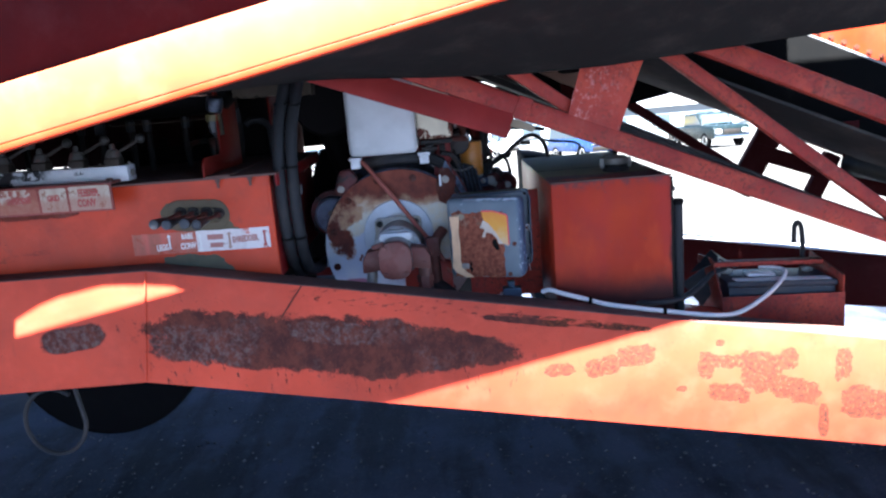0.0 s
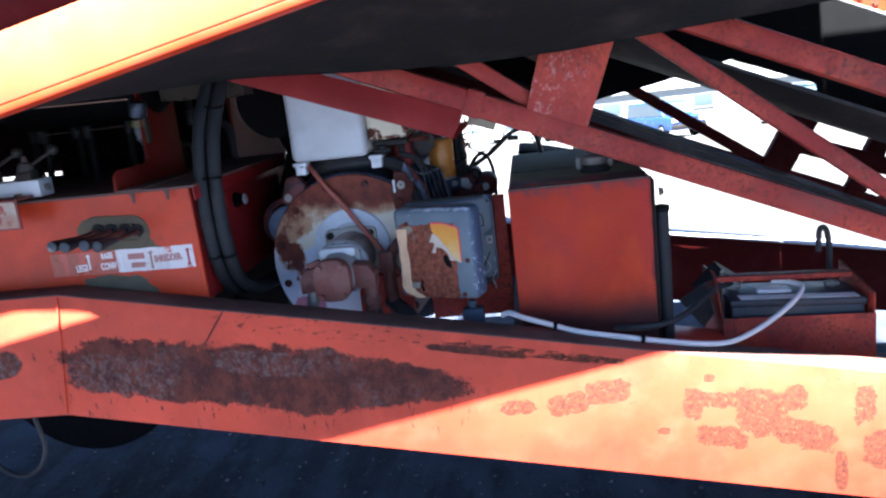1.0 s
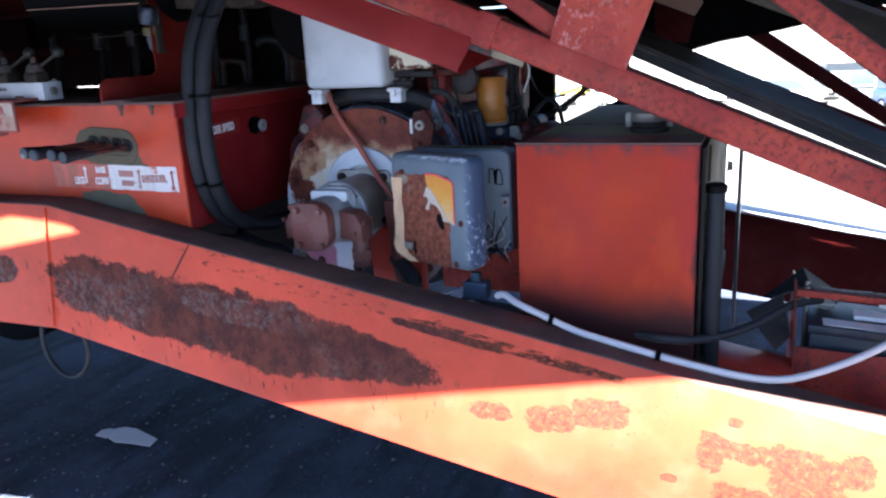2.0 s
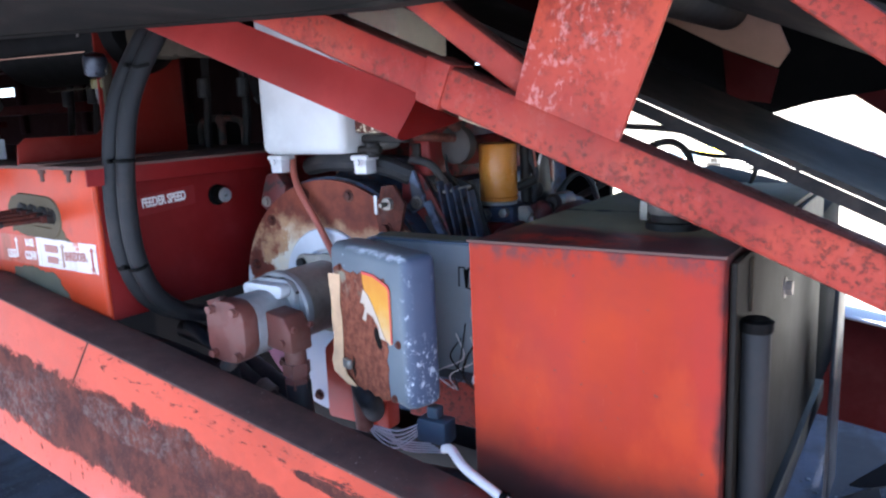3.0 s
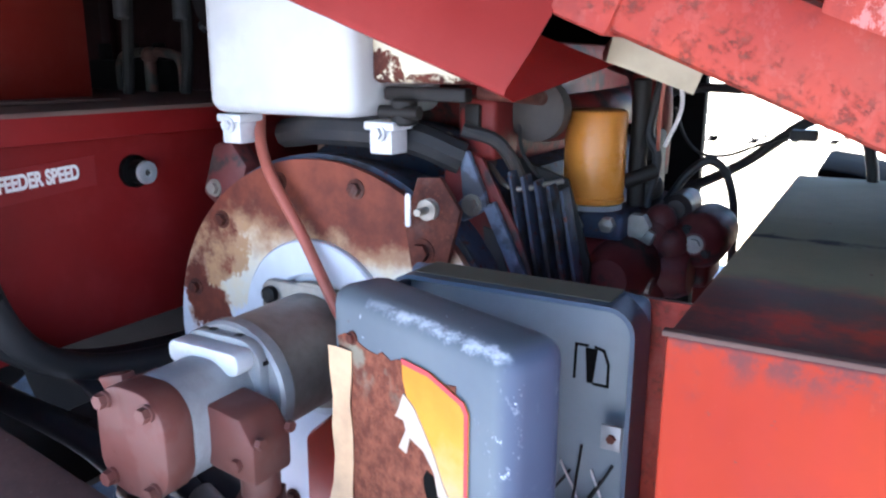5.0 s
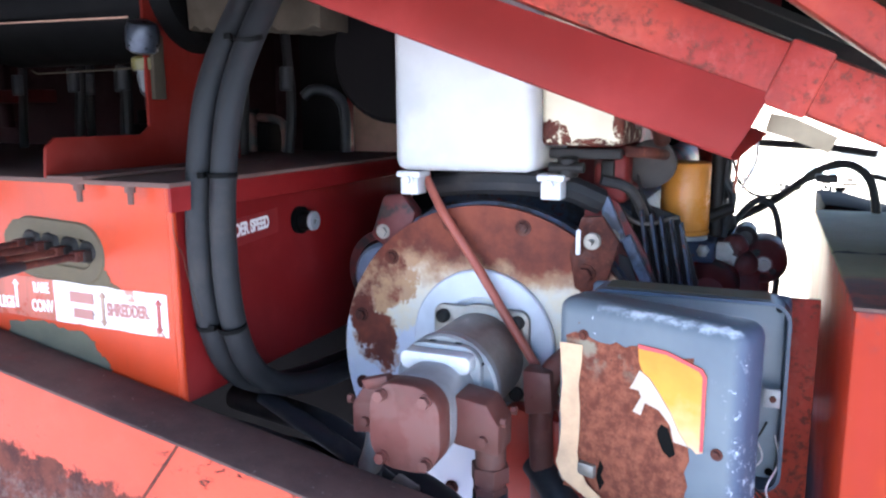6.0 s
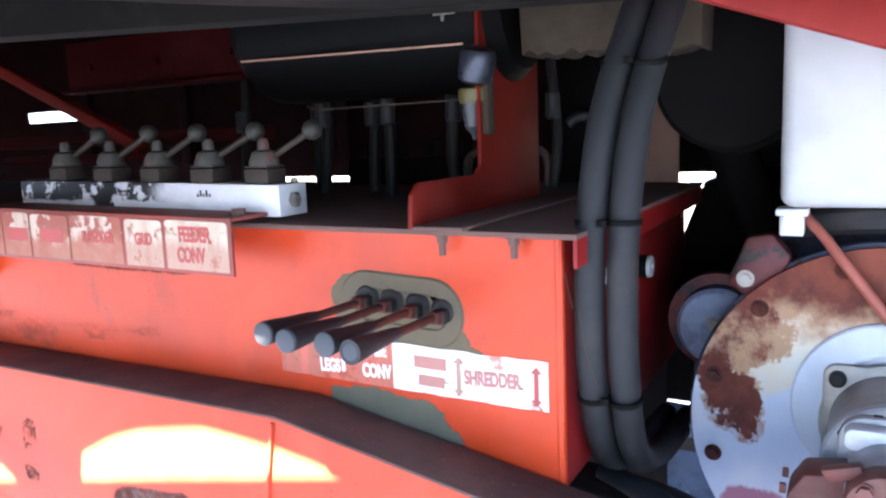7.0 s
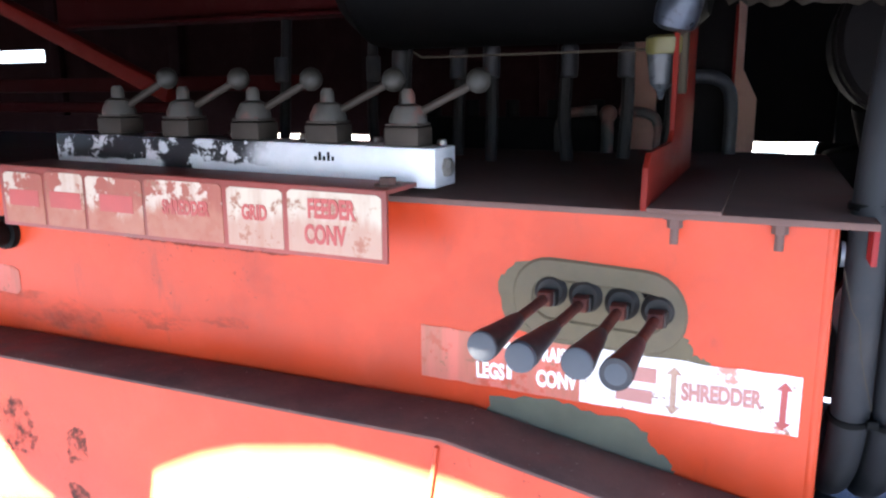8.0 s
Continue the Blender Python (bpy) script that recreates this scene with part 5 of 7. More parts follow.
    part("exhaust_manifold", tube([(-0.05, 3.16, 1.36), (0.02, 3.14, 1.35), (0.06, 3.16, 1.30), (0.10, 3.25, 1.30), (0.12, 3.6, 1.31)], 0.035, 16), M_ENGINE_RED, e)
    part("red_casting", box(0.00, 0.062, 3.02, 3.10, 1.245, 1.335, 0.010, 3), M_ENGINE_RED, e, "red painted casting")
    part("casting_window", box(0.016, 0.040, 3.010, 3.022, 1.285, 1.325, 0.004), M_DARK, e)
    part("end_cover", lathe([(0.045, 0), (0.045, 0.03), (0.035, 0.035)], (0.095, 3.11, 1.315), (0, -1, 0), 24), M_SOOT3, e)
    part("filter_head", box(0.090, 0.212, 3.155, 3.26, 1.118, 1.160, 0.010, 3), M_ENGINE_BLUE, e)
    part("filter_gasket", lathe([(0.046, 0), (0.046, 0.008)], (0.148, 3.2, 1.160), n=30), M_ALU, e)
    part("banjo_bolt", lathe([(0.016, 0), (0.016, 0.022), (0.010, 0.024)], (0.135, 3.155, 1.138), (0, -1, 0), 6), M_STEEL, e)
    part("banjo_bolt", lathe([(0.012, 0), (0.012, 0.016), (0.008, 0.018)], (0.190, 3.155, 1.145), (0, -1, 0), 6), M_STEEL, e)
    part("head_foot", box(0.10, 0.20, 3.17, 3.30, 0.95, 1.118, 0.012, 3), M_ENGINE_RED, e)
    # dark starter and linkage on the far flank
    part("injection_pump", join(box(0.15, 0.262, 3.22, 3.50, 1.0, 1.15, 0.02, 3), lathe([(0.05, 0), (0.055, 0.02), (0.045, 0.10), (0.03, 0.12)], (0.205, 3.23, 1.07), (0, -1, 0), 24)), M_GRIME_RED, e)
    part("governor", join(lathe([(0.05, 0), (0.05, 0.10), (0.04, 0.12)], (0.175, 3.27, 1.06), (1, 0, 0), 24), ball((0.262, 3.25, 1.105), 0.030), ball((0.245, 3.25, 1.14), 0.026), ball((0.268, 3.26, 1.07), 0.026)), M_GRIME_RED, e)
    part("starter", join(lathe([(0.030, 0), (0.044, 0.012), (0.046, 0.12), (0.036, 0.14), (0.018, 0.155)], (0.300, 3.40, 1.108), (0, -1, 0), 24), lathe([(0.022, 0), (0.024, 0.09), (0.015, 0.10)], (0.262, 3.37, 1.155), (0, -1, 0), 18), box(0.235, 0.315, 3.30, 3.42, 1.02, 1.085, 0.014, 3)), M_GRIME_RED, e, "black greasy starter")
    part("solenoid_bolt", hexbolt((0.300, 3.245, 1.108), (0, -1, 0), 0.010, 0.008), M_STEEL, e)
    for x, z in ((0.286, 1.128), (0.316, 1.095)):
        part("starter_bolt", hexbolt((x, 3.252, z), (0, -1, 0), 0.006, 0.005), M_DARK, e)
    part("lever_arm", join(bar((0.19, 3.20, 1.145), (0.25, 3.19, 1.12), 0.012, 0.022, 0.003), lathe([(0.020, 0), (0.020, 0.02)], (0.225, 3.20, 1.14), (0, -1, 0), 6)), M_STEEL, e)
    part("link_rod", rod((0.20, 3.18, 1.06), (0.255, 3.18, 1.05), 0.014), M_STEEL, e)
    part("outlet_pipe", tube([(0.10, 3.60, 1.30), (0.20, 3.60, 1.335), (0.36, 3.60, 1.331), (0.46, 3.60, 1.322), (0.52, 3.60, 1.312)], 0.009, 14), M_RUBBER, e, "black rubber outlet hose")
    part("looped_hose", tube([(0.14, 3.60, 1.10), (0.30, 3.60, 1.19), (0.39, 3.60, 1.262), (0.425, 3.60, 1.283), (0.466, 3.60, 1.288), (0.50, 3.60, 1.268), (0.52, 3.60, 1.23), (0.53, 3.60, 1.15), (0.50, 3.60, 1.0)], 0.010, 12), M_RUBBER, e, "black looped hose")
    part("drain_line", tube([(0.50, 3.60, 1.266), (0.56, 3.60, 1.252), (0.62, 3.60, 1.246), (0.667, 3.60, 1.235), (0.68, 3.60, 1.20), (0.60, 3.60, 1.05)], 0.006, 10), M_RUBBER, e)
    part("intake_pipe", tube([(0.10, 3.45, 1.40), (0.16, 3.40, 1.38), (0.19, 3.36, 1.32), (0.19, 3.36, 1.20)], 0.034, 18), M_ENGINE_RED, e)
    part("side_clutter", join(box(0.18, 0.222, 3.28, 3.36, 1.15, 1.28, 0.01), rod((0.205, 3.24, 1.16), (0.205, 3.24, 1.36), 0.014, 14, 0.004), rod((0.19, 3.22, 1.20), (0.235, 3.24, 1.22), 0.012, 12), ball((0.215, 3.26, 1.25), 0.018), ball((0.222, 3.26, 1.19), 0.022)), M_DARK, e)
    part("fan_shroud", box(-0.50, 0.17, 3.92, 3.96, 0.62, 1.55, 0.01), M_BLACK, e)
    for pts, r, m in (
            ([(0.02, 3.0, 1.29), (0.07, 3.02, 1.27), (0.10, 3.05, 1.20), (0.13, 3.08, 1.12), (0.135, 3.10, 1.0)], 0.010, M_RUBBER),
            ([(0.07, 3.08, 1.30), (0.09, 3.06, 1.25), (0.125, 3.10, 1.19)], 0.003, M_RUBBER),
            ([(0.11, 3.14, 1.13), (0.108, 3.12, 1.07), (0.118, 3.12, 1.02), (0.128, 3.13, 1.06), (0.125, 3.14, 1.12)], 0.0022, M_CABLE_WHITE),
            ([(0.03, 3.06, 1.24), (0.09, 3.02, 1.21), (0.15, 3.06, 1.22)], 0.004, M_STEEL),
            ([(-0.30, 3.0, 1.27), (-0.18, 2.955, 1.285), (-0.05, 2.965, 1.28), (0.02, 3.0, 1.25)], 0.024, M_RUBBER),
            ([(0.23, 3.26, 1.36), (0.22, 3.24, 1.28), (0.235, 3.24, 1.24), (0.22, 3.25, 1.16)], 0.008, M_RUBBER),
            ([(0.27, 3.18, 1.38), (0.275, 3.20, 1.32), (0.25, 3.22, 1.26)], 0.003, M_CABLE_WHITE),
            ([(0.25, 3.20, 1.38), (0.242, 3.21, 1.31), (0.235, 3.24, 1.24)], 0.003, M_CABLE_PINK)):
        part("pipe", tube(pts, r, 10), m, e)


def stadium_at(cx, cz, w, h, r):
    return [(x + cx, z + cz) for x, z in stadium(w, h, r)]


engine_details()

# thick cable that arches over the tank, with its thin side wire
loom = thing("wiring_loom", (0.29, 3.39, 1.1), "black wiring loom arching beside the engine", "cable")
part("thick_cable", tube([(0.225, 3.36, 1.15), (0.255, 3.38, 1.20), (0.287, 3.39, 1.222), (0.316, 3.40, 1.195), (0.330, 3.42, 1.11), (0.325, 3.45, 0.95)], 0.0075, 10), M_RUBBER, loom)
part("thin_wire", tube([(0.225, 3.38, 1.31), (0.24, 3.40, 1.26), (0.27, 3.40, 1.232), (0.31, 3.42, 1.230), (0.35, 3.46, 1.245), (0.40, 3.52, 1.262)], 0.0028, 8), M_RUBBER, loom)
part("connector", box(0.395, 0.44, 3.50, 3.54, 1.252, 1.270, 0.004), M_RUBBER, loom)

# dark drum of the air cleaner
def air_cleaner():
    a = thing("air_cleaner", (-0.47, 3.15, 1.3), "black air cleaner drum", "air filter")
    part("drum", lathe([(0.13, 0), (0.14, 0.012), (0.14, 0.30), (0.13, 0.312)], (-0.43, 3.05, 1.53), (0, 1, 0), 36), M_NEAR_BLACK, a)
    part("band", ring((-0.43, 3.12, 1.53), (0, 1, 0), 0.138, 0.145, 0.025, 36), M_NEAR_BLACK, a)
    part("snorkel", tube([(-0.47, 3.3, 1.42), (-0.42, 3.35, 1.25), (-0.36, 3.4, 1.1)], 0.05, 16), M_NEAR_BLACK, a)


# near black: the shade inside the machine is put into this colour
M_NEAR_BLACK = plain("near_black", (0.005, 0.004, 0.004), 0.8, 0, 0.3, 12, 0.02, 0.3, 0.1)
air_cleaner()


# ---- header tank fittings ----
def header_tank_fittings():
    t = thing("tank_mount", (-0.2, 2.95, 1.28), "galvanised angle clips and rusty strap under the white tank", "bracket")
    for x in (-0.315, -0.045):
        part("clip", join(box(x - 0.024, x + 0.024, 2.885, 2.935, 1.294, 1.306, 0.003), box(x - 0.018, x + 0.018, 2.89, 2.93, 1.262, 1.294, 0.003), hexbolt((x, 2.885, 1.29), (0, -1, 0), 0.008, 0.006)), M_ALU_WHITE, t)
    part("strap", box(-0.055, 0.07, 2.912, 2.935, 1.332, 1.350, 0.004), M_DARK, t)
    part("drain_valve", join(rod((-0.02, 2.91, 1.30), (-0.02, 2.91, 1.335), 0.018, 14, 0.003), rod((-0.05, 2.90, 1.318), (0.01, 2.90, 1.318), 0.009)), M_DARK, t)
    part("rust_boss", lathe([(0.012, 0), (0.012, 0.008)], (0.0, 2.90, 1.45), (0, -1, 0), 14), M_RUSTY, t)


header_tank_fittings()
pipe = thing("pipe_elbow", (0.13, 3.0, 1.33), "rusty pipe elbow and clamp beside the header tank", "pipe")
part("elbow", tube([(0.072, 2.985, 1.402), (0.098, 2.99, 1.400), (0.114, 3.02, 1.385), (0.116, 3.06, 1.36)], 0.015, 14), M_RUSTY, pipe)
part("clamp", ring((0.082, 2.987, 1.401), (1, 0, -0.1), 0.015, 0.019, 0.010, 24, 0.001), M_STEEL, pipe)
part("lower_stub", tube([(0.07, 2.95, 1.345), (0.11, 2.96, 1.342), (0.125, 3.03, 1.335)], 0.010, 12), M_RUSTY, pipe)
solid("overflow_hose", tube([(-0.305, 2.945, 1.315), (-0.298, 2.935, 1.290), (-0.270, 2.905, 1.262), (-0.235, 2.885, 1.218), (-0.175, 2.878, 1.138), (-0.112, 2.866, 1.049), (-0.079, 2.862, 1.003), (-0.016, 2.86, 0.907), (0.02, 2.85, 0.83)], 0.0085, 12), M_CABLE_PINK, "thin faded red overflow hose", "hose")


# ---- lettering and decals on the cabinet ----
def decal_material(name, colour, wear, under, grime=0.75, low=0.0):
    k = Nodes(name)
    c = k.mix(k.ramp(k.noise(11, 7, 0.7), wear, wear + 0.04), colour, under)
    c = k.mix(k.ramp(k.noise(34, 6, 0.75), 0.58, 0.63), c, (0.22, 0.10, 0.06))
    run = k.ramp(k.noise(24, 5, 0.6, (1, 1, 0.10)), 0.44, 0.70)
    c = k.mix(k.math("MULTIPLY", run, grime), c, (0.27, 0.11, 0.065))
    if low:
        drip = k.math("MULTIPLY", k.math("SUBTRACT", k.noise(26, 6, 0.65, (1, 1, 0.18)), 0.5), 0.11)
        c = k.mix(k.math("MULTIPLY", k.ramp(k.math("ADD", k.z, drip), 1.298, 1.272), low), c, k.mix(k.noise(40, 4), (0.27, 0.070, 0.042), (0.33, 0.14, 0.085)))
    return k.done(c, 0.5, 0, k.noise(40, 4), 0.2, 0.0005)


M_DECAL = decal_material("worn_white_decal", (0.44, 0.36, 0.27), 0.57, (0.26, 0.12, 0.075), 0.55, 0.55)
M_DECAL_OLD = decal_material("scraped_decal", (0.44, 0.35, 0.27), 0.50, (0.25, 0.065, 0.042), 0.6, 0.95)
M_DECAL_PINK = decal_material("faded_pink_decal", (0.55, 0.13, 0.09), 0.52, (0.50, 0.06, 0.03))
M_LETTER = plain("letter_red", (0.34, 0.060, 0.050), 0.5, 0, 0.2, 30, 0.15)
M_LETTER_WHITE = plain("letter_white", (0.78, 0.74, 0.70), 0.5, 0, 0.1, 30, 0.1)


def face_text(text, size, x, z, y, slope=0.0, squeeze=0.62):
    return words(text, size, Matrix.Translation((x, y, z)) @ Matrix.Rotation(-math.atan(slope), 4, "Y") @ FACE, 0.0003, squeeze)


def cabinet_details():
    cab = cabinet
    # sign angle hung over the front edge
    sign = part("sign_angle", join(prism([(-1.772, 1.243), (-1.087, 1.233), (-1.087, 1.326), (-1.772, 1.338)], "y", 2.460, 2.466, 0.001), prism([(-1.772, 1.333), (-1.087, 1.321), (-1.087, 1.327), (-1.772, 1.339)], "y", 2.462, 2.556, 0.001)), M_SIGN, cab, "rusty red sign angle with scraped decals")
    part("sign_bolt", hexbolt((-1.105, 2.50, 1.327), (0, 0, 1), 0.012, 0.009), M_DUSTY, sign)
    def decal(x0, x1, m, up=0.0, lo=0.0):
        zt = lambda x: 1.326 - 0.0175 * (x + 1.087) - 0.006 - up
        zb = lambda x: 1.233 - 0.0146 * (x + 1.087) + 0.006 + lo
        return part("decal", prism([(x0, zb(x0)), (x1, zb(x1)), (x1, zt(x1) - 0.004), (x1 - 0.006, zt(x1)), (x0 + 0.006, zt(x0)), (x0, zt(x0) - 0.004)], "y", 2.4588, 2.4599), m, sign)
    decal(-1.232, -1.094, M_DECAL)
    decal(-1.330, -1.240, M_DECAL, 0.002)
    decal(-1.474, -1.338, M_DECAL_OLD)
    decal(-1.588, -1.480, M_DECAL_OLD, 0.002)
    decal(-1.672, -1.594, M_DECAL_OLD, 0.0)
    decal(-1.762, -1.678, M_DECAL_OLD, 0.004)
    part("letters", face_text("FEEDER", 0.034, -1.166, 1.298, 2.4583), M_LETTER, sign)
    part("letters", face_text("CONV", 0.034, -1.176, 1.264, 2.4583), M_LETTER, sign)
    part("letters", join(face_text("GRID", 0.028, -1.285, 1.288, 2.4583)), M_LETTER, sign)
    part("letters", join(face_text("SHREDDER", 0.027, -1.402, 1.288, 2.4583)), M_LETTER, sign)
    for x in (-1.53, -1.632, -1.72):
        part("faded_bar", prism([(x - 0.032, 1.276), (x + 0.032, 1.275), (x + 0.032, 1.30), (x - 0.032, 1.301)], "y", 2.4583, 2.4587), M_LETTER, sign)
    # long decal under the levers
    z0 = lambda x: 1.047 - 0.028 * (x + 0.845) * 0.5
    z1 = lambda x: 1.124 - 0.036 * (x + 0.845) * 0.5
    def band(x0, x1, m, y=2.5588):
        rnd = random.Random(int(-x0 * 1000))
        n = 12
        lo = [(x0 + (x1 - x0) * i / n, z0(x0 + (x1 - x0) * i / n) + rnd.uniform(0, 0.002)) for i in range(n + 1)]
        hi = [(x0 + (x1 - x0) * i / n, z1(x0 + (x1 - x0) * i / n) - rnd.uniform(0, 0.003)) for i in range(n, -1, -1)]
        return part("long_decal", prism(lo + hi, "y", y, y + 0.0010), m, cab)
    band(-1.088, -0.862, M_DECAL_PINK)
    band(-0.862, -0.602, M_DECAL_WHITE)
    for word, size, x, z in (("LEGS", 0.030, -0.985, 1.072), ("CONV", 0.030, -0.893, 1.072), ("RAISE", 0.026, -0.893, 1.106)):
        part("letters", face_text(word, size, x, z, 2.5583, 0.03), M_LETTER_WHITE, cab)
    part("letters", join(face_text("SHREDDER", 0.030, -0.690, 1.082, 2.5576, 0.03)), M_LETTER_PALE, cab)
    def arrow(x, za, zb, both, m, y):
        w, h = 0.0035, 0.010
        pts = [(x - w, za + (h if both else 0)), (x + w, za + (h if both else 0)), (x + w, zb - h), (x + 2.6 * w, zb - h), (x, zb), (x - 2.6 * w, zb - h), (x - w, zb - h)]
        if both:
            pts = [(x, za), (x + 2.6 * w, za + h), (x + w, za + h), (x + w, zb - h), (x + 2.6 * w, zb - h), (x, zb), (x - 2.6 * w, zb - h), (x - w, zb - h), (x - w, za + h), (x - 2.6 * w, za + h)]
        part("arrow", prism(pts, "y", y, y + 0.0008), m, cab)
    arrow(-0.620, 1.050, 1.110, True, M_LETTER, 2.5576)
    arrow(-0.958, 1.065, 1.118, False, M_LETTER_WHITE, 2.5583)
    arrow(-0.848, 1.050, 1.112, True, M_LETTER_WHITE, 2.5576)
    arrow(-0.745, 1.050, 1.112, True, M_DECAL, 2.5576)
    part("faded_bar", prism([(-0.822, 1.088), (-0.766, 1.087), (-0.766, 1.106), (-0.822, 1.107)], "y", 2.5576, 2.5584), M_LETTER_PALE, cab)
    part("faded_bar", prism([(-0.815, 1.060), (-0.770, 1.059), (-0.770, 1.076), (-0.815, 1.077)], "y", 2.5576, 2.5584), M_LETTER_PALE, cab)
    # knob and label on the end sheet
    side = lambda y, z: Matrix.Translation((CAB_X + 0.0022, y, z)) @ SIDE
    part("speed_label", prism([(2.655, 1.170), (2.845, 1.184), (2.845, 1.232), (2.655, 1.222)], "x", CAB_X + 0.0005, CAB_X + 0.0015), M_LABEL_RED, cab, "dark red label strip")
    part("letters", words("FEEDER SPEED", 0.032, side(2.748, 1.205) @ Matrix.Rotation(0.05, 4, "Z"), 0.0003, 0.66), M_LETTER_WHITE, cab)
    knob = part("speed_knob", lathe([(0.028, 0), (0.028, 0.010), (0.021, 0.012), (0.020, 0.034), (0.017, 0.038)], (CAB_X, 2.917, 1.198), (1, 0, 0), 28), M_BLACK, cab, "black speed knob")
    part("knob_face", lathe([(0.020, 0), (0.019, 0.006), (0.006, 0.007), (0.005, 0.004)], (CAB_X + 0.034, 2.917, 1.198), (1, 0, 0), 24), M_ALU, knob)
    # round knob and tag at the far end of the front
    k2 = part("throttle_knob", lathe([(0.030, 0), (0.030, 0.012), (0.022, 0.014), (0.022, 0.034), (0.018, 0.037)], (-1.90, CAB_Y, 1.205), (0, -1, 0), 28), M_BLACK, cab, "black throttle knob")
    part("knob_face", lathe([(0.021, 0), (0.020, 0.006), (0.005, 0.007)], (-1.90, CAB_Y - 0.034, 1.205), (0, -1, 0), 24), M_STEEL, k2)
    part("old_tag", prism([(-2.0, 1.095), (-1.895, 1.090), (-1.885, 1.10), (-1.885, 1.135), (-1.90, 1.142), (-2.0, 1.145)], "y", CAB_Y - 0.0012, CAB_Y - 0.0002), M_DECAL_PINK, cab, "scraped red tag")
    # lead seal wire hanging on the corner
    part("seal_wire", tube([(-0.572, 2.552, 1.25), (-0.566, 2.548, 1.225), (-0.560, 2.548, 1.205), (-0.552, 2.55, 1.19), (-0.546, 2.552, 1.15), (-0.53, 2.56, 1.09)], 0.0006, 6), M_TANDUST, cab)
    part("overspray", drab_patch([(-0.985, 1.036), (-0.90, 1.046), (-0.86, 1.038), (-0.80, 1.032), (-0.775, 1.02), (-0.77, 1.0), (-0.745, 0.985), (-0.735, 0.962), (-0.765, 0.955), (-0.99, 1.002)], 3), M_DRAB_GREEN, cab, "grey-green overspray patch")
    part("overspray", drab_patch([(-0.77, 1.16), (-0.73, 1.15), (-0.725, 1.128), (-0.705, 1.125), (-0.708, 1.10), (-0.735, 1.095), (-0.80, 1.108), (-0.90, 1.125), (-0.965, 1.135), (-0.975, 1.20), (-0.95, 1.23), (-0.87, 1.235), (-0.80, 1.225)], 4), M_DRAB, cab)


def drab_patch(pts, seed):
    rnd = random.Random(seed)
    out = []
    for a, b in zip(pts, pts[1:] + pts[:1]):
        for i in range(5):
            t = i / 5
            out.append((a[0] + (b[0] - a[0]) * t + rnd.uniform(-0.003, 0.003), a[1] + (b[1] - a[1]) * t + rnd.uniform(-0.003, 0.003)))
    bm = bmesh.new()
    vs = [bm.verts.new((x, CAB_Y - 0.0006, z)) for x, z in out]
    es = [bm.edges.new((vs[i], vs[(i + 1) % len(vs)])) for i in range(len(vs))]
    bmesh.ops.triangle_fill(bm, use_beauty=True, edges=es)
    ys = {v: bm.verts.new((v.co.x, v.co.y + 0.0005, v.co.z)) for v in vs}
    for i in range(len(vs)):
        a, b = vs[i], vs[(i + 1) % len(vs)]
        bm.faces.new((a, b, ys[b], ys[a]))
    return bm


M_SIGN = painted("sign_paint", (0.27, 0.055, 0.042), 0.6, 0.5, 0.4)
M_DECAL_WHITE = decal_material("white_decal", (0.70, 0.63, 0.60), 0.57, (0.58, 0.20, 0.15), 0.25)
M_LETTER_PALE = plain("pale_red_letters", (0.40, 0.17, 0.14), 0.5, 0, 0.2, 30, 0.15)
M_DRAB_GREEN = plain("greygreen_overspray", (0.095, 0.090, 0.060), 0.8, 0, 0.3, 26, 0.3, 0.3)
cabinet_details()


# ---- lever valve behind the slot ----
def hand_levers():
    v = thing("lever_valve", (-0.84, 2.57, 1.16), "four-spool lever valve with black hand grips", "hydraulic valve")
    part("valve_body", box(-0.93, -0.745, 2.585, 2.70, 1.10, 1.24, 0.006), M_DARK, v)
    for i, ((bx, bz), tip) in enumerate(zip(((-0.903, 1.190), (-0.858, 1.187), (-0.812, 1.182), (-0.767, 1.177)), ((-0.911, 2.325, 1.192), (-0.869, 2.319, 1.188), (-0.814, 2.329, 1.186), (-0.777, 2.335, 1.179)))):
        b, t = Vector((bx, 2.548, bz)), Vector(tip)
        cap = part("spool_cap", join(lathe([(0.021, 0), (0.022, 0.006), (0.022, 0.026), (0.016, 0.032)], (bx, 2.585, bz + 0.004), (0, -1, 0), 22), box(bx - 0.012, bx + 0.012, 2.538, 2.56, bz - 0.012, bz + 0.008, 0.003)), M_DARK, v)
        lev = part("lever", join(rod(b, t.lerp(b, 0.35), 0.0065, 12), box(bx - 0.009, bx + 0.009, 2.525, 2.548, bz - 0.009, bz + 0.009, 0.002)), M_RUSTY, v)
        d = (t - b).normalized()
        part("grip", lathe([(0.008, 0), (0.0095, 0.01), (0.0135, 0.065), (0.0165, 0.095), (0.0165, 0.106)], t.lerp(b, 0.475), t - b, 22), M_GRIP, lev, "black rubber grip")
        part("grip_end", lathe([(0.0165, 0), (0.0155, 0.004), (0.011, 0.006)], t - d * 0.0012, d, 22), M_GREYCAP, lev)


M_GRIP = plain("grip_rubber", (0.017, 0.017, 0.019), 0.55, 0, 0.2, 50, 0.25)
hand_levers()


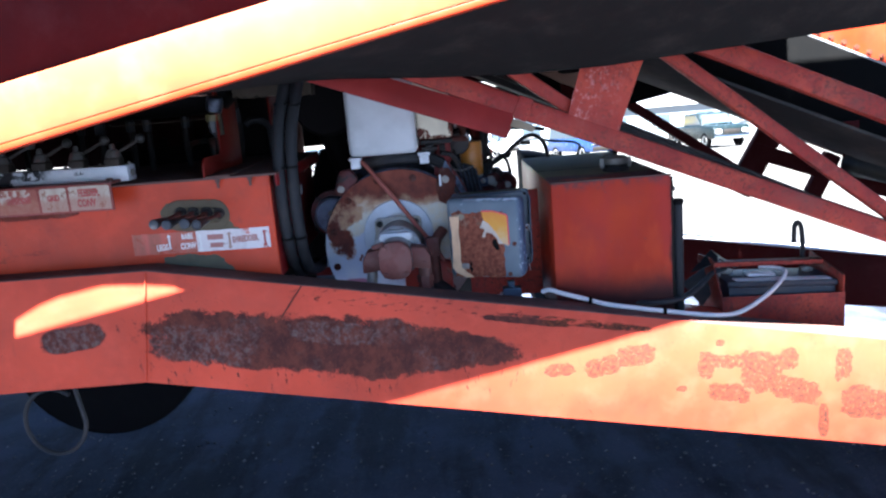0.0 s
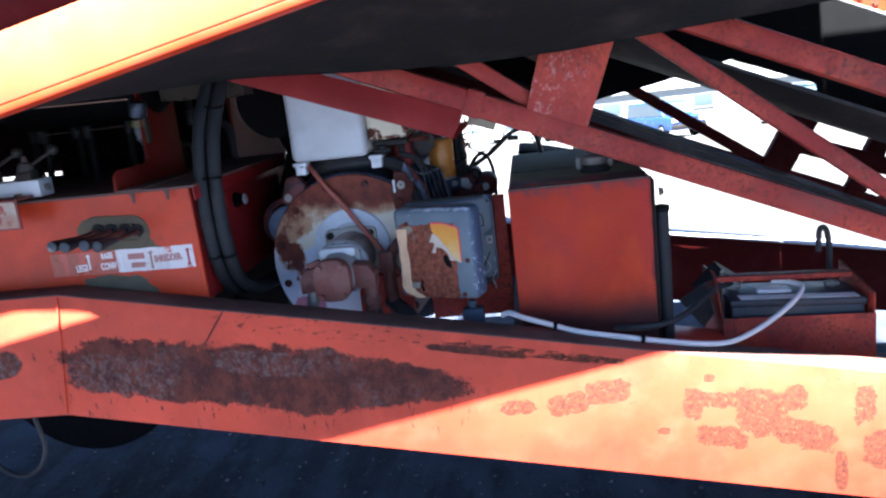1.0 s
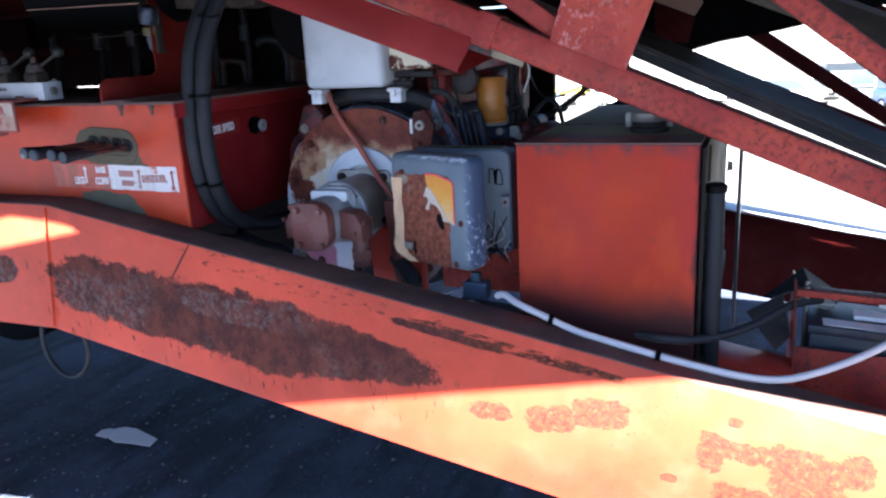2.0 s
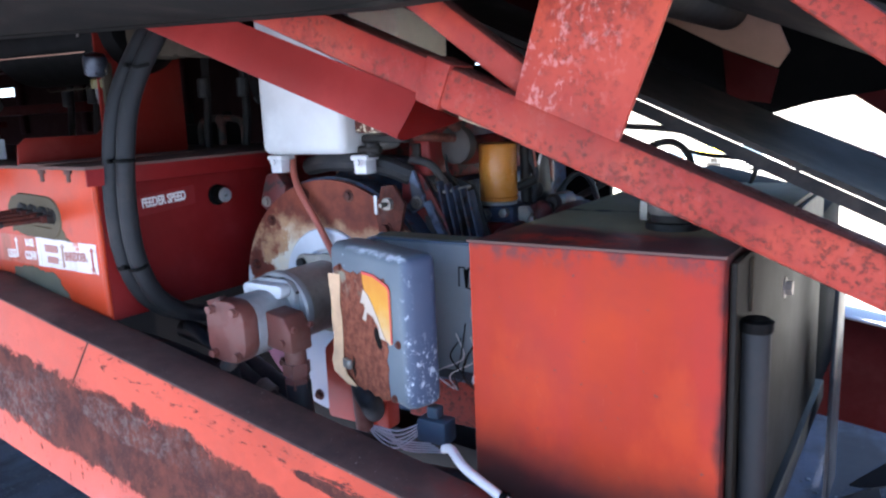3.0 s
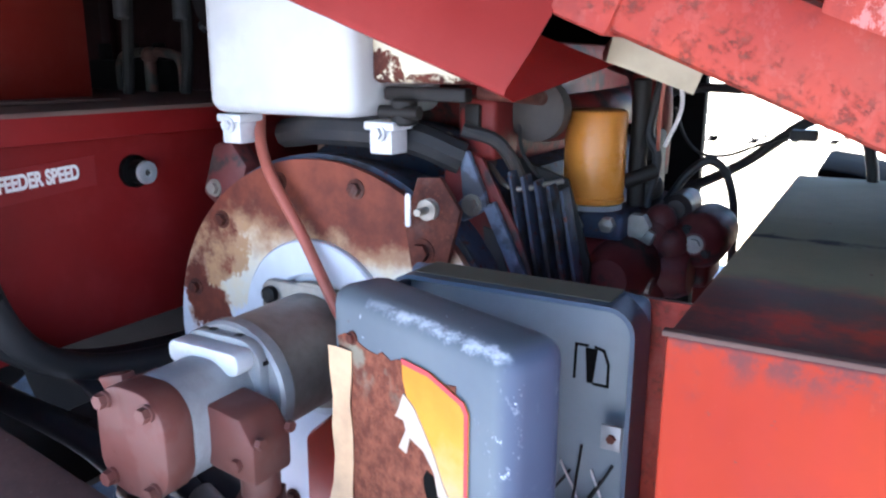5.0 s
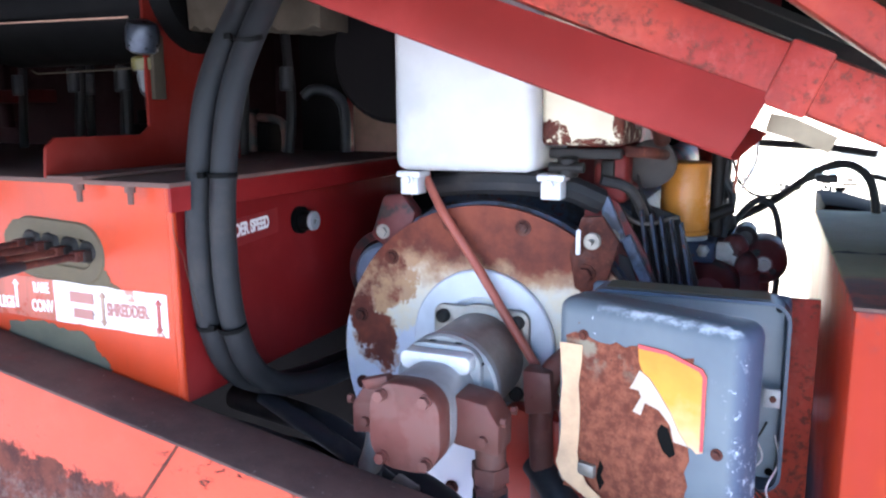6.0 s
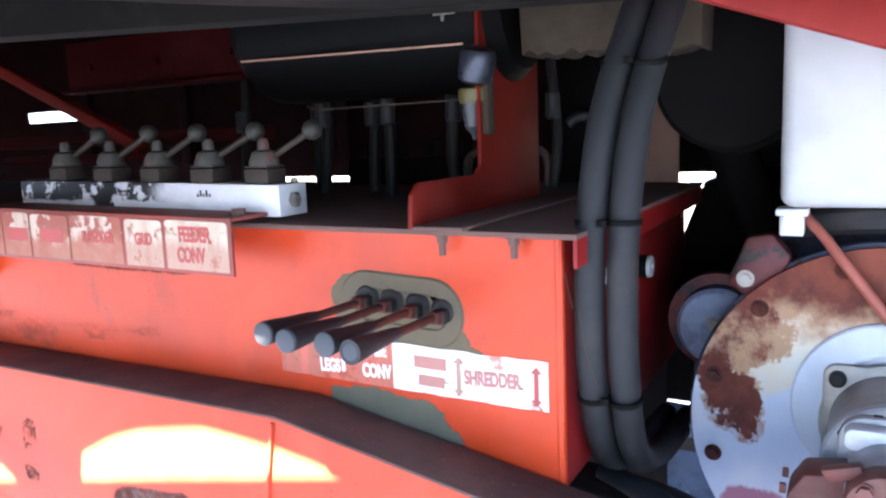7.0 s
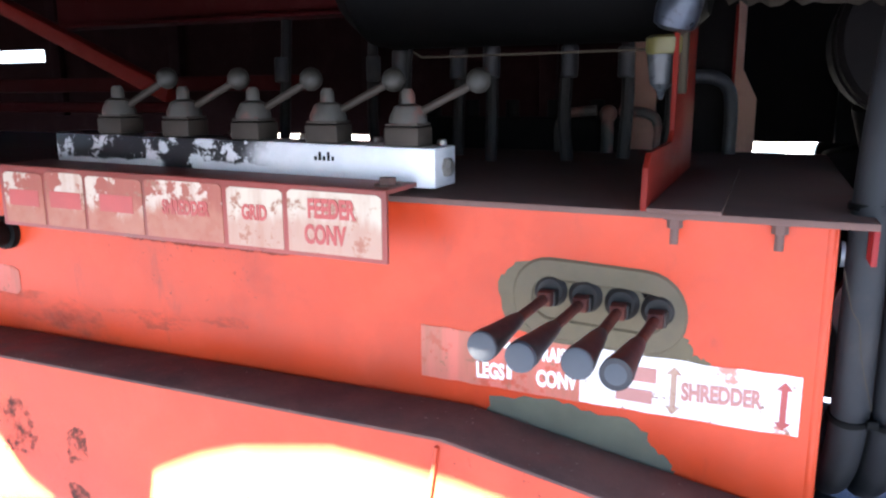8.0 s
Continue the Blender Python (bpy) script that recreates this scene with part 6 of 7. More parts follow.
# ---- manifold with five ball levers ----
def manifold_material():
    k = Nodes("flaking_black_on_aluminium")
    left = k.ramp(k.math("ADD", k.x, k.math("MULTIPLY", k.math("SUBTRACT", k.noise(12, 5), 0.5), 0.20)), -1.36, -1.30)
    flake = k.ramp(k.noise(26, 7, 0.7), 0.52, 0.55)
    low = k.ramp(k.math("ADD", k.z, k.math("MULTIPLY", k.math("SUBTRACT", k.noise(20, 6), 0.5), 0.03)), 1.346, 1.342)
    bare = k.most(left, flake, k.math("MULTIPLY", low, k.ramp(k.noise(8, 3), 0.4, 0.5)))
    c = k.mix(bare, (0.018, 0.018, 0.02), k.mix(k.noise(40, 5), (0.55, 0.56, 0.58), (0.74, 0.74, 0.75)))
    return k.done(c, k.mix(bare, (0.35,) * 3, (0.42,) * 3), k.math("MULTIPLY", bare, 0.15), bare, 0.3, 0.0008)


M_MANIFOLD = manifold_material()
manifold = thing("valve_manifold", (-1.4, 2.58, 1.325), "long aluminium valve manifold with flaking black paint", "hydraulic valve")
part("block", prism([(-1.744, 1.331), (-1.060, 1.319), (-1.060, 1.372), (-1.744, 1.384)], "y", 2.549, 2.620, 0.002), M_MANIFOLD, manifold)
for x in (-1.70, -1.43, -1.30, -1.175, -1.075):
    part("cap_screw", lathe([(0.007, 0), (0.007, 0.006), (0.005, 0.008)], (x, 2.608, 1.3725 - 0.0175 * (x + 1.06)), n=12), M_STEEL, manifold)
part("stamp", join(*[box(-1.245 + 0.007 * q, -1.241 + 0.007 * q, 2.5482, 2.5489, 1.352, 1.352 + 0.006 * (1 + q % 2), 0) for q in range(5)]), M_BLACK, manifold, "stamped dark marks")
part("end_plug", lathe([(0.014, 0), (0.014, 0.006), (0.009, 0.010)], (-1.060, 2.585, 1.345), (1, 0, 0), 6), M_STEEL, manifold)


def ball_valve():
    """A turning lever on a small square body; its foot at the origin."""
    v = thing("ball_lever", (0, 0, 0), "dusty ball-ended control lever on the valve manifold", "control lever", "levers on the manifold")
    part("base", join(box(-0.026, 0.026, -0.024, 0.024, 0, 0.026, 0.003), box(-0.024, 0.024, -0.022, 0.022, 0.0275, 0.031, 0.001)), M_DUSTYMETAL, v)
    part("dome", lathe([(0.026, 0.031), (0.026, 0.038), (0.019, 0.053), (0.010, 0.057), (0.0095, 0.070), (0.006, 0.076)], (0, 0, 0), n=24), M_DOME, v)
    arm = part("arm", rod((0.014, 0.004, 0.044), (0.092, 0.008, 0.082), 0.0055, 12), M_DUSTYMETAL, v)
    part("ball", ball((0.099, 0.0085, 0.0865), 0.0165, 20), M_GREYBALL, arm, "grey ball knob")
    return v


M_DUSTYMETAL = plain("dusty_metal", (0.030, 0.022, 0.016), 0.7, 0.1, 0.3, 50, 0.16)
M_DOME = painted("painted_dome", (0.052, 0.047, 0.040), 0.6, 0.6, 0.14, second=(0.10, 0.045, 0.035), scale=3)
first = ball_valve()
spots = [(-1.112, 0.0), (-1.238, 0.05), (-1.366, -0.04), (-1.497, 0.02), (-1.630, -0.03)]
first.matrix_basis = Matrix.Translation((spots[0][0], 2.578, 1.373))
for x, a in spots[1:]:
    copy_thing(first, Matrix.Translation((x, 2.578, 1.373 - 0.0175 * (x + 1.112))) @ Matrix.Rotation(a, 4, "Z"))


# ---- black receiver, strap wires, sight bowl and hoses behind the levers ----
def receiver():
    r = thing("air_receiver", (-1.05, 2.9, 1.5), "black cylindrical air receiver held by wires", "pressure tank")
    part("shell", lathe([(0.05, 0), (0.11, 0.012), (0.142, 0.05), (0.146, 0.08), (0.146, 0.54), (0.142, 0.57), (0.11, 0.605), (0.05, 0.617)], (-1.36, 2.88, 1.665), (1, 0, 0), 48), M_BLACK, r)
    part("wire", tube([(-1.30, 2.745, 1.60), (-0.80, 2.72, 1.588)], 0.002, 6, curve=False), M_TAN, r)
    part("wire", tube([(-1.235, 2.86, 1.512), (-1.22, 2.862, 1.503), (-0.83, 2.796, 1.503)], 0.002, 6, curve=False), M_TANDUST, r)
    part("bracket_mark", join(box(-0.86, -0.82, 2.732, 2.736, 1.64, 1.645, 0), box(-0.86, -0.82, 2.732, 2.736, 1.655, 1.66, 0), box(-0.845, -0.84, 2.732, 2.736, 1.63, 1.665, 0)), M_STEEL, r)
    b = thing("filter_bowl", (-0.785, 2.73, 1.5), "scuffed grey filter bowl with amber ring", "air filter")
    part("head", lathe([(0.018, 0), (0.028, 0.006), (0.030, 0.02), (0.030, 0.045), (0.026, 0.055), (0.012, 0.06)], (-0.790, 2.74, 1.525), (0.25, -0.15, 1), 24), M_BLUE_GREY, b)
    part("amber_ring", lathe([(0.026, 0), (0.028, 0.004), (0.028, 0.022), (0.022, 0.026)], (-0.800, 2.76, 1.494), n=24), M_AMBER, b)
    part("bowl", lathe([(0.003, 0), (0.007, 0.012), (0.016, 0.022), (0.020, 0.05), (0.022, 0.062)], (-0.805, 2.765, 1.432), n=20), M_BOWL, b)
    part("stem", box(-0.782, -0.770, 2.745, 2.775, 1.44, 1.56, 0.003), M_TANDUST, b)


M_AMBER = plain("amber_plastic", (0.085, 0.072, 0.02), 0.4, 0, 0.2, 30, 0.2)
M_BLUE_GREY = plain("scuffed_grey_metal", (0.045, 0.052, 0.066), 0.30, 0.6, 0.7, 60, 0.15)
M_BOWL = plain("cloudy_bowl", (0.045, 0.05, 0.055), 0.3, 0, 0.2, 30, 0.25)
receiver()

rnd = random.Random(12)
for i, (x, y) in enumerate(((-1.78, 3.25), (-1.55, 3.30), (-1.38, 3.10), (-1.27, 3.15), (-1.16, 3.05), (-1.02, 3.1), (-0.93, 3.2), (-0.86, 3.3))):
    h = thing("hanging_hose", (x, y, 1.31), "dark dusty hydraulic hose with crimped end", "hose", "hoses behind the levers")
    top = 1.62 + rnd.uniform(0.1, 0.25)
    part("hose", tube([(x, y, 1.31), (x + rnd.uniform(-0.01, 0.01), y + 0.01, 1.45), (x + rnd.uniform(-0.03, 0.03), y + 0.05, top), (x, y + 0.2, top + 0.25)], 0.013, 10), M_DARK, h)
    part("ferrule", rod((x, y, 1.47), (x, y + 0.002, 1.53), 0.017, 12, 0.003), M_RUBBER, h)
loop = thing("looped_hose", (-0.984, 3.31, 1.31), "dusty steel-ended hoses looped together on the lid", "hose")
for s in (-1, 1):
    part("hose", tube([(-0.984 + s * 0.107, 3.31, 1.312), (-0.984 + s * 0.107, 3.31, 1.368), (-0.984 + s * 0.087, 3.31, 1.395), (-0.984 + s * 0.025, 3.31, 1.403)], 0.011, 10), M_DOME, loop)
part("tee", join(rod((-0.984, 3.31, 1.312), (-0.984, 3.31, 1.39), 0.014, 12), ball((-0.984, 3.31, 1.395), 0.020)), M_DOME, loop)
solid("bent_hose", tube([(-0.738, 3.385, 1.31), (-0.738, 3.385, 1.40), (-0.745, 3.375, 1.445), (-0.769, 3.355, 1.468), (-0.81, 3.345, 1.472), (-0.835, 3.34, 1.455)], 0.014, 12), M_RUBBER, "bent black hose beside the upright bracket", "hose")

# ---- twin hose bundle at the cabinet's corner ----
for dx, dy in ((-0.022, 0.0), (0.022, 0.006)):
    twin = thing("twin_hose", (-0.51 + dx, 2.59 + dy, 1.0), "thick grey-black hydraulic hose tied to its twin", "hose", "twin hoses at the cabinet corner")
    part("ferrule", rod((-0.4615 + dx, 2.82 + dy, 1.775), (-0.47 + dx, 2.785 + dy, 1.725), 0.0255, 20, 0.003), M_STEEL, twin, "crimped steel ferrule")
    part("hose", tube([(-0.47 + dx, 2.78 + dy, 1.72), (-0.490 + dx, 2.69 + dy, 1.60), (-0.514 + dx, 2.62 + dy, 1.46), (-0.525 + dx, 2.592 + dy, 1.313), (-0.526 + dx, 2.585 + dy, 1.17), (-0.525 + dx, 2.600 + dy, 1.06), (-0.527 + dx, 2.645 + dy, 0.975), (-0.530 + dx, 2.73 + dy, 0.918), (-0.530 + dx, 2.86 + dy, 0.885), (-0.530 + dx, 3.1 + dy, 0.86)], 0.0215, 16), M_HOSE, twin)
for x, y, z, d in ((-0.525, 2.594, 1.313, (0, 0, 1)), (-0.504, 2.652, 1.53, (0.06, -0.3, 1)), (-0.525, 2.598, 1.062, (0, -0.25, 1))):
    solid("cable_tie", join(*[ring((x + s, y + 0.002, z), d, 0.0215, 0.0245, 0.008, 24, 0.001) for s in (-0.022, 0.022)], box(x - 0.006, x + 0.006, y - 0.026, y - 0.018, z - 0.001, z + 0.009, 0.001)), M_BLACK, "black cable tie round the twin hoses", "cable tie", "ties on the twin hoses")


# ---- battery tray beside the tank ----
def beam_top(x):
    return 1.022 - 0.18 * (x + 1.01)


def battery_corner():
    tray = thing("battery_tray", (1.3, 2.85, 0.42), "rusty red steel battery tray behind the beam", "tray")
    part("front_plate", prism([(1.055, 0.40), (1.525, 0.33), (1.525, 0.655), (1.055, 0.672)], "y", 2.735, 2.742, 0.001), M_TRUSS, tray)
    part("end_plate", prism([(2.742, 0.40), (3.02, 0.40), (3.02, 0.78), (2.86, 0.80), (2.742, 0.66)], "x", 1.055, 1.061, 0.001), M_TRUSS, tray)
    part("end_plate", prism([(2.742, 0.33), (3.02, 0.33), (3.02, 0.76), (2.742, 0.72)], "x", 1.519, 1.525, 0.001), M_TRUSS, tray)
    part("floor_plate", prism([(1.061, 0.43), (1.519, 0.40), (1.519, 0.408), (1.061, 0.438)], "y", 2.742, 3.02, 0.0), M_TRUSS, tray)
    part("hold_down", bar((1.06, 2.86, 0.775), (1.50, 2.88, 0.750), 0.045, 0.018, 0.003), M_TRUSS, tray)
    part("hold_down_rod", rod((1.085, 2.86, 0.46), (1.085, 2.86, 0.80), 0.006), M_STEEL, tray)
    bat = thing("battery", (1.3, 2.85, 0.44), "black lead battery with a white top label", "battery")
    part("case", prism([(1.09, 0.44), (1.505, 0.41), (1.505, 0.680), (1.09, 0.700)], "y", 2.765, 2.965, 0.008), M_BATTERY, bat)
    part("lid", prism([(1.085, 0.697), (1.510, 0.676), (1.510, 0.700), (1.085, 0.722)], "y", 2.760, 2.970, 0.006), M_BATTERY, bat)
    part("label", prism([(1.12, 0.7215), (1.49, 0.7025), (1.49, 0.7035), (1.12, 0.7225)], "y", 2.768, 2.815, 0), M_LETTER_WHITE, bat, "white paper label")
    part("vent_cap", prism([(1.19, 0.717), (1.30, 0.712), (1.30, 0.724), (1.19, 0.729)], "y", 2.83, 2.88, 0.004), M_LETTER_WHITE, bat)
    for x, z in ((1.13, 0.72), (1.45, 0.703)):
        part("terminal", join(lathe([(0.012, 0), (0.010, 0.022)], (x, 2.90, z), n=14), box(x - 0.022, x + 0.022, 2.885, 2.915, z + 0.004, z + 0.018, 0.003)), M_STEEL, bat)
    flap = thing("rubber_flap", (1.07, 2.88, 0.75), "bent black rubber flap over the tray's corner", "rubber flap")
    part("sheet", strip([[(0.985, 2.90, 0.735), (1.02, 2.86, 0.755)], [(1.075, 2.92, 0.815), (1.09, 2.85, 0.790)], [(1.155, 2.93, 0.755), (1.155, 2.86, 0.745)]], 0.004, (0, 0, 1)), M_RUBBER, flap)
    part("hanging_sheet", strip([[(0.945, 2.88, 0.70), (1.03, 2.87, 0.76)], [(1.02, 2.87, 0.60), (1.055, 2.86, 0.65)]], 0.004, (0, 1, 0)), M_RUBBER, flap)


M_BATTERY = plain("battery_case", (0.022, 0.026, 0.036), 0.45, 0, 0.2, 30, 0.3)
battery_corner()
bt = lambda x: beam_top(x) + 0.0085
solid("white_cable", tube([(0.350, 2.60, bt(0.350) + 0.004), (0.375, 2.585, bt(0.375) + 0.018), (0.42, 2.555, bt(0.42) + 0.016), (0.49, 2.535, bt(0.49) + 0.010), (0.57, 2.522, bt(0.57)), (0.66, 2.510, bt(0.66)), (0.80, 2.502, bt(0.80)), (0.93, 2.508, bt(0.93)), (1.02, 2.535, bt(1.02) + 0.004), (1.10, 2.59, 0.672), (1.19, 2.66, 0.690), (1.26, 2.72, 0.712), (1.31, 2.78, 0.728), (1.325, 2.82, 0.738), (1.30, 2.86, 0.742), (1.25, 2.88, 0.745)], 0.0085, 12), M_CABLE_WHITE, "dirty white battery cable lying on the beam", "cable")
for x, y, up in ((0.505, 2.532, 0.008), (0.76, 2.503, 0.0)):
    solid("cable_tie", ring((x, y, bt(x) + up), (1, 0, -0.18), 0.009, 0.0125, 0.012, 20, 0.001), M_BLACK, "black tape round the white cable", "cable tie")
solid("black_cable", tube([(0.60, 2.70, 0.70), (0.76, 2.60, bt(0.76) + 0.002), (0.87, 2.66, 0.705), (0.96, 2.74, 0.715), (1.05, 2.83, 0.745), (1.12, 2.89, 0.745)], 0.011, 12), M_RUBBER, "black battery cable crossing to the tank", "cable")
solid("hose_loop", tube([(1.48, 3.0, 0.62), (1.482, 3.0, 0.78), (1.475, 3.0, 0.86), (1.462, 3.0, 0.885), (1.448, 3.0, 0.87), (1.446, 3.0, 0.80)], 0.010, 12), M_RUBBER, "short black hose loop standing by the battery", "hose")


# hidden by the beam; added only to keep sun off the ground below
solid("floor_plate", prism([(1.00, 0.345), (2.9, 0.01), (2.9, 0.018), (1.00, 0.353)], "y", 2.557, 3.5, 0.001), M_DUSTY, "unseen plate added behind the beam to shade the ground", "machine panel")


solid("rear_housing", prism([(0.43, 0.55), (0.83, 0.55), (0.83, 1.085), (0.70, 1.12), (0.50, 1.172), (0.43, 1.18)], "y", 3.75, 4.15, 0.012), M_PITCH, "near-black housing behind the fuel tank", "machine part")


def tank_side():
    g = thing("tank_guard", (0.87, 2.8, 0.66), "black oily frame bolted to the tank's end", "guard frame")
    post = part("post", rod((0.868, 2.675, 0.56), (0.868, 2.675, 1.065), 0.021, 20, 0.003), M_HOSE, g, "grey pipe post")
    part("post_cap", lathe([(0.023, 0), (0.0245, 0.004), (0.0245, 0.016), (0.018, 0.020)], (0.868, 2.675, 1.060), n=24), M_BLACK, post)
    part("side_plate", box(0.836, 0.846, 2.64, 3.60, 0.60, 1.168, 0.003), M_SOOT2, g)
    part("seam_strip", box(0.846, 0.851, 2.725, 2.735, 1.075, 1.160, 0.001), M_TANDUST, g)
    part("outer_strip", prism([(3.40, 0.42), (3.58, 0.42), (3.62, 1.05), (3.46, 1.05)], "x", 0.895, 0.905, 0.002), M_BATTERY, g)
    part("bolt", hexbolt((0.885, 2.80, 1.10), (1, 0, 0), 0.012, 0.010), M_STEEL, g)
    solid("cross_member", prism([(0.84, 0.585), (1.06, 0.545), (1.06, 0.615), (0.84, 0.655)], "y", 2.68, 2.80, 0.004), M_RED, "red cross member between beam and tank", "machine frame")
    solid("tank_bearer", prism([(0.37, 0.60), (0.86, 0.60), (0.86, 0.654), (0.37, 0.654)], "y", 2.66, 3.66, 0.004), M_DARK, "dark steel bearer under the tank", "machine frame")
    solid("engine_bearer", prism([(-0.9, 0.56), (0.36, 0.50), (0.36, 0.60), (-0.9, 0.66)], "y", 2.95, 3.05, 0.004), M_DARK, "dark steel engine bearer", "machine frame")
    solid("engine_bearer", prism([(-0.9, 0.56), (0.36, 0.50), (0.36, 0.60), (-0.9, 0.66)], "y", 3.65, 3.75, 0.004), M_DARK, "dark steel engine bearer", "machine frame")
    solid("wire_plug", join(box(0.215, 0.285, 2.700, 2.745, 0.735, 0.785, 0.006), box(0.235, 0.262, 2.71, 2.735, 0.785, 0.81, 0.004)), M_BLUE, "blue-grey plug on loose wires below the instrument box", "plug")
    solid("drive_guard", prism([(-0.16, 0.66), (0.03, 0.66), (0.03, 0.875), (-0.10, 0.895), (-0.16, 0.84)], "y", 2.845, 2.895, 0.01), M_RED, "red guard plate below the drive", "guard")


def under_pump():
    # added dark plate that keeps the bright ground behind the beam out of sight
    solid("hiding_plate", box(-1.5, -0.60, 2.57, 2.94, 0.655, 0.667, 0.001), M_DARK, "dark plate added behind the beam to hide bright ground", "machine panel")
    runs = (((-0.95, 2.66, 0.80), (-0.5, 2.64, 0.745), (-0.2, 2.63, 0.70), (0.1, 2.66, 0.64), (0.4, 2.72, 0.60)),
            ((-0.95, 2.72, 0.84), (-0.5, 2.72, 0.80), (-0.25, 2.70, 0.72), (0.05, 2.70, 0.66), (0.35, 2.80, 0.62)),
            ((-0.60, 2.80, 0.86), (-0.40, 2.76, 0.80), (-0.15, 2.74, 0.70), (0.10, 2.74, 0.68)),
            ((-0.071, 2.662, 0.80), (-0.06, 2.66, 0.74), (0.0, 2.66, 0.66), (0.12, 2.68, 0.60), (0.3, 2.74, 0.57)))
    for q, run in enumerate(runs):
        h = thing("hydraulic_hose", run[0], "thick black oily hydraulic hose below the pump", "hose", "hoses below the pump")
        part("hose", tube(run, (0.026, 0.022, 0.018, 0.024)[q], 14), M_RUBBER, h)
        a, b = Vector(run[1]), Vector(run[2])
        part("ferrule", rod(a.lerp(b, 0.45), a.lerp(b, 0.62), (0.026, 0.022, 0.018, 0.024)[q] + 0.004, 16, 0.003), M_STEEL, h)


under_pump()
M_SOOT2 = plain("oily_brown_black", (0.014, 0.011, 0.008), 0.6, 0, 0.7, 9, 0.06, 0.3, 0.15)
tank_side()

# ---- dark inside of the machine ----
def bulkhead():
    b = thing("rear_bulkhead", (-2.5, 3.9, 1.3), "dark maroon bulkhead sheet behind the controls", "machine panel")
    part("sheet", box(-3.36, -1.05, 3.9, 3.91, 1.36, 2.96, 0), M_SHADED_MAROON, b)
    part("corner_sheet", join(box(-4.6, -3.36, 3.9, 3.91, 1.620, 2.96, 0), box(-4.6, -3.36, 3.9, 3.91, 1.36, 1.572, 0), box(-4.6, -3.74, 3.9, 3.91, 1.57, 1.622, 0)), M_SHADED_MAROON, b)
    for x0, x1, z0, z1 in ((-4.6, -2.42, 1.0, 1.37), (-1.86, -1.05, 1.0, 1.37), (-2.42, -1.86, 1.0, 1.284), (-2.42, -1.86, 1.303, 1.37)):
        part("lower_sheet", box(x0, x1, 3.912, 3.92, z0, z1, 0), M_SHADED_MAROON, b)
    for x in (-3.30, -2.7, -1.9, -1.3):
        part("stiffener", box(x, x + 0.05, 3.87, 3.9, 1.36, 2.96, 0.004), M_SHADED_MAROON, b)


# maroon taken almost to black: the interior's shade sits in this colour
M_SHADED_MAROON = painted("shaded_maroon", (0.016, 0.002, 0.002), 0.4, 0.7, 0.03, spec=0.1)
bulkhead()
block = thing("valve_block", (-1.2, 3.37, 1.31), "near-black valve block with pipe stubs on the lid", "hydraulic valve")
part("body", box(-1.48, -0.95, 3.335, 3.405, 1.309, 1.385, 0.008), M_NEAR_BLACK, block)
for q in range(5):
    part("pipe_stub", rod((-1.42 + 0.1 * q, 3.37, 1.38), (-1.42 + 0.1 * q, 3.37, 1.425), 0.016, 12, 0.002), M_NEAR_BLACK, block)
lit = thing("lit_panel", (-0.95, 3.95, 0.62), "rear sheet in a pale tan-red that stands in for daylight", "machine panel")
part("sheet", prism([(-1.15, 0.62), (-0.78, 0.62), (-0.78, 0.95), (-0.70, 1.28), (-0.70, 1.42), (-0.74, 1.5), (-0.74, 2.96), (-1.15, 2.96)], "y", 3.95, 3.962, 0.001), M_TANRED, lit)
part("stiffener", box(-1.10, -1.06, 3.925, 3.949, 1.40, 2.9, 0.003), M_TANRED, lit)
part("lower_flange", box(-1.15, -0.78, 3.93, 3.949, 0.62, 0.66, 0.003), M_TANRED, lit)
# near-black sheets added to fill gaps where the interior lies in shade
solid("dark_partition", box(-0.77, -0.36, 3.966, 3.974, 1.30, 2.9, 0), M_NEAR_BLACK, "near-black partition added behind the hoses", "machine panel")
solid("dark_partition", prism([(-0.63, 0.90), (-0.30, 0.90), (-0.30, 1.31), (-0.545, 1.31)], "y", 3.815, 3.82), M_NEAR_BLACK, "near-black lower partition added behind the hoses", "machine panel")
solid("hiding_sheet", box(-1.5, -0.60, 3.33, 3.34, 0.45, 1.0, 0), M_NEAR_BLACK, "near-black sheet added to hide bright ground under the cabinet", "machine panel")
casting = thing("side_casting", (-0.5, 3.55, 0.5), "near-black castings beside the engine", "engine part")
part("body", prism([(-0.66, 0.74), (-0.40, 0.74), (-0.40, 1.16), (-0.60, 1.16), (-0.69, 1.0)], "y", 3.5, 3.62, 0.015), M_NEAR_BLACK, casting)
part("upper_housing", prism([(-0.605, 1.15), (-0.40, 1.15), (-0.40, 1.34), (-0.545, 1.31)], "y", 3.47, 3.58, 0.012), M_NEAR_BLACK, casting)
part("round_cover", lathe([(0.10, 0), (0.10, 0.12), (0.06, 0.14)], (-0.50, 3.45, 1.02), (0, -1, 0), 24), M_NEAR_BLACK, casting)
solid("upper_partition", box(-0.70, 0.55, 3.98, 3.99, 1.56, 2.96, 0), M_SHADED_RED, "dark maroon partition above the engine", "machine panel")
solid("end_partition", box(-4.2, -4.18, 1.95, 3.895, 0.6, 2.96, 0), M_SHADED_MAROON, "dark maroon end sheet of the machine", "machine panel")
solid("strut", bar((-2.72, 3.0, 1.79), (-1.90, 3.0, 1.44), 0.04, 0.035, 0.005), M_RED_DULL, "maroon diagonal strut inside the machine", "machine frame")
solid("cross_rail", box(-3.2, -1.75, 3.30, 3.36, 1.45, 1.49, 0.005), M_SHADED_RED, "maroon cross rail behind the levers", "machine frame")
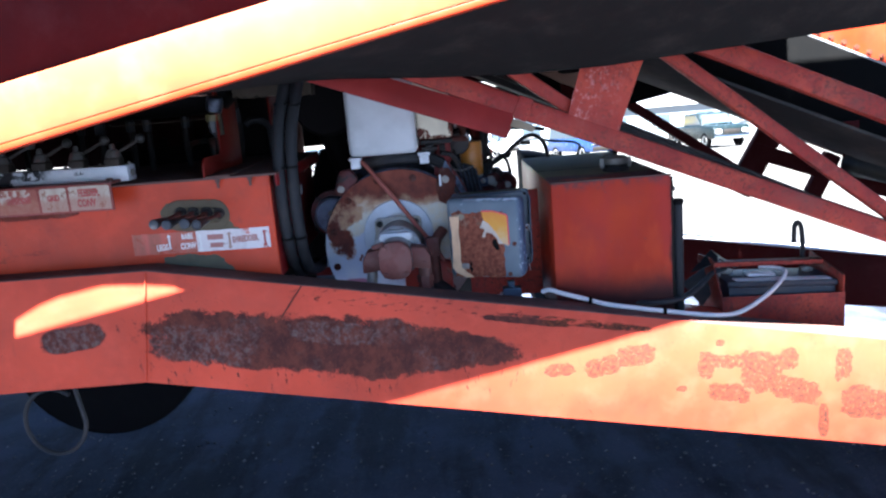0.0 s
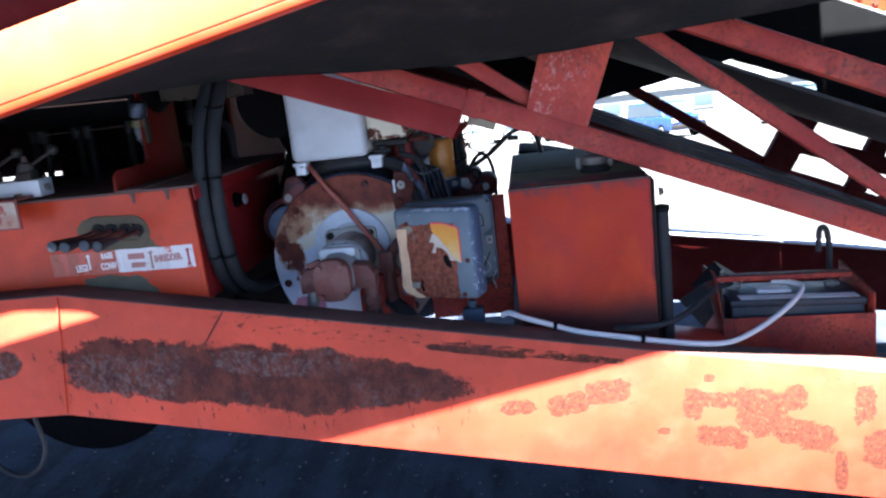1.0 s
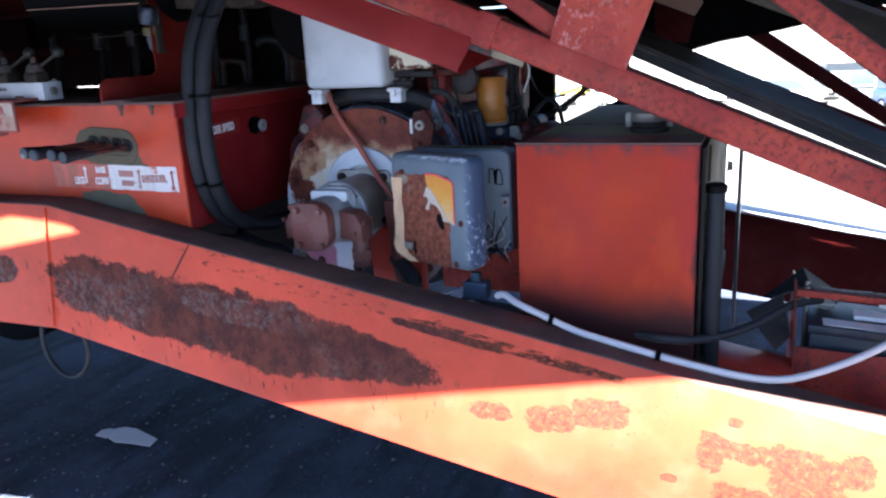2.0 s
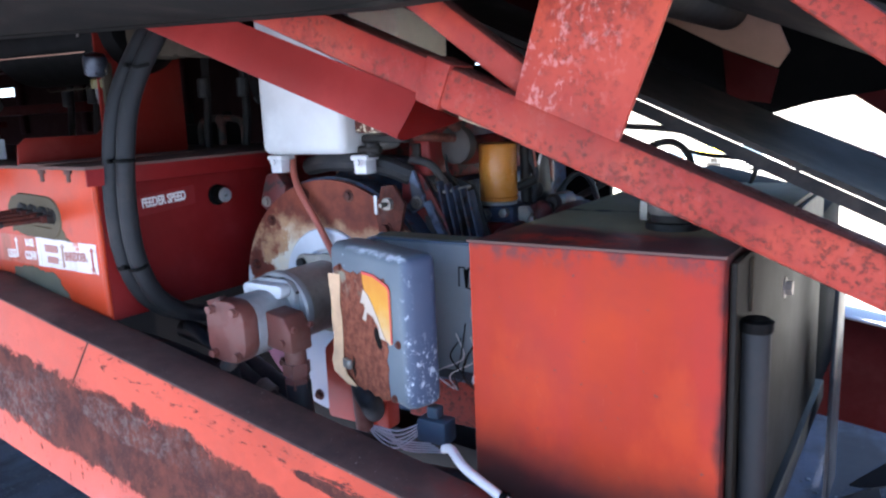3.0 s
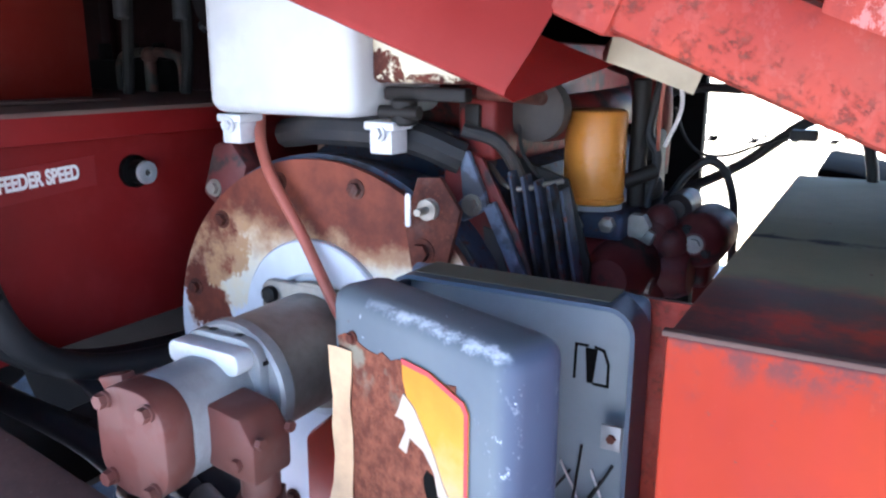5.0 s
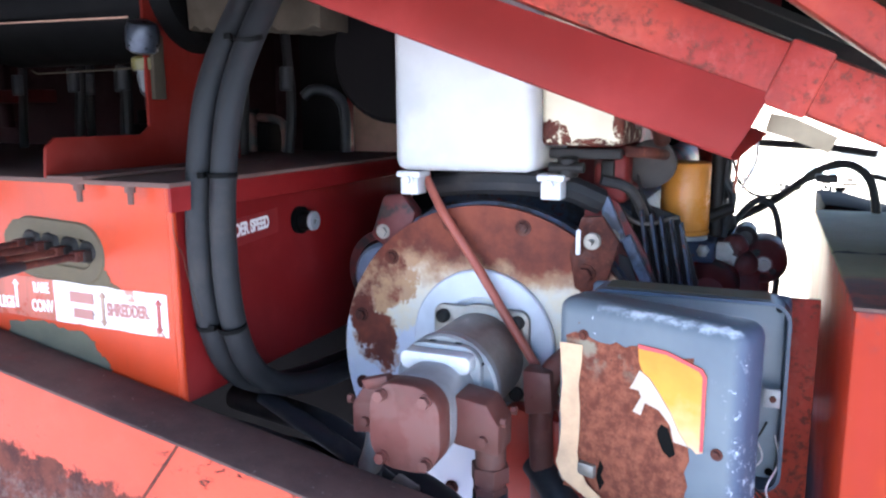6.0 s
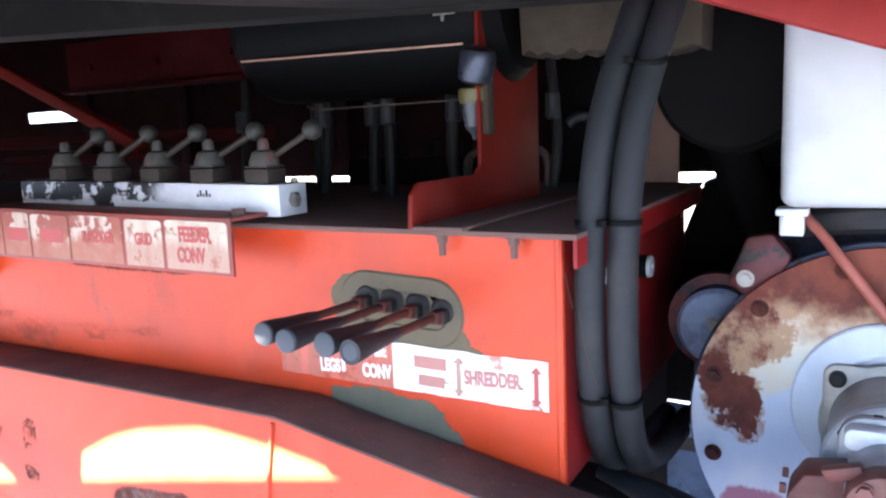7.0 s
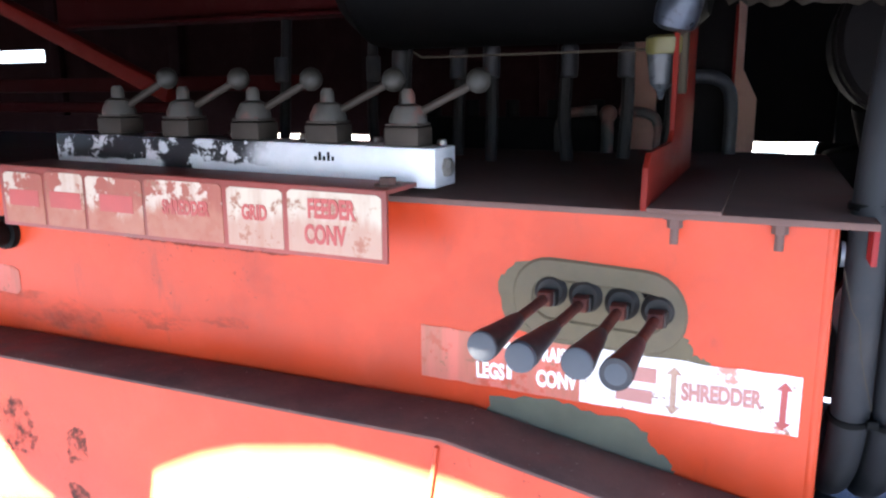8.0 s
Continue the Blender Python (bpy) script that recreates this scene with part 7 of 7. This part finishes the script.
solid("cross_rail", box(-2.6, -1.95, 3.05, 3.10, 1.40, 1.425, 0.005), M_SHADED_RED, "maroon cross rail behind the levers", "machine frame")
header = thing("red_header", (-1.9, 3.26, 1.62), "maroon header plate above the hoses", "machine panel")
part("plate", box(-2.52, -1.24, 3.25, 3.28, 1.62, 1.78, 0.004), M_SHADED_RED, header)
part("lower_flange", box(-2.52, -1.24, 3.20, 3.249, 1.62, 1.628, 0.002), M_SHADED_RED, header)
for x in (-2.4, -2.1, -1.8, -1.5):
    part("header_bolt", hexbolt((x, 3.25, 1.70), (0, -1, 0), 0.011, 0.008), M_SHADED_RED, header)
rnd = random.Random(8)
under = [(-0.73 + 0.0145 * q, 1.572 - 0.0006 * q + rnd.uniform(-0.007, 0.006)) for q in range(21)]
solid("hose_clamp_plate", prism(under + [(-0.435, 1.69), (-0.735, 1.69)], "y", 2.80, 2.90, 0.003), M_TANDUST, "dust-caked clamp plate over the hoses", "bracket")
solid("lid_clutter", join(*[tube([(-1.95 + 0.05 * i, 2.72 + 0.03 * (i % 3), 1.335), (-1.90 + 0.05 * i, 2.76, 1.345 + 0.01 * (i % 2)), (-1.84 + 0.04 * i, 2.70 + 0.02 * i, 1.335)], 0.008, 8) for i in range(4)]), M_BLACK, "black oily hose scraps lying on the lid", "clutter")
solid("far_beam", prism([(-4.0, 0.89), (-0.3, 0.855), (4.2, 0.09), (4.2, -0.18), (-0.3, 0.45), (-4.0, 0.5)], "y", 4.30, 4.40, 0.003), M_SHADED_RED, "far red chassis beam in shade", "machine frame")
solid("far_beam_cap", prism([(-0.3, 0.857), (4.2, 0.092), (4.2, 0.098), (-0.3, 0.863)], "y", 4.27, 4.42, 0.001), M_ALU_WHITE, "bare bright capping strip on the far beam", "machine frame")


def wheel(cx, cy, cz, r, name, label, m_rim):
    w = thing(name, (cx, cy, cz - r), label, "wheel")
    prof = [(r * 0.58, -0.12), (r * 0.90, -0.13), (r * 0.98, -0.11), (r, -0.07), (r, 0.07), (r * 0.98, 0.11), (r * 0.90, 0.13), (r * 0.58, 0.12)]
    part("tyre", lathe(prof, (cx, cy, cz), (0, 1, 0), 48), M_TYRE, w, "black tyre")
    part("rim", lathe([(r * 0.57, -0.08), (r * 0.50, -0.06), (r * 0.2, -0.02), (r * 0.18, -0.06), (0.02, -0.065)], (cx, cy, cz), (0, 1, 0), 32), m_rim, w)


wheel(-1.80, 3.75, 0.40, 0.50, "machine_wheel", "dark road wheel under the machine", M_SHADED_RED)
wheel(-2.95, 3.75, 0.40, 0.50, "machine_wheel", "dark road wheel under the machine", M_SHADED_RED)
solid("support_leg", join(box(-1.95, -1.83, 2.5, 2.62, -0.05, 0.62, 0.008), bar((-1.72, 2.56, 0.62), (-2.05, 2.56, 0.02), 0.08, 0.08, 0.006)), M_RED, "red drop leg below the beam", "machine frame", origin=(-1.9, 2.56, 0.6))
solid("hanging_hose_ring", tube([(-1.74 + 0.13 * math.cos(a * math.pi / 6 + 0.9), 3.0, 0.27 + 0.15 * math.sin(a * math.pi / 6 + 0.9)) for a in range(12)] + [(-1.66, 3.0, 0.62)], 0.010, 10), M_RUBBER, "black hose hanging in a loop below the beam", "hose")
solid("axle_beam", box(-3.4, -1.4, 4.1, 4.2, 0.2, 0.36, 0.01), M_DARK, "dark axle beam", "machine frame")


# ---- far yard: vehicles and a low building ----
def vehicle(name, label, pos, yaw, paint, profile, roof, width, wheels, r):
    """A parked vehicle: side outline drawn out over its width, glass set proud, wheels under it."""
    v = thing(name, (0, 0, 0), label, "car")
    part("body", prism(profile, "x", -width / 2, width / 2, 0.07, 3), paint, v)
    part("cabin", prism(roof, "x", -width / 2 + 0.10, width / 2 - 0.10, 0.08, 3), paint, v)
    (ya, za), (yb, zb), (yc, zc), (yd, zd) = roof
    for side in (-1, 1):
        x = side * (width / 2 - 0.095)
        part("side_glass", prism([(ya + 0.18, za + 0.05), (yb + 0.10, zb - 0.10), (yc - 0.10, zc - 0.10), (yd - 0.15, zd + 0.05)], "x", min(x, x + side * 0.012), max(x, x + side * 0.012)), M_GLASS, v)
    for (p0, p1) in (((ya, za), (yb, zb)), ((yd, zd), (yc, zc))):
        d = -0.02 if p0[0] < 0.3 and p0 == (ya, za) else 0.02
        part("windscreen", strip([[(-width / 2 + 0.2, p0[0] * 0.88 + p1[0] * 0.12 + d, p0[1] * 0.88 + p1[1] * 0.12), (-width / 2 + 0.25, p0[0] * 0.15 + p1[0] * 0.85 + d, p0[1] * 0.15 + p1[1] * 0.85)], [(width / 2 - 0.2, p0[0] * 0.88 + p1[0] * 0.12 + d, p0[1] * 0.88 + p1[1] * 0.12), (width / 2 - 0.25, p0[0] * 0.15 + p1[0] * 0.85 + d, p0[1] * 0.15 + p1[1] * 0.85)]], 0.012, (0, d, 0.01)), M_GLASS, v)
    front = min(p[0] for p in profile)
    part("bumper", box(-width / 2 + 0.05, width / 2 - 0.05, front - 0.08, front + 0.05, 0.42, 0.62, 0.03), M_CHROME if "pickup" in name else M_DARK, v)
    part("grille", box(-0.45, 0.45, front - 0.03, front + 0.02, 0.70, 0.92, 0.02), M_DARK, v)
    for s in (-1, 1):
        part("headlight", box(s * 0.72 - 0.16, s * 0.72 + 0.16, front - 0.035, front + 0.02, 0.72, 0.92, 0.03), M_ALU_WHITE, v)
    for wy in wheels:
        for s in (-1, 1):
            w = part("wheel", lathe([(r * 0.6, -0.10), (r * 0.96, -0.11), (r, -0.07), (r, 0.07), (r * 0.96, 0.11), (r * 0.6, 0.10)], (s * (width / 2 - 0.10), wy, r), (1, 0, 0), 28), M_TYRE, v)
            part("rim", lathe([(r * 0.62, 0.0), (r * 0.60, 0.115), (r * 0.3, 0.09), (0.03, 0.10)], (s * (width / 2 - 0.10), wy, r), (s, 0, 0), 20), M_ALU, w)
    x, y = pos
    v.matrix_basis = Matrix.Translation((x, y, ground_at(x, y))) @ Matrix.Rotation(-math.atan(0.068), 4, "X") @ Matrix.Rotation(radians(yaw), 4, "Z")
    return v


PICKUP = ([(-2.7, 0.45), (-2.75, 1.0), (-2.6, 1.12), (-1.3, 1.2), (2.7, 1.2), (2.75, 0.5)], [(-1.35, 1.18), (-0.75, 1.85), (0.75, 1.87), (1.0, 1.18)], 2.0, (-1.75, 1.75), 0.40)
SEDAN = ([(-2.2, 0.35), (-2.25, 0.75), (-1.2, 0.95), (1.6, 1.0), (2.2, 0.9), (2.25, 0.4)], [(-1.2, 0.94), (-0.45, 1.42), (0.9, 1.44), (1.7, 0.98)], 1.8, (-1.35, 1.35), 0.32)
VAN = ([(-2.3, 0.35), (-2.35, 0.95), (-1.5, 1.05), (2.3, 1.1), (2.35, 0.45)], [(-1.5, 1.03), (-0.7, 1.80), (2.1, 1.84), (2.3, 1.08)], 1.9, (-1.4, 1.4), 0.35)
M_TEAL, M_CARWHITE, M_SILVER, M_CARYELLOW, M_CARBLUE = M_CAR
vehicle("pickup_truck", "teal pickup truck parked in the bright yard", (14.4, 42.0), 8, M_TEAL, *PICKUP)
vehicle("parked_car", "white car parked in the bright yard", (-3.8, 66.0), 80, M_CARWHITE, *SEDAN)
vehicle("parked_car", "silver car parked in the bright yard", (-0.5, 70.0), 95, M_SILVER, *SEDAN)
vehicle("parked_van", "white van parked in the bright yard", (-8.4, 58.0), 85, M_CARWHITE, *VAN)
vehicle("parked_car", "silver car parked in the bright yard", (-13.1, 52.0), 75, M_SILVER, *SEDAN)
vehicle("parked_van", "white van parked in the bright yard", (2.7, 54.0), 60, M_CARWHITE, *VAN)
vehicle("yellow_loader_car", "yellow car parked beyond the others", (-21.0, 95.0), 85, M_CARYELLOW, *SEDAN)
vehicle("parked_van", "blue van parked in the bright yard", (7.3, 40.0), 20, M_CARBLUE, *VAN)


def shed():
    b = thing("low_building", (20.0, 78.0, ground_at(20, 78)), "low grey building beyond the yard", "building")
    g = ground_at(20, 78)
    part("wall", box(6.0, 34.0, 78.0, 86.0, g - 0.3, g + 3.2, 0.02), M_GREYPANEL, b)
    part("roof", prism([(77.6, g + 3.2), (86.4, g + 3.2), (82.0, g + 4.4)], "x", 5.6, 34.4, 0.02), M_ALU, b)
    for i in range(6):
        w = part("window", box(8.0 + 4.4 * i, 9.8 + 4.4 * i, 77.94, 78.02, g + 1.2, g + 2.4, 0.01), M_GLASS, b)
        part("sill", box(7.9 + 4.4 * i, 9.9 + 4.4 * i, 77.86, 78.0, g + 1.1, g + 1.2, 0.01), M_ALU, w)


shed()


# ---- loose stones on the yard ----
def stones():
    rnd = random.Random(5)
    bm = bmesh.new()
    ico = bmesh.new()
    bmesh.ops.create_icosphere(ico, subdivisions=1, radius=1)
    base = [v.co.copy() for v in ico.verts]
    faces = [[v.index for v in f.verts] for f in ico.faces]
    ico.free()
    for i in range(2600):
        x, y = rnd.uniform(-2.6, 2.2), rnd.uniform(2.3, 5.2)
        s = rnd.choice((0.003, 0.004, 0.005, 0.006, 0.009)) * rnd.uniform(0.7, 1.4)
        vs = [bm.verts.new((x + c.x * s * rnd.uniform(0.7, 1.3), y + c.y * s * rnd.uniform(0.7, 1.3), ground_at(x, y) + s * 0.3 + c.z * s * 0.6)) for c in base]
        for f in faces:
            bm.faces.new([vs[k] for k in f])
    solid("loose_gravel", bm, M_STONE, "pale grit and small stones scattered on asphalt", "gravel", kind="stuff", origin=(0, 3, GROUND))


def stone_material():
    k = Nodes("grit")
    n = k.t.nodes.new("ShaderNodeNewGeometry").outputs["Random Per Island"]
    return k.done(k.mix(k.ramp(n, 0.4, 1.0), (0.05, 0.05, 0.055), (0.22, 0.22, 0.225)), 0.9, 0, k.noise(90, 3), 0.3, 0.002)


M_STONE = stone_material()
stones()

# ---- thin wires by the filter ----
solid("filter_wire", tube([(0.095, 3.13, 1.165), (0.086, 3.12, 1.12), (0.092, 3.12, 1.065), (0.10, 3.12, 1.02)], 0.0022, 6), M_CABLE_WHITE, "thin white wire hanging by the oil filter", "wire", "wires by the filter")
solid("filter_wire", tube([(0.098, 3.13, 1.165), (0.12, 3.12, 1.142), (0.135, 3.12, 1.11), (0.126, 3.12, 1.06), (0.12, 3.12, 1.02)], 0.0022, 6), M_CABLE_WHITE, "thin white wire hanging by the oil filter", "wire", "wires by the filter")

# ---- upright shield behind the bracket ----
shield = thing("hose_shield", (-0.80, 3.43, 1.31), "near-black upright shield plate with a dark red edge behind the bracket", "machine panel")
part("plate", box(-0.90, -0.738, 3.425, 3.433, 1.310, 1.78, 0.002), M_NEAR_BLACK, shield)
part("folded_edge", box(-0.742, -0.736, 3.405, 3.4245, 1.310, 1.62, 0.001), M_RED_DULL, shield)

# ---- painted sun patch and weed on the yard below the beam ----
# white sheets in the outline of a patch of sunlight on the ground
piece = join(prism([(-1.744, 3.13), (-1.79, 3.195), (-1.743, 3.235), (-1.676, 3.238), (-1.508, 3.19), (-1.494, 3.125), (-1.607, 3.12), (-1.682, 3.108)], "z", GROUND + 0.004, GROUND + 0.007), prism([(-1.82, 3.13), (-1.829, 3.175), (-1.80, 3.205), (-1.755, 3.16), (-1.75, 3.125)], "z", GROUND + 0.004, GROUND + 0.008))
solid("sun_patch", piece, M_CABLE_WHITE, "flat white shape standing in for a sun patch on the asphalt", "litter")


def weed():
    """A tall weed by the beam: a thin bent stem with folded leaves near its tip."""
    w = thing("tall_weed", (-1.93, 2.36, GROUND), "tall green weed with sunlit leaves beside the beam", "plant")
    rnd = random.Random(21)
    way = smooth_path([(-1.93, 2.36, GROUND), (-1.95, 2.35, 0.20), (-1.92, 2.37, 0.60), (-1.90, 2.38, 0.93)], 8)
    part("stem", tube(way, 0.003, 8, curve=False), M_LEAF, w)
    for i in range(22):
        base = way[-1 - i // 3] + Vector((0, 0, rnd.uniform(-0.02, 0.02)))
        a, tilt, L = rnd.uniform(0, 6.28), rnd.uniform(0.1, 0.7), rnd.uniform(0.035, 0.06)
        d = Vector((math.cos(a), 0.5 * math.sin(a), tilt)).normalized()
        side = d.cross(Vector((0, 0, 1))).normalized() * L * 0.24
        drop = Vector((0, 0, -L * 0.12))
        rows = [[base, base, base], [base + d * L * 0.45 - side + drop, base + d * L * 0.5, base + d * L * 0.45 + side + drop], [base + d * L * 0.8 - side * 0.6 + drop * 2, base + d * L * 0.85 + drop, base + d * L * 0.8 + side * 0.6 + drop * 2], [base + d * L + drop * 3] * 3]
        rows[0] = [base - side * 0.08, base + Vector((0, 0, 0.0005)), base + side * 0.08]
        rows[3] = [rows[3][0] - side * 0.08, rows[3][1] + Vector((0, 0, 0.0005)), rows[3][2] + side * 0.08]
        part("leaf", strip(rows, 0.0006, (0, 0, 1)), M_LEAF, w)


M_LEAF = plain("weed_leaf", (0.075, 0.115, 0.022), 0.55, 0, 0.35, 40, 0.05, 0.3, 0.3)
weed()
